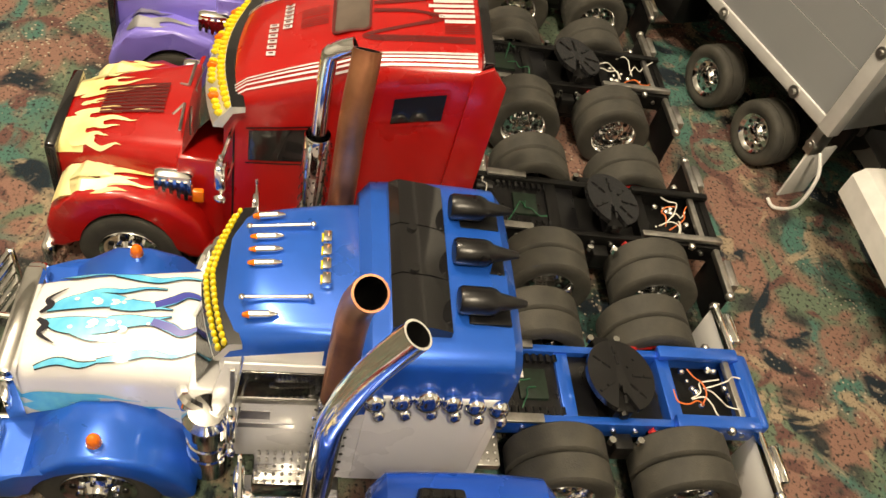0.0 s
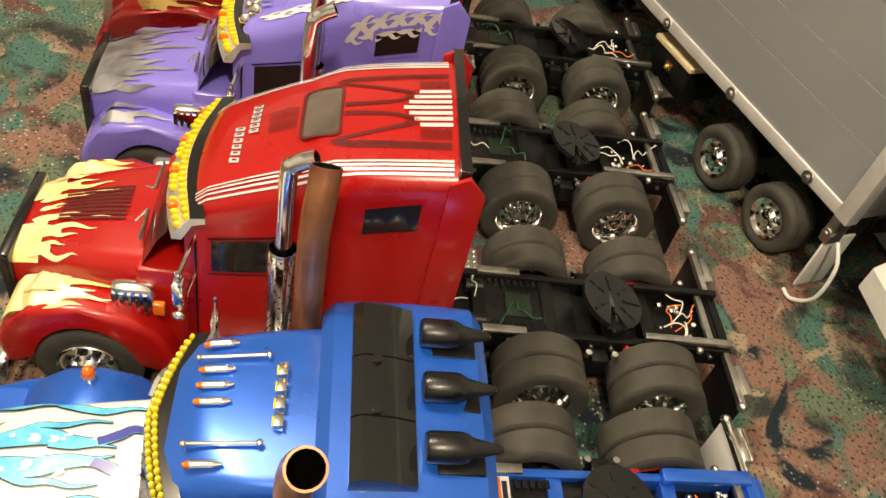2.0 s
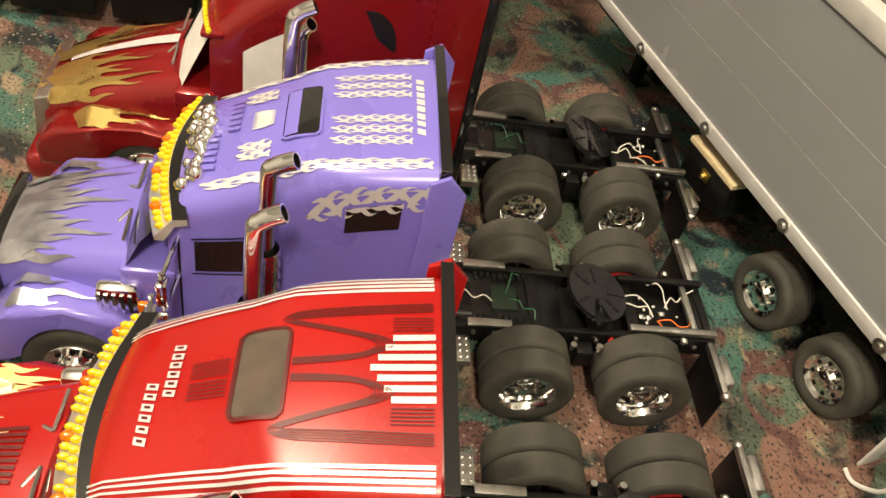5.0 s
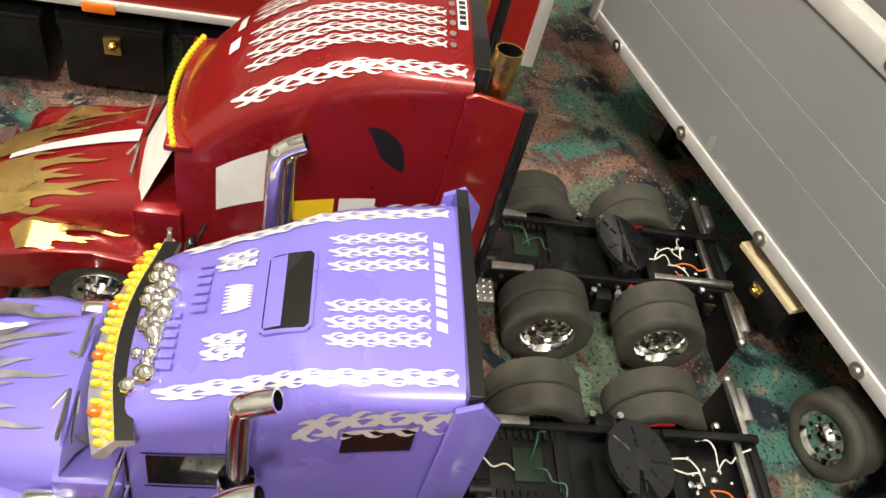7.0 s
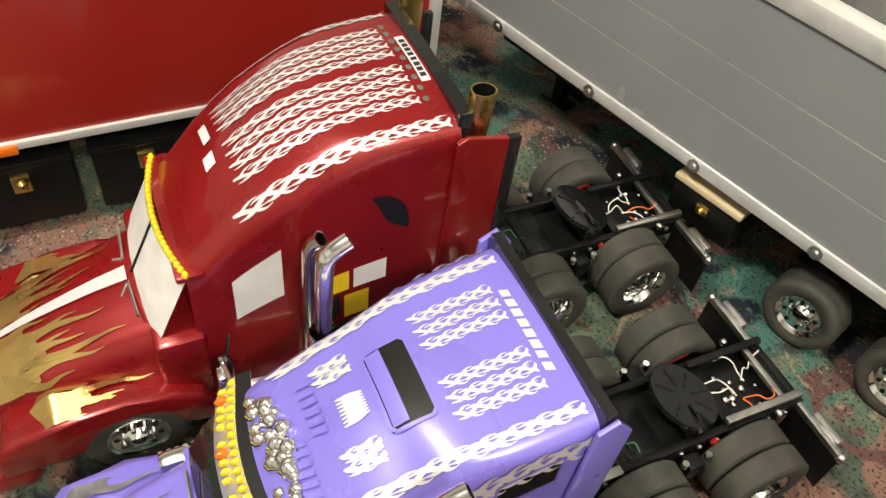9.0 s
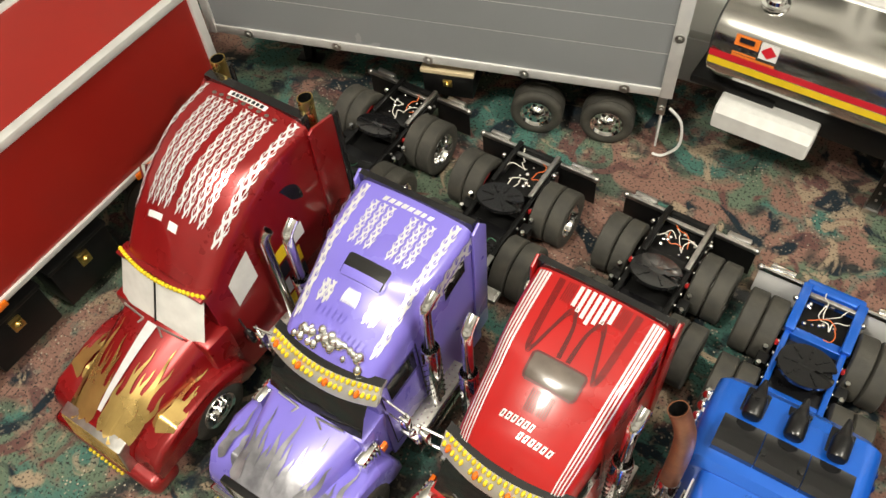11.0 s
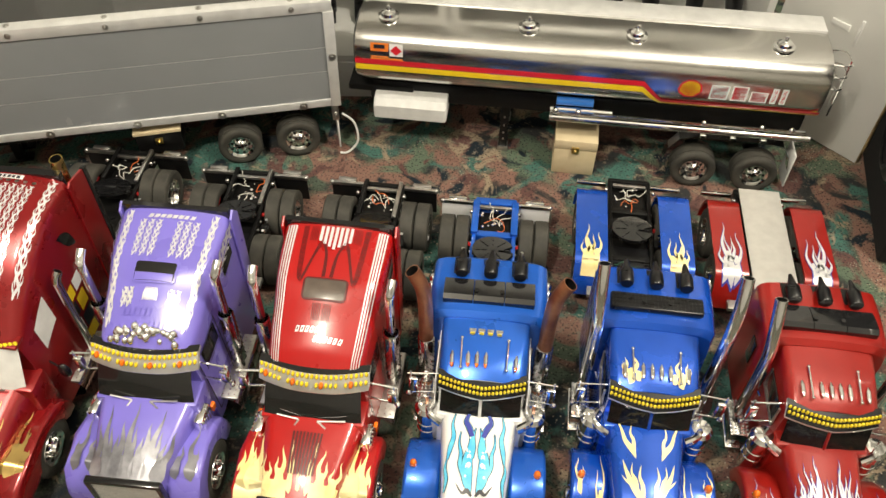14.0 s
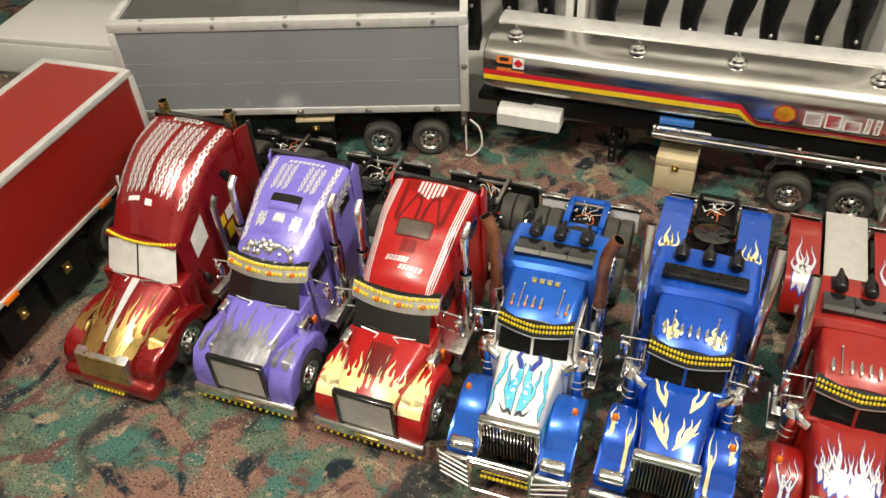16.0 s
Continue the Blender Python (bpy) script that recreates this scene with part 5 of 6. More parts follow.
            fs = lambda u, y: Vector((s * (0.0675 + 0.020 * u), y, np.interp(y, [q[0] for q in out], [q[1] for q in out]) + 0.0012))
            y0 = mid - 0.085
            if style == "candy":
                for u, tip, w, b in ((-0.4, 0.065, 0.004, .3), (0.1, 0.08, 0.005, -.3), (0.5, 0.060, 0.004, .3)):
                    flame(bm, fs, u, y0, y0 + tip, w, b)
                patch(bm, fs, -0.6, 0.75, y0 - 0.010, y0 + 0.008)
                patch(bm, fs, 0.4, 1.1, mid + 0.086, mid + 0.097)
            else:
                for u, tip, w, b in ((-0.4, 0.09, 0.004, .4), (0.1, 0.11, 0.005, -.4), (0.5, 0.08, 0.004, .4)):
                    flame(bm, fs, u, y0, y0 + tip + 0.003, w + 0.0016, b, 1)
                    flame(bm, lambda u, y: fs(u, y) + Vector((0, 0, 0.0004)), u, y0 + 0.002, y0 + tip, w, b, 0)
            pieces("rear_flame_decal", bm, [CREAM if style == "candy" else SILVER, INDIGO], wing, "flame decals on the wing")
        for s in (-1, 1):
            bm = bmesh.new()
            box(bm, s * 0.064 - 0.026, s * 0.064 + 0.026, end - 0.002, end + 0.004, 0.052, 0.060, 0.001)
            part("rear_bar", bm, CHROME, t, "chrome tail bar")
        if style != "candy":
            bm = bmesh.new()
            slab(bm, [(axles[0] - 0.07, 0.082), (end - 0.01, 0.082), (end - 0.01, 0.085), (axles[0] - 0.07, 0.085)], -0.034, 0.034, 0.0006)
            for i in range(9):
                for k in range(7):
                    rod(bm, (0.012 + 0.0026 * i, axles[0] - 0.062 + 0.004 * k, 0.085), (0.012 + 0.0026 * i, axles[0] - 0.062 + 0.004 * k, 0.0852), 0.0007, 5, mi=1)
            part("deck_plate", bm, [MATTEALU, SATIN], t, "pale metal deck plate over the frame")
    # front guard
    if style == "tattoo":
        bm = bmesh.new()
        for z in (0.022, 0.034, 0.046, 0.058, 0.070):
            for s in (-1, 1):
                rod(bm, (s * 0.043, 0.006, z), (s * 0.094, 0.020, z), 0.0022, 8)
        for x in (-0.094, -0.043, 0.043, 0.094):
            box(bm, x - 0.002, x + 0.002, 0.002 if abs(x) < 0.05 else 0.018, 0.008 if abs(x) < 0.05 else 0.024, 0.016, 0.100 if abs(x) < 0.05 else 0.073, 0.001)
        for z in (0.090, 0.099):
            rod(bm, (-0.043, 0.005, z), (0.043, 0.005, z), 0.0024, 8)
        rod(bm, (-0.043, 0.006, 0.020), (0.043, 0.006, 0.020), 0.0022, 8)
        for s in (-1, 1):
            rod(bm, (s * 0.043, 0.005, 0.06), (s * 0.040, 0.075, 0.055), 0.0025, 8)
        part("bull_bar", bm, CHROME, t, "chrome tube front guard")
        bm = bmesh.new()
        for k in range(12):
            ball(bm, (-0.033 + 0.006 * k, 0.030, 0.022), 0.003)
        box(bm, -0.092, 0.092, 0.032, 0.044, 0.026, 0.050, 0.004, mi=1)
        part("bumper", bm, [LAMPYELLOW, CHROME], t, "chrome bumper with yellow lamps")
    else:
        bm = bmesh.new()
        box(bm, -0.094, 0.094, 0.022, 0.036, 0.022, 0.052, 0.005, 3)
        part("bumper", bm, CHROME, t, "chrome bumper")
    reshape(t, SQUARE_Y, SQUARE_Z, ("front_fender",), CHASSIS_PARTS + ("exhaust_pipe", "heat_shield", "rear_fender", "rear_flame_decal", "rear_bar", "deck_plate", "bull_bar"))
    return t


# ---- rounded aero truck ----
HOOD_C = Shell([(0.004, 0.035, 0.088, 0.056, 0.050, 0.016, 0.003), (0.04, 0.035, 0.101, 0.062, 0.056, 0.020, 0.005),
                (0.09, 0.035, 0.115, 0.070, 0.062, 0.022, 0.006), (0.140, 0.035, 0.126, 0.076, 0.068, 0.022, 0.007)])
CAB_C = Shell([(0.150, 0.040, 0.165, 0.078, 0.066, 0.012, 0.004), (0.176, 0.040, 0.186, 0.080, 0.067, 0.022, 0.008), (0.215, 0.040, 0.224, 0.081, 0.070, 0.026, 0.010), (0.260, 0.040, 0.253, 0.082, 0.074, 0.026, 0.010),
               (0.320, 0.040, 0.275, 0.083, 0.077, 0.024, 0.009), (0.400, 0.040, 0.284, 0.083, 0.079, 0.022, 0.008)])


ROUND_Y = ((-0.02, 0.0, 0.105, 0.16, 0.32, 0.40, 0.436, 0.5), (-0.008, 0.012, 0.118, 0.168, 0.315, 0.378, 0.420, 0.5))
ROUND_Z = ((0, 0.045, 0.09, 0.126, 0.181, 0.224, 0.27, 0.294, 0.31), (0, 0.045, 0.090, 0.138, 0.196, 0.242, 0.292, 0.306, 0.322))


def round_truck(m, label):
    t = thing("toy_truck", m, label, "model truck", "row of model trucks")
    chassis(t, 0.12, 0.680, (0.502, 0.612), 0.118, SATIN, "black", 7, 0.575, -20)
    bm = bmesh.new()
    HOOD_C.mesh(bm, steps=14)
    hood = part("hood", bm, MAROON, t)
    bm = bmesh.new()
    CAB_C.mesh(bm, 0.172, 0.400, 22)
    box(bm, -0.078, 0.078, 0.136, 0.178, 0.040, 0.126, 0.005)
    cab = part("cab", bm, MAROON, t)
    bm = bmesh.new()
    g = [[bm.verts.new((u * (0.068 - 0.001 * j), 0.142 + 0.0150 * j - 0.012 * (1 - u * u), 0.124 + 0.028 * j)) for u in np.linspace(-1, 1, 9)] for j in range(3)]
    for j in range(2):
        for i in range(8):
            bm.faces.new((g[j][i], g[j][i + 1], g[j + 1][i + 1], g[j + 1][i]))
    part("windscreen", bm, PALE, cab, "windscreen backed by white card")
    bm = bmesh.new()
    rod(bm, (0, 0.1285, 0.124), (0, 0.159, 0.180), 0.0012, 6)
    part("windscreen_post", bm, SATIN, cab)
    wipers(t, 0.132, 0.128, 0.06)
    for s in (-1, 1):
        side = lambda f, y: CAB_C.side(s, f, y, 0.001)
        bm = bmesh.new()
        patch(bm, side, 0.62, 0.88, 0.205, 0.245)
        part("side_window", bm, PALE, cab, "side window backed by white card")
        bm = bmesh.new()
        ribbon(bm, side, [(0.90, 0.318, 0.0004), (0.86, 0.330, 0.007), (0.80, 0.342, 0.010), (0.74, 0.352, 0.004), (0.72, 0.354, 0.0005)])
        part("sleeper_window", bm, GLASS, cab, "teardrop sleeper window")
        bm = bmesh.new()
        for k, (f0, f1, y0, y1) in enumerate(((0.50, 0.60, 0.268, 0.300), (0.50, 0.60, 0.304, 0.335), (0.38, 0.48, 0.268, 0.292), (0.36, 0.47, 0.296, 0.318), (0.26, 0.36, 0.268, 0.286), (0.25, 0.34, 0.290, 0.318), (0.14, 0.24, 0.268, 0.310))):
            patch(bm, side, f0, f1, y0, y1, 2, 2, k % 3)
        pieces("sticker", bm, [YELLOW, WHITE, INK], cab, "yellow, white and black sponsor stickers")
        bm = bmesh.new()
        slab(bm, [(0.388, 0.050), (0.394, 0.266), (0.402, 0.270), (0.436, 0.262), (0.432, 0.050)], s * 0.080, s * 0.084, 0.0008)
        part("side_extender", bm, MAROON, t)
        bm = bmesh.new()
        box(bm, s * 0.082 - 0.0025, s * 0.082 + 0.0035, 0.431, 0.439, 0.050, 0.264, 0.001)
        part("extender_edge", bm, GLOSSY, t, "black rubber edge strip")
        bm = bmesh.new()
        ball(bm, (s * 0.068, 0.022, 0.062), 0.018, 0, 14, 9, (1.0, 0.8, 0.62))
        part("headlight", bm, CHROME, t, "swept clear headlight")
        bm = bmesh.new()
        hollow(bm, [(s * 0.066, 0.412, 0.08), (s * 0.066, 0.412, 0.18), (s * 0.066, 0.416, 0.306)], 0.0085)
        part("exhaust_pipe", bm, [BRASS, SATIN], t, "dull brass exhaust tube")
        bm = bmesh.new()
        hollow(bm, [(s * 0.092, 0.262, 0.06), (s * 0.092, 0.262, 0.19), (s * 0.093, 0.264, 0.212), (s * 0.097, 0.270, 0.222)], 0.0064)
        part("snorkel_pipe", bm, [CHROME, SATIN], t, "chrome upright pipe")
        bm = bmesh.new()
        rod(bm, (s * 0.074, 0.196, 0.118), (s * 0.096, 0.188, 0.112), 0.0015, 6, mi=0)
        ball(bm, (s * 0.096, 0.188, 0.112), 0.010, 0, 12, 8, (0.9, 0.6, 1.1))
        part("side_mirror", bm, GLOSSY, t, "black oval mirror")
    bm = bmesh.new()
    slab(bm, [(0.398, 0.282), (0.398, 0.294), (0.408, 0.294), (0.408, 0.060), (0.402, 0.060)], -0.074, 0.074, 0.001)
    part("rear_trim", bm, GLOSSY, t, "glossy black rear edge trim")
    fender(t, 0.118, 0.050, 0.090, MAROON, 0.092, 0.016)
    bm = bmesh.new()
    box(bm, -0.088, 0.088, -0.012, 0.030, 0.014, 0.046, 0.010, 3)
    bumper = part("bumper", bm, MAROON, t)
    bm = bmesh.new()
    for k in range(9):
        ball(bm, (-0.028 + 0.007 * k, -0.013, 0.020), 0.0028, 0, 8, 5)
    pieces("bumper_lamp", bm, LAMPYELLOW, bumper)
    bm = bmesh.new()
    slab(bm, [(-0.010, 0.036), (-0.004, 0.088), (0.010, 0.092), (0.010, 0.036)], -0.050, 0.050, 0.002)
    for k in range(13):
        box(bm, -0.046, 0.046, -0.0105 + 0.0004 * k, -0.006 + 0.0004 * k, 0.040 + 0.0038 * k, 0.0415 + 0.0038 * k, mi=1)
    part("grille", bm, [STEEL, GOLD], t, "silvery mesh grille")
    bm = bmesh.new()
    for k in range(24):
        u = -0.92 + 1.84 * k / 23
        ball(bm, Vector((u * 0.071, 0.160 + 0.014 * u * u, 0.184)), 0.0032, 0, 8, 5)
    pieces("marker_lamp", bm, LAMPYELLOW, cab, "small round yellow lamp")
    bm = bmesh.new()
    box(bm, -0.068, 0.068, 0.164, 0.186, 0.178, 0.184, 0.002)
    part("visor", bm, MAROON, cab)
    skin = lambda u, y: CAB_C.top(u, y, 0.0010)
    bm = bmesh.new()
    for s in (-1, 1):
        for k in range(4):
            wave_band(bm, skin, s * (0.12 + 0.145 * k), 0.222, 0.375, 0.0013, 0, 9)
        wave_band(bm, skin, s * 0.86, 0.215, 0.392, 0.0018, 0, 9)
    tagged(part("roof_decal", bm, SILVER, cab, "silver braided flame artwork"), kind="stuff")
    bm = bmesh.new()
    for k in range(9):
        c = skin(-0.58 + 0.145 * k, 0.381)
        rod(bm, c, c + Vector((0, 0, 0.0015)), 0.0030, 12)
    patch(bm, skin, -0.36, 0.36, 0.386, 0.395, mi=1)
    word_blocks(bm, lambda u, y: CAB_C.top(u, y, 0.0016), -0.30, 0.32, 0.3875, 0.006, 8, 6, 2)
    patch(bm, skin, -0.48, -0.14, 0.210, 0.216, mi=1)
    patch(bm, skin, 0.02, 0.20, 0.206, 0.214, mi=1)
    pieces("roof_badge", bm, [CHROME, WHITE, INK], cab)
    bm = bmesh.new()
    hs = lambda u, y: HOOD_C.top(u, y, 0.0010)
    for k, (u, a, tip, w) in enumerate(((-0.85, 0.01, 0.10, 0.007), (-0.62, 0.008, 0.12, 0.007), (-0.40, 0.01, 0.105, 0.007), (-0.20, 0.01, 0.085, 0.006), (0.20, 0.01, 0.085, 0.006), (0.40, 0.01, 0.105, 0.007), (0.62, 0.008, 0.12, 0.007), (0.85, 0.01, 0.10, 0.007))):
        flame(bm, hs, u, a, tip, w, 0.08 if k % 2 else -0.08, 0)
    ribbon(bm, lambda u, y: HOOD_C.top(u, y, 0.0016), [(0, 0.020, 0.0030), (0, 0.07, 0.0050), (0, 0.128, 0.0075)], 1)
    pieces("flame_decal", bm, [GOLD, SILVER], hood, "gold flame decals and silver spear")
    for s in (-1, 1):
        bm = bmesh.new()
        fs = lambda u, y: Vector((s * (0.067 + 0.020 * u), y, 0.0955 - max(0, 0.052 - y) * 0.5 - 0.004 * abs(u)))
        for u, tip, w in ((-0.6, 0.11, 0.007), (0.2, 0.13, 0.007), (0.7, 0.11, 0.005)):
            flame(bm, fs, u, 0.042, tip, w, 0.25)
        pieces("flame_decal", bm, GOLD, t, "gold flame decals on the wing")
    step_tanks(t, 0.205, 0.300, 0.092)
    reshape(t, ROUND_Y, ROUND_Z, ("front_fender",), CHASSIS_PARTS)
    return t


aero_truck(pose(0.098, -0.426, 0, 0, 0, -7.0), RED, "red model truck with cream flames on the hood", 2, "flames")
aero_truck(pose(-0.116, -0.400, 0, 0, 0, -5.5), PURPLE, "violet model truck with silver and charcoal flames", 3, "waves")
square_truck(pose(0.308, -0.475, 0, 0, 0, -5.5), BLUE, "blue and white model truck with copper stacks", 4, "tattoo")
square_truck(pose(0.518, -0.490, 0, 0, 0, -7), BLUE2, "bright blue model truck with yellow flames", 5, "candy")
square_truck(pose(0.734, -0.515, 0, 0, 0, -7), DEEPRED, "dark red model truck with silver flames", 6, "crimson")
round_truck(pose(-0.350, -0.410, 0, 0, 0, -6), "candy red rounded model truck with gold flames")

# ---- grey box trailer ----


def bolt(bm, c, r, axis, mi=0):
    c, axis = Vector(c), Vector(axis)
    rod(bm, c, c + axis * r * 0.25, r, 16, mi=mi)
    rod(bm, c + axis * r * 0.25, c + axis * r * 0.6, r * 0.55, 8, r * 0.4, mi=mi)


def grey_trailer():
    # local x runs from the rear corner (0) to the nose (-), y inwards from the near side
    L, W, z0, z1 = 0.715, 0.205, 0.113, 0.328
    t = thing("box_trailer", pose(0.0865, 0.354, 0, 0, 0, 12.2), "grey panelled model box trailer with aluminium edges", "model trailer", "model trailers")
    tilt = pose(0, 0, 0, 0, 0.9, 0)
    up = Matrix.Translation((0, 0, z0)) @ tilt @ Matrix.Translation((0, 0, -z0))
    bm = bmesh.new()
    box(bm, -L + 0.002, -0.002, 0.003, W - 0.003, z0 + 0.004, z1 - 0.010)
    body = part("box_body", bm, GREYPANEL, t, m=up, smooth=False)
    zz0, zz1 = z0 + 0.014, z1 - 0.016
    cuts = (0.0, 0.335, 0.60, 1.0)
    for a, b in zip(cuts, cuts[1:]):
        bm = bmesh.new()
        box(bm, -L + 0.008, -0.010, 0.0, 0.004, zz0 + (zz1 - zz0) * a, zz0 + (zz1 - zz0) * b - 0.0012)
        part("side_plank", bm, GREYPANEL, body, "smooth grey side plank", smooth=False)
    for c in cuts[1:3]:
        bm = bmesh.new()
        box(bm, -L + 0.008, -0.010, 0.0006, 0.004, zz0 + (zz1 - zz0) * c - 0.0012, zz0 + (zz1 - zz0) * c)
        part("plank_joint", bm, ALU, body, "fine pale joint line", smooth=False)
    for name, box_at in (("bottom_rail", (-L, 0, -0.003, 0.010, z0, z0 + 0.015)), ("top_rail", (-L, 0, -0.003, 0.020, z1 - 0.020, z1)),
                         ("far_top_rail", (-L, 0, W - 0.020, W + 0.003, z1 - 0.020, z1)), ("rear_post", (-0.016, 0.002, -0.0045, 0.012, z0, z1 - 0.020)),
                         ("front_post", (-L - 0.002, -L + 0.012, -0.0045, 0.012, z0, z1 - 0.020)), ("rear_header", (-0.014, 0.002, 0.020, W - 0.020, z1 - 0.020, z1)),
                         ("front_header", (-L - 0.002, -L + 0.014, 0.020, W - 0.020, z1 - 0.020, z1))):
        bm = bmesh.new()
        box(bm, *box_at, 0.0012)
        part(name, bm, ALU, body, "bright aluminium edge rail")
    bm = bmesh.new()
    box(bm, -L + 0.014, -0.014, 0.020, W - 0.020, z1 - 0.012, z1 - 0.008)
    part("lid", bm, GLOSSY, body, "glossy black top panel", smooth=False)
    for k in range(5):
        x = -0.066 - 0.1453 * k
        bm = bmesh.new()
        bolt(bm, (x, -0.003, z0 + 0.007), 0.0075, (0, -1, 0))
        part("rail_bolt", bm, STEEL, body, "round head bolt")
        bm = bmesh.new()
        bolt(bm, (x, -0.003, z1 - 0.010), 0.0048, (0, -1, 0))
        bolt(bm, (x, 0.010, z1), 0.0048, (0, 0, 1))
        part("rail_bolt", bm, STEEL, body, "round head bolt")
    bm = bmesh.new()
    bolt(bm, (-0.007, -0.0045, (z0 + z1) / 2), 0.0065, (0, -1, 0))
    part("rail_bolt", bm, STEEL, body, "round head bolt")
    bm = bmesh.new()
    for y in (0.06, W - 0.06):
        box(bm, -L + 0.03, -0.01, y - 0.005, y + 0.005, 0.070, z0 + 0.006, 0.001)
    part("under_frame", bm, SATIN, t)
    for x in (-0.084, -0.192):
        bm = bmesh.new()
        rod(bm, (x, 0.02, 0.0405), (x, W - 0.02, 0.0405), 0.006, 10)
        box(bm, x - 0.012, x + 0.012, 0.055, W - 0.055, 0.040, 0.072, 0.002)
        part("axle", bm, SATIN, t)
        for s, y in ((-1, 0.018), (1, W - 0.018)):
            w = reuse("wheel_rim", RIM_WIDE, t, "chrome wheel rim", pose(x, y, 0.0405, 0, 0, -90 if s < 0 else 90) @ pose(0, 0, 0, 20 + x * 500, 0, 0))
            reuse("tyre", TYRE_WIDE, w)
    bm = bmesh.new()
    box(bm, -0.016, -0.004, -0.004, 0.016, 0.080, z0, 0.001)
    box(bm, -0.009, -0.006, -0.002, 0.040, 0.012, 0.085, 0.0005, mi=1)
    bolt(bm, (-0.010, -0.004, 0.092), 0.006, (0, -1, 0))
    part("mudflap_bracket", bm, [STEEL, PALE], t, "steel bracket with pale mudflap")
    bm = bmesh.new()
    pipe(bm, [(0.002, 0.004, 0.088), (0.022, -0.004, 0.070), (0.026, -0.010, 0.030), (0.006, -0.012, 0.006), (-0.01, -0.01, 0.005)], 0.0022, 8)
    part("cable", bm, PALE, t, "grey loose cable")
    bm = bmesh.new()
    box(bm, -0.371, -0.291, 0.004, 0.064, 0.050, 0.0945, 0.002)
    tool = part("tool_box", bm, SATIN, t, "black wooden tool box")
    bm = bmesh.new()
    box(bm, -0.373, -0.289, 0.001, 0.066, 0.095, 0.102, 0.001)
    part("tool_box_lid", bm, WOOD, tool, "pale wood lid")
    bm = bmesh.new()
    box(bm, -0.338, -0.324, 0.001, 0.005, 0.072, 0.084, 0.001)
    ball(bm, (-0.331, 0.0, 0.078), 0.004)
    part("latch", bm, BRASS, tool, "small brass latch")
    for y in (0.10, W - 0.07):
        bm = bmesh.new()
        box(bm, -L + 0.10, -L + 0.115, y - 0.008, y + 0.008, 0.0, z0 + 0.03, 0.001)
        box(bm, -L + 0.085, -L + 0.13, y - 0.012, y + 0.012, 0.0, 0.004, 0.001)
        part("landing_leg", bm, SATIN, t)


grey_trailer()

# ---- red box trailer ----


def red_trailer():
    # local y runs from the rear (0) towards the front (-), x from the near side (0) outwards (-)
    L, W, z0, z1 = 0.95, 0.20, 0.118, 0.303
    t = thing("box_trailer", pose(-0.511, 0.105, 0, 0, 0, -4.6), "red panelled model box trailer with aluminium edges", "model trailer", "model trailers")
    bm = bmesh.new()
    box(bm, -W + 0.002, -0.002, -L + 0.002, -0.002, z0 + 0.004, z1 - 0.003)
    body = part("box_body", bm, PANELRED, t, smooth=False)
    for box_at in ((-0.010, 0.002, -L, 0, z0, z0 + 0.009), (-0.012, 0.002, -L, 0, z1 - 0.012, z1), (-W - 0.002, -W + 0.012, -L, 0, z1 - 0.012, z1),
                   (-W + 0.012, -0.012, -0.012, 0.002, z1 - 0.012, z1), (-0.012, 0.003, -0.010, 0.003, z0, z1 - 0.012), (-W - 0.003, -W + 0.012, -0.010, 0.003, z0, z1 - 0.012)):
        bm = bmesh.new()
        box(bm, *box_at, 0.0012)
        part("edge_rail", bm, ALU, body, "dull aluminium edge rail")
    for k in range(3):
        bm = bmesh.new()
        y = -0.180 - 0.26 * k
        box(bm, 0.002, 0.006, y - 0.016, y + 0.016, z0 - 0.003, z0 + 0.008, 0.002)
        part("marker_lamp", bm, AMBER, body, "amber side marker lamp")
    bm = bmesh.new()
    for x in (-0.06, -W + 0.06):
        box(bm, x - 0.005, x + 0.005, -L + 0.02, -0.01, 0.070, z0 + 0.005, 0.001)
    part("under_frame", bm, SATIN, t)
    for y in (-0.075, -0.18):
        bm = bmesh.new()
        rod(bm, (-0.02, y, 0.0405), (-W + 0.02, y, 0.0405), 0.006, 10)
        box(bm, -W + 0.055, -0.055, y - 0.012, y + 0.012, 0.040, 0.072, 0.002)
        part("axle", bm, SATIN, t)
        for s, x in ((1, -0.018), (-1, -W + 0.018)):
            w = reuse("wheel_rim", RIM_WIDE, t, "chrome wheel rim", pose(x, y, 0.0405, 0, 0, 0 if s > 0 else 180))
            reuse("tyre", TYRE_WIDE, w)
    for k in range(5):
        y = -0.265 - 0.118 * k
        bm = bmesh.new()
        box(bm, -0.055, -0.004, y - 0.100, y, 0.018, 0.090, 0.003)
        box(bm, -0.057, -0.002, y - 0.102, y + 0.002, 0.0902, 0.098, 0.002)
        tool = part("tool_box", bm, SATIN, t, "black box under the side rail")
        bm = bmesh.new()
        box(bm, -0.004, 0.001, y - 0.058, y - 0.041, 0.064, 0.084, 0.001)
        ball(bm, (0.001, y - 0.0495, 0.074), 0.0055)
        part("latch", bm, BRASS, tool, "small brass latch")
    for s in (0, 1):
        bm = bmesh.new()
        x = -0.06 if s else -W + 0.06
        box(bm, x - 0.007, x + 0.007, -L + 0.12, -L + 0.135, 0.0, 0.09, 0.001)
        part("landing_leg", bm, SATIN, t)


red_trailer()

# ---- tank trailer ----


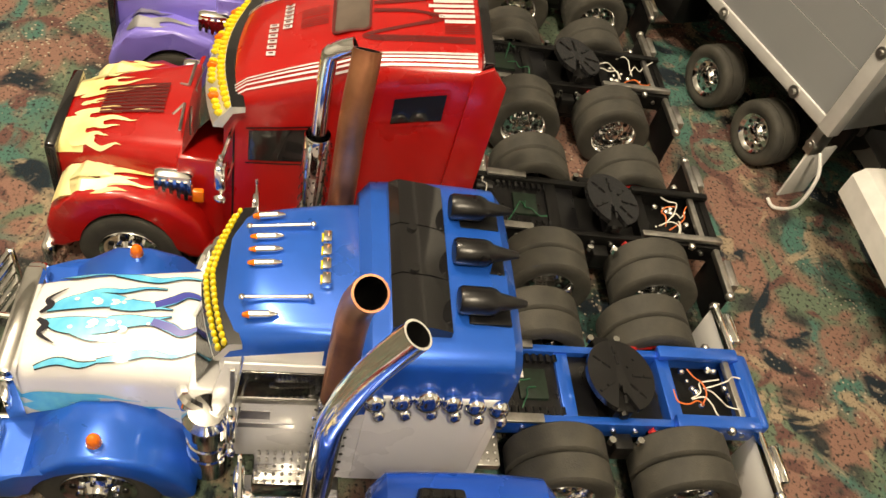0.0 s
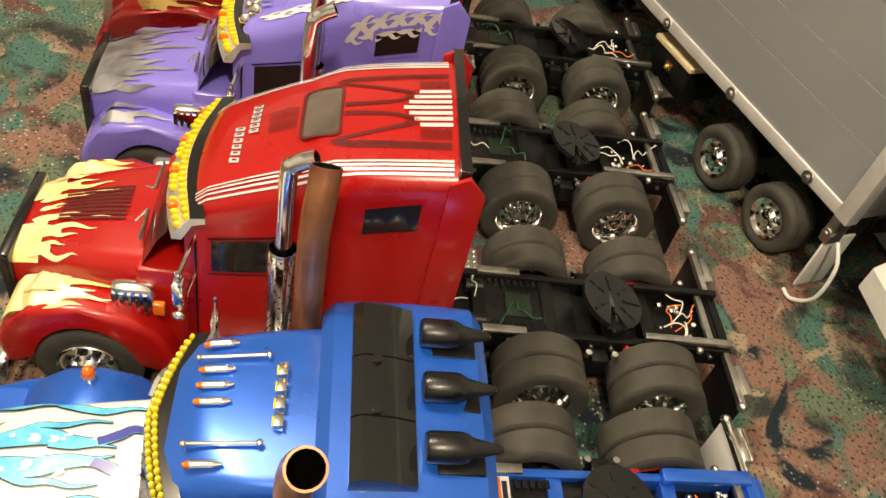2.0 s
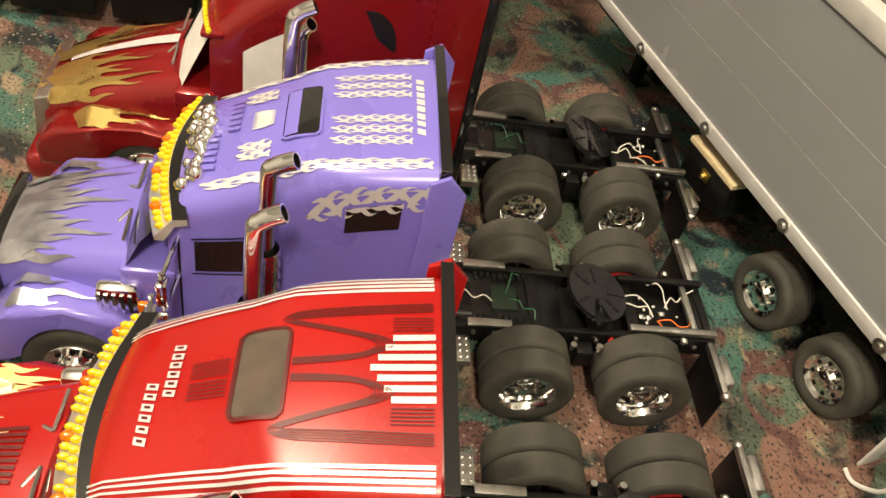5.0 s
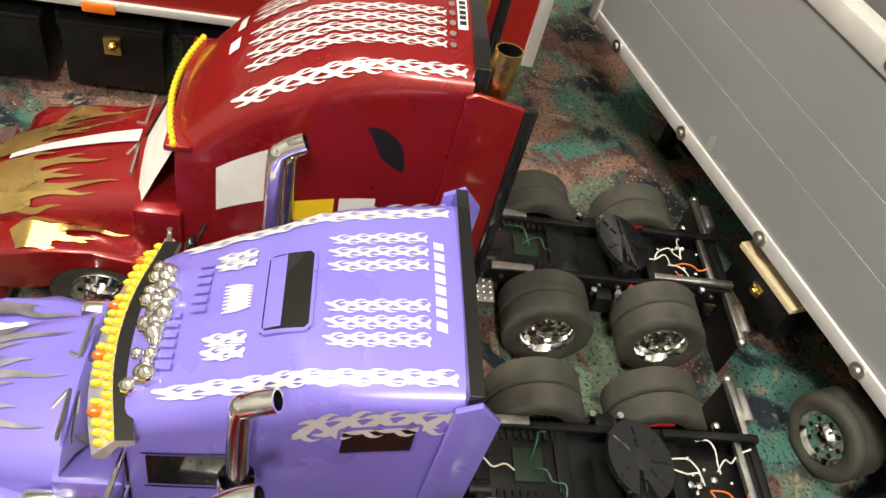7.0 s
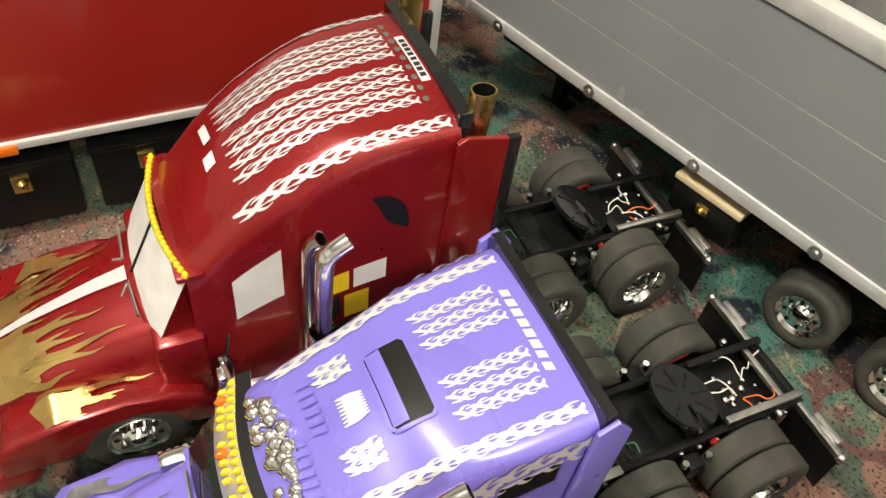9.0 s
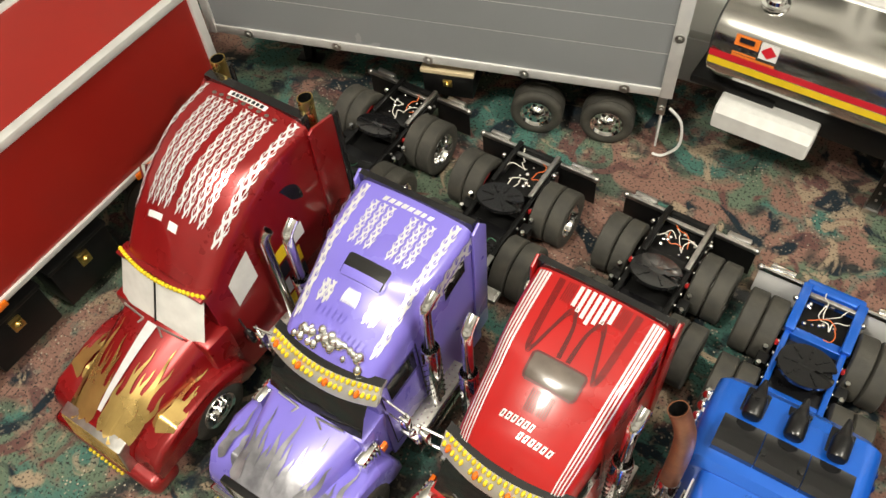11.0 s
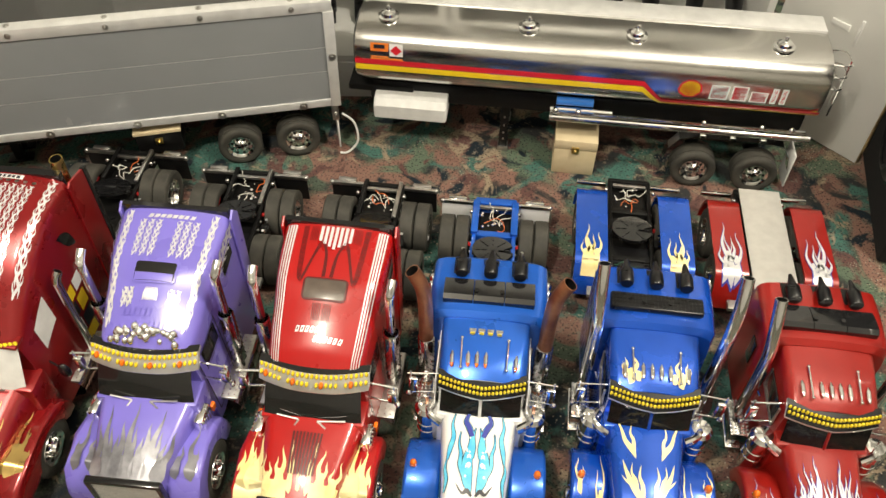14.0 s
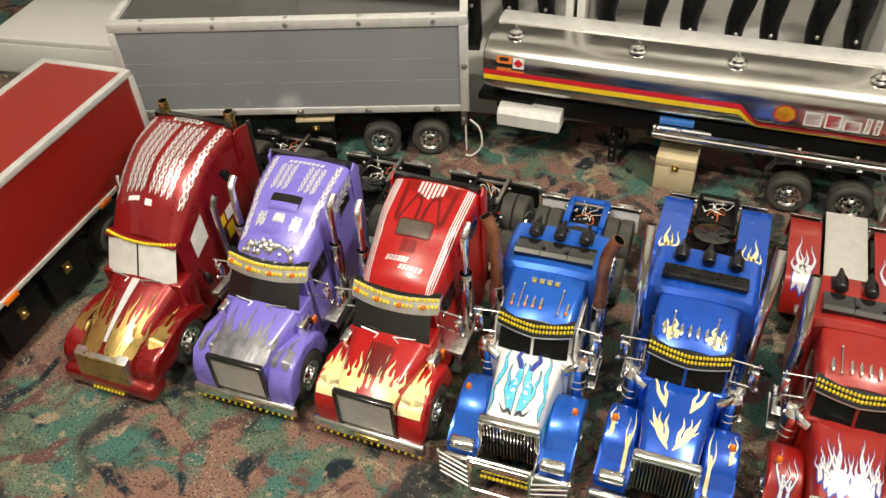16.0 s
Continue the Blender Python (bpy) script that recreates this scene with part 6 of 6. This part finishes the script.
def tank_trailer():
    # local x from the nose end (0) to the tail (L); near side at y = 0
    L, W, zc = 0.805, 0.190, 0.199
    t = thing("tank_trailer", pose(0.118, 0.349, 0, 0, 0, -6.8), "polished steel model tank trailer with red and yellow stripes", "model trailer", "model trailers")

    def ring(f, x):
        # a flattened oval, f from 0 to 1 starting at the near lower edge and going up and over
        a = math.pi * (1.28 - 2 * f)
        c, s = math.cos(a), math.sin(a)
        e = 0.62
        return Vector((x, W / 2 + W / 2 * math.copysign(abs(c) ** e, c), zc + 0.062 * math.copysign(abs(s) ** e, s)))

    bm = bmesh.new()
    n = 120
    xs = [0.0, 0.004, 0.02, 0.2, 0.4, 0.6, L - 0.02, L - 0.004, L]
    rings = []
    for x in xs:
        k = 0.90 if x in (0.0, L) else (0.97 if x in (0.004, L - 0.004) else 1.0)
        row = []
        for j in range(n):
            p = ring(j / n, x)
            row.append(bm.verts.new((p.x, W / 2 + (p.y - W / 2) * k, zc + (p.z - zc) * k)))
        rings.append(row)
    for a, b in zip(rings, rings[1:]):
        for j in range(n):
            bm.faces.new((a[j], a[(j + 1) % n], b[(j + 1) % n], b[j]))
    bm.faces.new(rings[0])
    bm.faces.new(rings[-1][::-1])
    tank = part("tank_body", bm, TANK, t)

    def near(z, x, off=0.0008):
        s = (z - zc) / 0.062
        s = max(-0.999, min(0.999, s))
        sa = math.copysign(abs(s) ** (1 / 0.62), s)
        c = -math.sqrt(max(0, 1 - sa * sa))
        return Vector((x, W / 2 + W / 2 * math.copysign(abs(c) ** 0.62, c) - off, z))

    zl = zc - 0.0165
    for name, mat, d0, d1 in (("red_stripe", material("red_decal", (0.62, 0.015, 0.03), 0.3, coat=0.3), 0.0125, 0.0235), ("yellow_stripe", YELLOW, 0.0, 0.0115)):
        bm = bmesh.new()
        xa, xb = 0.500, 0.535
        drop = 0.030
        pts = [(0.004, 0), (0.1, 0), (0.25, 0), (0.4, 0), (xa, 0), (xa + 0.5 * (xb - xa), drop / 2), (xb, drop), (0.65, drop), (0.75, drop), (L - 0.004, drop)]
        prev = None
        for x, d in pts:
            k = 1 - 0.3 * d / drop
            lo, hi = zl - d + d0 * k, zl - d + d1 * k
            cur = (bm.verts.new(near(lo, x, 0.0022)), bm.verts.new(near((lo + hi) / 2, x, 0.0022)), bm.verts.new(near(hi, x, 0.0022)))
            if prev:
                bm.faces.new((prev[0], cur[0], cur[1], prev[1]))
                bm.faces.new((prev[1], cur[1], cur[2], prev[2]))
            prev = cur
        part(name, bm, mat, tank, "long side stripe")
    # emblem and lettering as plain shapes
    bm = bmesh.new()
    cx, cz = 0.578, zc - 0.002
    for mi, r, off in ((1, 0.0205, 0.0022), (0, 0.0175, 0.0028)):
        fan = [(0.32 * r, -0.80 * r), (-0.32 * r, -0.80 * r), (-0.62 * r, -0.62 * r)]
        for k in range(13):
            a = radians(205 - 230 * k / 12)
            rr = r * (1.0 if k % 2 else 0.95)
            fan.append((rr * math.cos(a), rr * math.sin(a)))
        fan.append((0.62 * r, -0.62 * r))
        c = bm.verts.new(near(cz, cx, off))
        vs = [bm.verts.new(near(cz + z, cx + x, off)) for x, z in fan]
        for i in range(len(vs)):
            bm.faces.new((c, vs[i], vs[(i + 1) % len(vs)])).material_index = mi
    for k in range(5):
        a = radians(150 - 30 * k)
        p, q = (cx, cz - 0.013), (cx + 0.015 * math.cos(a), cz - 0.002 + 0.016 * math.sin(a))
        d = Vector((q[0] - p[0], q[1] - p[1])).normalized() * 0.0006
        bm.faces.new([bm.verts.new(near(zz, xx, 0.0034)) for xx, zz in ((p[0] - d.y, p[1] + d.x), (q[0] - d.y, q[1] + d.x), (q[0] + d.y, q[1] - d.x), (p[0] + d.y, p[1] - d.x))]).material_index = 1
    part("emblem", bm, [YELLOW, bpy.data.materials["red_decal"]], tank, "yellow fan emblem with red edge")
    bm = bmesh.new()
    x = 0.612
    for w, h in ((0.030, 0.030), (0.026, 0.031), (0.028, 0.022), (0.010, 0.032), (0.010, 0.032)):
        for mi, g, off in ((0, 0.0, 0.0022), (1, -0.0022, 0.0030)):
            lo, hi = cz - 0.017 - g, cz - 0.017 + h + g
            zs = [lo + (hi - lo) * i / 3 for i in range(4)]
            for za, zb in zip(zs, zs[1:]):
                bm.faces.new([bm.verts.new(near(zz, xx, off)) for xx, zz in ((x - g, za), (x + w + g, za), (x + w + g, zb), (x - g, zb))]).material_index = mi
        x += w + 0.0055
    pieces("lettering_block", bm, [WHITE, bpy.data.materials["red_decal"]], tank, "red and white lettering block")
    # hazard plate
    bm = bmesh.new()
    hx, hz = 0.032, zc + 0.012
    bm.faces.new([bm.verts.new(near(zz, xx, 0.0046)) for xx, zz in ((hx, hz), (hx + 0.031, hz), (hx + 0.031, hz + 0.028), (hx, hz + 0.028))]).material_index = 0
    bm.faces.new([bm.verts.new(near(zz, xx, 0.0046)) for xx, zz in ((hx + 0.033, hz + 0.004), (hx + 0.056, hz + 0.004), (hx + 0.056, hz + 0.028), (hx + 0.033, hz + 0.028))]).material_index = 1
    bm.faces.new([bm.verts.new(near(zz, xx, 0.0046)) for xx, zz in ((hx, hz - 0.006), (hx + 0.056, hz - 0.006), (hx + 0.056, hz - 0.001), (hx, hz - 0.001))]).material_index = 0
    dc = (hx + 0.0445, hz + 0.016)
    bm.faces.new([bm.verts.new(near(zz, xx, 0.0054)) for xx, zz in ((dc[0] - 0.010, dc[1]), (dc[0], dc[1] - 0.010), (dc[0] + 0.010, dc[1]), (dc[0], dc[1] + 0.010))]).material_index = 2
    bm.faces.new([bm.verts.new(near(zz, xx, 0.0054)) for xx, zz in ((hx + 0.006, hz + 0.019), (hx + 0.025, hz + 0.019), (hx + 0.025, hz + 0.026), (hx + 0.006, hz + 0.026))]).material_index = 3
    sign = part("hazard_plate", bm, [ORANGE, WHITE, bpy.data.materials["red_decal"], INK], tank, "orange hazard plate with red diamond")
    fc = bpy.data.curves.new("plate_number", "FONT")
    fc.body, fc.size, fc.align_x = "1270", 0.0115, "CENTER"
    tmp = bpy.data.objects.new("tmp", fc)
    me = tmp.to_mesh().copy()
    bpy.data.objects.remove(tmp)
    for v in me.vertices:
        v.co = near(hz + 0.005 + v.co.y, hx + 0.0155 + v.co.x, 0.0060)
    me.materials.append(INK)
    reuse("plate_number", me, sign, "black figures on the orange plate")
    # top strip, hatches
    # Pale strip modelled in place of the bright reflection along the tank top.
    bm = bmesh.new()
    box(bm, 0.004, L - 0.004, 0.104, 0.150, zc + 0.054, zc + 0.066, 0.001)
    part("walkway", bm, ALU, tank, "pale flat strip imitating the bright reflection on top")
    for x in (0.056, 0.298, 0.480, 0.722):
        bm = bmesh.new()
        m2 = Matrix.Translation((x, 0.055, 0)) @ pose(0, 0, 0, 0, -90, 0)
        z = zc + 0.060
        lathe(bm, [(z, 0.018), (z + 0.004, 0.018), (z + 0.005, 0.013), (z + 0.010, 0.012), (z + 0.013, 0.008), (z + 0.014, 0.003), (z + 0.022, 0.003), (z + 0.024, 0.0)], 24, m=m2)
        part("hatch", bm, CHROME, tank, "chrome filler hatch with knob")
    bm = bmesh.new()
    for z in (0.20, 0.225, 0.25):
        pipe(bm, [(L - 0.01, 0.03, z), (L + 0.025, 0.03, z), (L + 0.025, 0.07, z), (L - 0.01, 0.07, z)], 0.0015, 6)
    rod(bm, (L + 0.022, 0.03, 0.14), (L + 0.022, 0.03, 0.26), 0.0016, 6)
    part("ladder", bm, CHROME, t, "chrome tail ladder")
    bm = bmesh.new()
    box(bm, 0.02, L - 0.01, 0.035, 0.050, 0.096, 0.132, 0.001)
    box(bm, 0.02, L - 0.01, W - 0.050, W - 0.035, 0.096, 0.132, 0.001)
    box(bm, -0.02, 0.10, 0.03, W - 0.03, 0.112, 0.124, 0.002)
    part("under_frame", bm, SATIN, t)
    bm = bmesh.new()
    box(bm, 0.355, L - 0.01, 0.004, 0.010, 0.116, 0.121, 0.001)
    for x in (0.36, 0.40, 0.62, 0.72, 0.77):
        ball(bm, (x, 0.007, 0.121), 0.006)
    rod(bm, (0.350, 0.004, 0.108), (L, 0.004, 0.108), 0.0055, 12)
    rod(bm, (0.350, 0.016, 0.116), (0.46, 0.016, 0.116), 0.008, 12)
    part("side_guard_pipe", bm, CHROME, t, "chrome side pipes")
    bm = bmesh.new()
    rod(bm, (0.36, 0.02, 0.133), (0.425, 0.02, 0.133), 0.0075, 12)
    part("hose", bm, BLUETUBE, t, "blue hose end")
    bm = bmesh.new()
    slab(bm, [(0.000, 0.082), (0.000, 0.104), (0.010, 0.114), (0.05, 0.118), (0.05, 0.082)], 0.03, 0.165, 0.004)
    part("equipment_box", bm, PALE, t, "pale grey tray box")
    for y in (0.05, W - 0.05):
        bm = bmesh.new()
        box(bm, 0.262, 0.278, y - 0.007, y + 0.007, 0.010, 0.125, 0.001)
        box(bm, 0.260, 0.280, y - 0.010, y + 0.010, 0.0, 0.010, 0.001, mi=1)
        for k in range(4):
            rod(bm, (0.27, y - 0.009, 0.03 + 0.015 * k), (0.27, y + 0.009, 0.03 + 0.015 * k), 0.002, 6, mi=1)
        part("landing_leg", bm, [SATIN, STEEL], t, "black landing leg with bolts")
    for x in (0.622, 0.732):
        bm = bmesh.new()
        rod(bm, (x, 0.02, 0.0405), (x, W - 0.02, 0.0405), 0.006, 10)
        box(bm, x - 0.012, x + 0.012, 0.055, W - 0.055, 0.040, 0.100, 0.002)
        part("axle", bm, SATIN, t)
        for s, y in ((-1, 0.006), (1, W - 0.030)):
            w = reuse("wheel_rim", RIM_WIDE, t, "chrome wheel rim", pose(x, y, 0.0405, 0, 0, -90 if s < 0 else 90))
            reuse("tyre", TYRE_WIDE, w)
    for s, y in ((-1, -0.014), (1, W - 0.048)):
        bm = bmesh.new()
        pts = [(0.565, 0.050), (0.570, 0.070), (0.585, 0.088), (0.610, 0.0925), (0.744, 0.0925), (0.769, 0.088), (0.784, 0.070), (0.789, 0.050)]
        for (xa, za), (xb, zb) in zip(pts, pts[1:]):
            for d in (0.0, 0.002):
                bm.faces.new([bm.verts.new(p) for p in ((xa, y, za + d), (xb, y, zb + d), (xb, y + 0.034, zb + d), (xa, y + 0.034, za + d))])
            bm.faces.new([bm.verts.new(p) for p in ((xa, y, za), (xb, y, zb), (xb, y, zb + 0.002), (xa, y, za + 0.002))])
        for x in (0.625, 0.677, 0.73):
            box(bm, x - 0.005, x + 0.005, y - 0.001, y + 0.03, 0.092, 0.100, 0.001)
        part("tandem_wing", bm, CHROME, t, "chrome wing over both axles")
    bm = bmesh.new()
    box(bm, L - 0.012, L - 0.009, 0.0, 0.045, 0.010, 0.085, 0.0005)
    part("mudflap", bm, PALE, t, "pale tail mudflap")
    reshape(t, ((0, 1), (0, 1)), ((0, 0.05, 0.095, 0.137, 0.261, 0.29), (0, 0.05, 0.108, 0.154, 0.272, 0.30)), (), ("axle", "mudflap"))
    return t


tank_trailer()


def wooden_box():
    t = thing("wooden_box", pose(0.481, 0.300, 0, 0, 0, -8.0), "small pale wooden box with brass latch", "box")
    bm = bmesh.new()
    box(bm, 0, 0.078, 0, 0.055, 0, 0.058, 0.0015)
    b = part("base", bm, WOOD, t)
    bm = bmesh.new()
    box(bm, -0.0005, 0.0785, -0.0005, 0.0555, 0.059, 0.080, 0.002)
    part("lid", bm, WOOD, t)
    bm = bmesh.new()
    box(bm, 0.032, 0.046, -0.003, 0.0, 0.052, 0.066, 0.001)
    ball(bm, (0.039, -0.003, 0.058), 0.004)
    part("latch", bm, BRASS, b, "small brass latch")


wooden_box()

# ---- cabinets behind ----
t = thing("white_cabinet", pose(0, 0, 0), "white open cabinet with low plinth behind the trailers", "cabinet")
for name, dims in (("plinth", (-1.25, 0.90, 0.520, 0.536, 0, 0.085)), ("bottom_shelf", (-1.25, 0.90, 0.522, 0.90, 0.0853, 0.100)),
                   ("back_panel", (-1.25, 0.90, 0.885, 0.900, 0.1003, 1.2)), ("end_panel", (0.885, 0.900, 0.524, 0.885, 0.1003, 1.2)),
                   ("divider", (0.262, 0.278, 0.524, 0.885, 0.1003, 1.2)), ("divider", (0.286, 0.302, 0.524, 0.885, 0.1003, 1.2)),
                   ("divider", (-0.52, -0.504, 0.56, 0.885, 0.1003, 1.2)), ("middle_shelf", (-0.504, 0.262, 0.60, 0.885, 0.42, 0.436)),
                   ("middle_shelf", (0.302, 0.885, 0.60, 0.885, 0.46, 0.476)), ("middle_shelf", (-1.25, -0.52, 0.56, 0.885, 0.42, 0.436)), ("top_panel", (-1.25, 0.90, 0.524, 0.90, 1.2, 1.216))):
    bm = bmesh.new()
    box(bm, *dims, 0.001)
    part(name, bm, WHITEWALL, t)

a = Vector((0.902, 0.512, 0))
d = Vector((0.166, -0.190, 0)).normalized()
t = thing("cabinet_door", Matrix.Translation(a) @ pose(0, 0, 0, 0, 0, math.degrees(math.atan2(d.y, d.x))), "open white cabinet door with chipped raw edge", "door")
bm = bmesh.new()
box(bm, 0.004, 0.248, 0.002, 0.018, 0.004, 1.2, 0.001)
panel = part("door_panel", bm, WHITEWALL, t)
rnd = random.Random(8)
bm = bmesh.new()
rows = []
for k in range(90):
    z = 0.004 + 1.196 * k / 89
    w = rnd.uniform(0.0008, 0.004)
    rows.append([bm.verts.new(p) for p in ((0.248, 0.002, z), (0.248 + w, 0.004, z), (0.248 + w * rnd.uniform(0.5, 1), 0.016, z), (0.248, 0.018, z))])
for p, q in zip(rows, rows[1:]):
    for i in range(3):
        bm.faces.new((p[i], p[i + 1], q[i + 1], q[i]))
part("raw_edge", bm, CHIP, panel, "crumbling chipboard edge", smooth=False)
for k in range(3):
    bm = bmesh.new()
    z = 0.10 + 0.14 * k
    box(bm, 0.10, 0.135, -0.001, 0.002, z, z + 0.012, 0.0005)
    box(bm, 0.15, 0.156, -0.001, 0.002, z - 0.02, z + 0.03, 0.0005)
    part("hinge_plate", bm, PALE, panel, "pale fitting marks")


def upright_part(x, y, lean, h):
    t = thing("model_leg", pose(x, y, 0.100, 0, lean, 6), "upright black plastic model part with wide foot", "model part", "black parts in the cabinet")
    bm = bmesh.new()
    slab(bm, [(-0.03, 0.0), (-0.03, 0.012), (-0.01, 0.022), (0.03, 0.024), (0.03, 0.0)], -0.030, 0.020, 0.004)
    part("foot", bm, BLACK, t)
    bm = bmesh.new()
    pipe(bm, [(0.004, 0, 0.015), (0.006, 0, 0.06), (0.000, 0, 0.12), (0.006, 0, 0.19), (0.0, 0, h)], 0.018, 14, radii=[0.019, 0.016, 0.020, 0.025, 0.022])
    part("upright", bm, BLACK, t)
    bm = bmesh.new()
    rod(bm, (-0.026, -0.01, h - 0.05), (0.028, -0.01, h - 0.05), 0.007, 12)
    ball(bm, (0.03, -0.01, h - 0.05), 0.009)
    ball(bm, (0.0, -0.024, 0.11), 0.005)
    pieces("joint_pin", bm, STEEL, t, "steel joint pin")


for k in range(7):
    upright_part(0.352 + 0.083 * k, 0.60 + 0.004 * (k % 3), (-4, 3, 0, 5, -2, 2, -3)[k], 0.27)
for k, (x, h) in enumerate(((-0.06, 0.24), (0.03, 0.28), (0.12, 0.25), (0.205, 0.27))):
    upright_part(x, 0.66, 2 - k, h)

OFFROAD = tyre_mesh(0.05, 0.055, (-0.014, -0.005, 0.005, 0.014))
REDRIM = material("red_anodised_wheel", (0.55, 0.06, 0.03), 0.3, 0.5, grain=0.3)


def spare_wheel(x, y, z, turn):
    t = thing("off_road_wheel", pose(x, y, z, 0, 0, turn), "knobbly black model wheel with red hub", "wheel", "spare wheels")
    tyre = reuse("tyre", OFFROAD, t)
    bm = bmesh.new()
    for k in range(30):
        a = 2 * math.pi * k / 30
        for j, dx in enumerate((-0.018, 0.0, 0.018)):
            b = a + 0.1 * (j % 2)
            box(bm, dx - 0.006, dx + 0.006, -0.003, 0.003, 0.053, 0.060, m=pose(0, 0, 0, math.degrees(b), 0, 0))
    tagged(part("tread_blocks", bm, RUBBER, tyre), kind="stuff")
    bm = bmesh.new()
    lathe(bm, [(0.012, 0.033), (0.024, 0.033), (0.022, 0.028), (0.010, 0.024), (0.010, 0.010), (0.018, 0.008), (0.018, 0)], 30)
    for k in range(6):
        a = 2 * math.pi * k / 6
        rod(bm, (0.014, 0.008 * math.cos(a), 0.008 * math.sin(a)), (0.018, 0.028 * math.cos(a), 0.028 * math.sin(a)), 0.003, 8)
    part("hub", bm, REDRIM, t, "red spoked hub")


spare_wheel(-0.80, 0.60, 0.1605, -70)
spare_wheel(-0.20, 0.62, 0.1605, -60)
spare_wheel(-0.36, 0.66, 0.1605, -110)

# ---- loudspeaker cabinet ----
ang = math.degrees(math.atan2(0.310 - 0.039, 1.078 - 1.010))
t = thing("speaker_cabinet", pose(1.020, 0.078, 0, 0, 0, ang - 90), "large black carpeted loudspeaker cabinet on the floor", "loudspeaker")
bm = bmesh.new()
box(bm, 0.0, 0.40, 0.0, 0.285, 0.004, 0.55, 0.006)
body = part("enclosure", bm, CLOTH, t)
for z in (0.16, 0.38):
    bm = bmesh.new()
    m2 = Matrix.Translation((0, 0.15, z)) @ pose(0, 0, 0, 0, 0, 180)
    lathe(bm, [(0.0005, 0.085), (0.006, 0.085), (0.009, 0.080), (0.007, 0.074), (-0.0, 0.068), (0.004, 0.060), (0.0005, 0.050)], 40, m=m2)
    lathe(bm, [(0.0008, 0.050), (0.006, 0.030), (0.012, 0.018), (0.014, 0.0)], 40, m=m2)
    part("driver", bm, GLOSSY, body, "glossy black round driver")
for y in (0.02, 0.26):
    bm = bmesh.new()
    rod(bm, (0.03, y, 0), (0.03, y, 0.006), 0.012, 12)
    part("foot", bm, RUBBER, body)
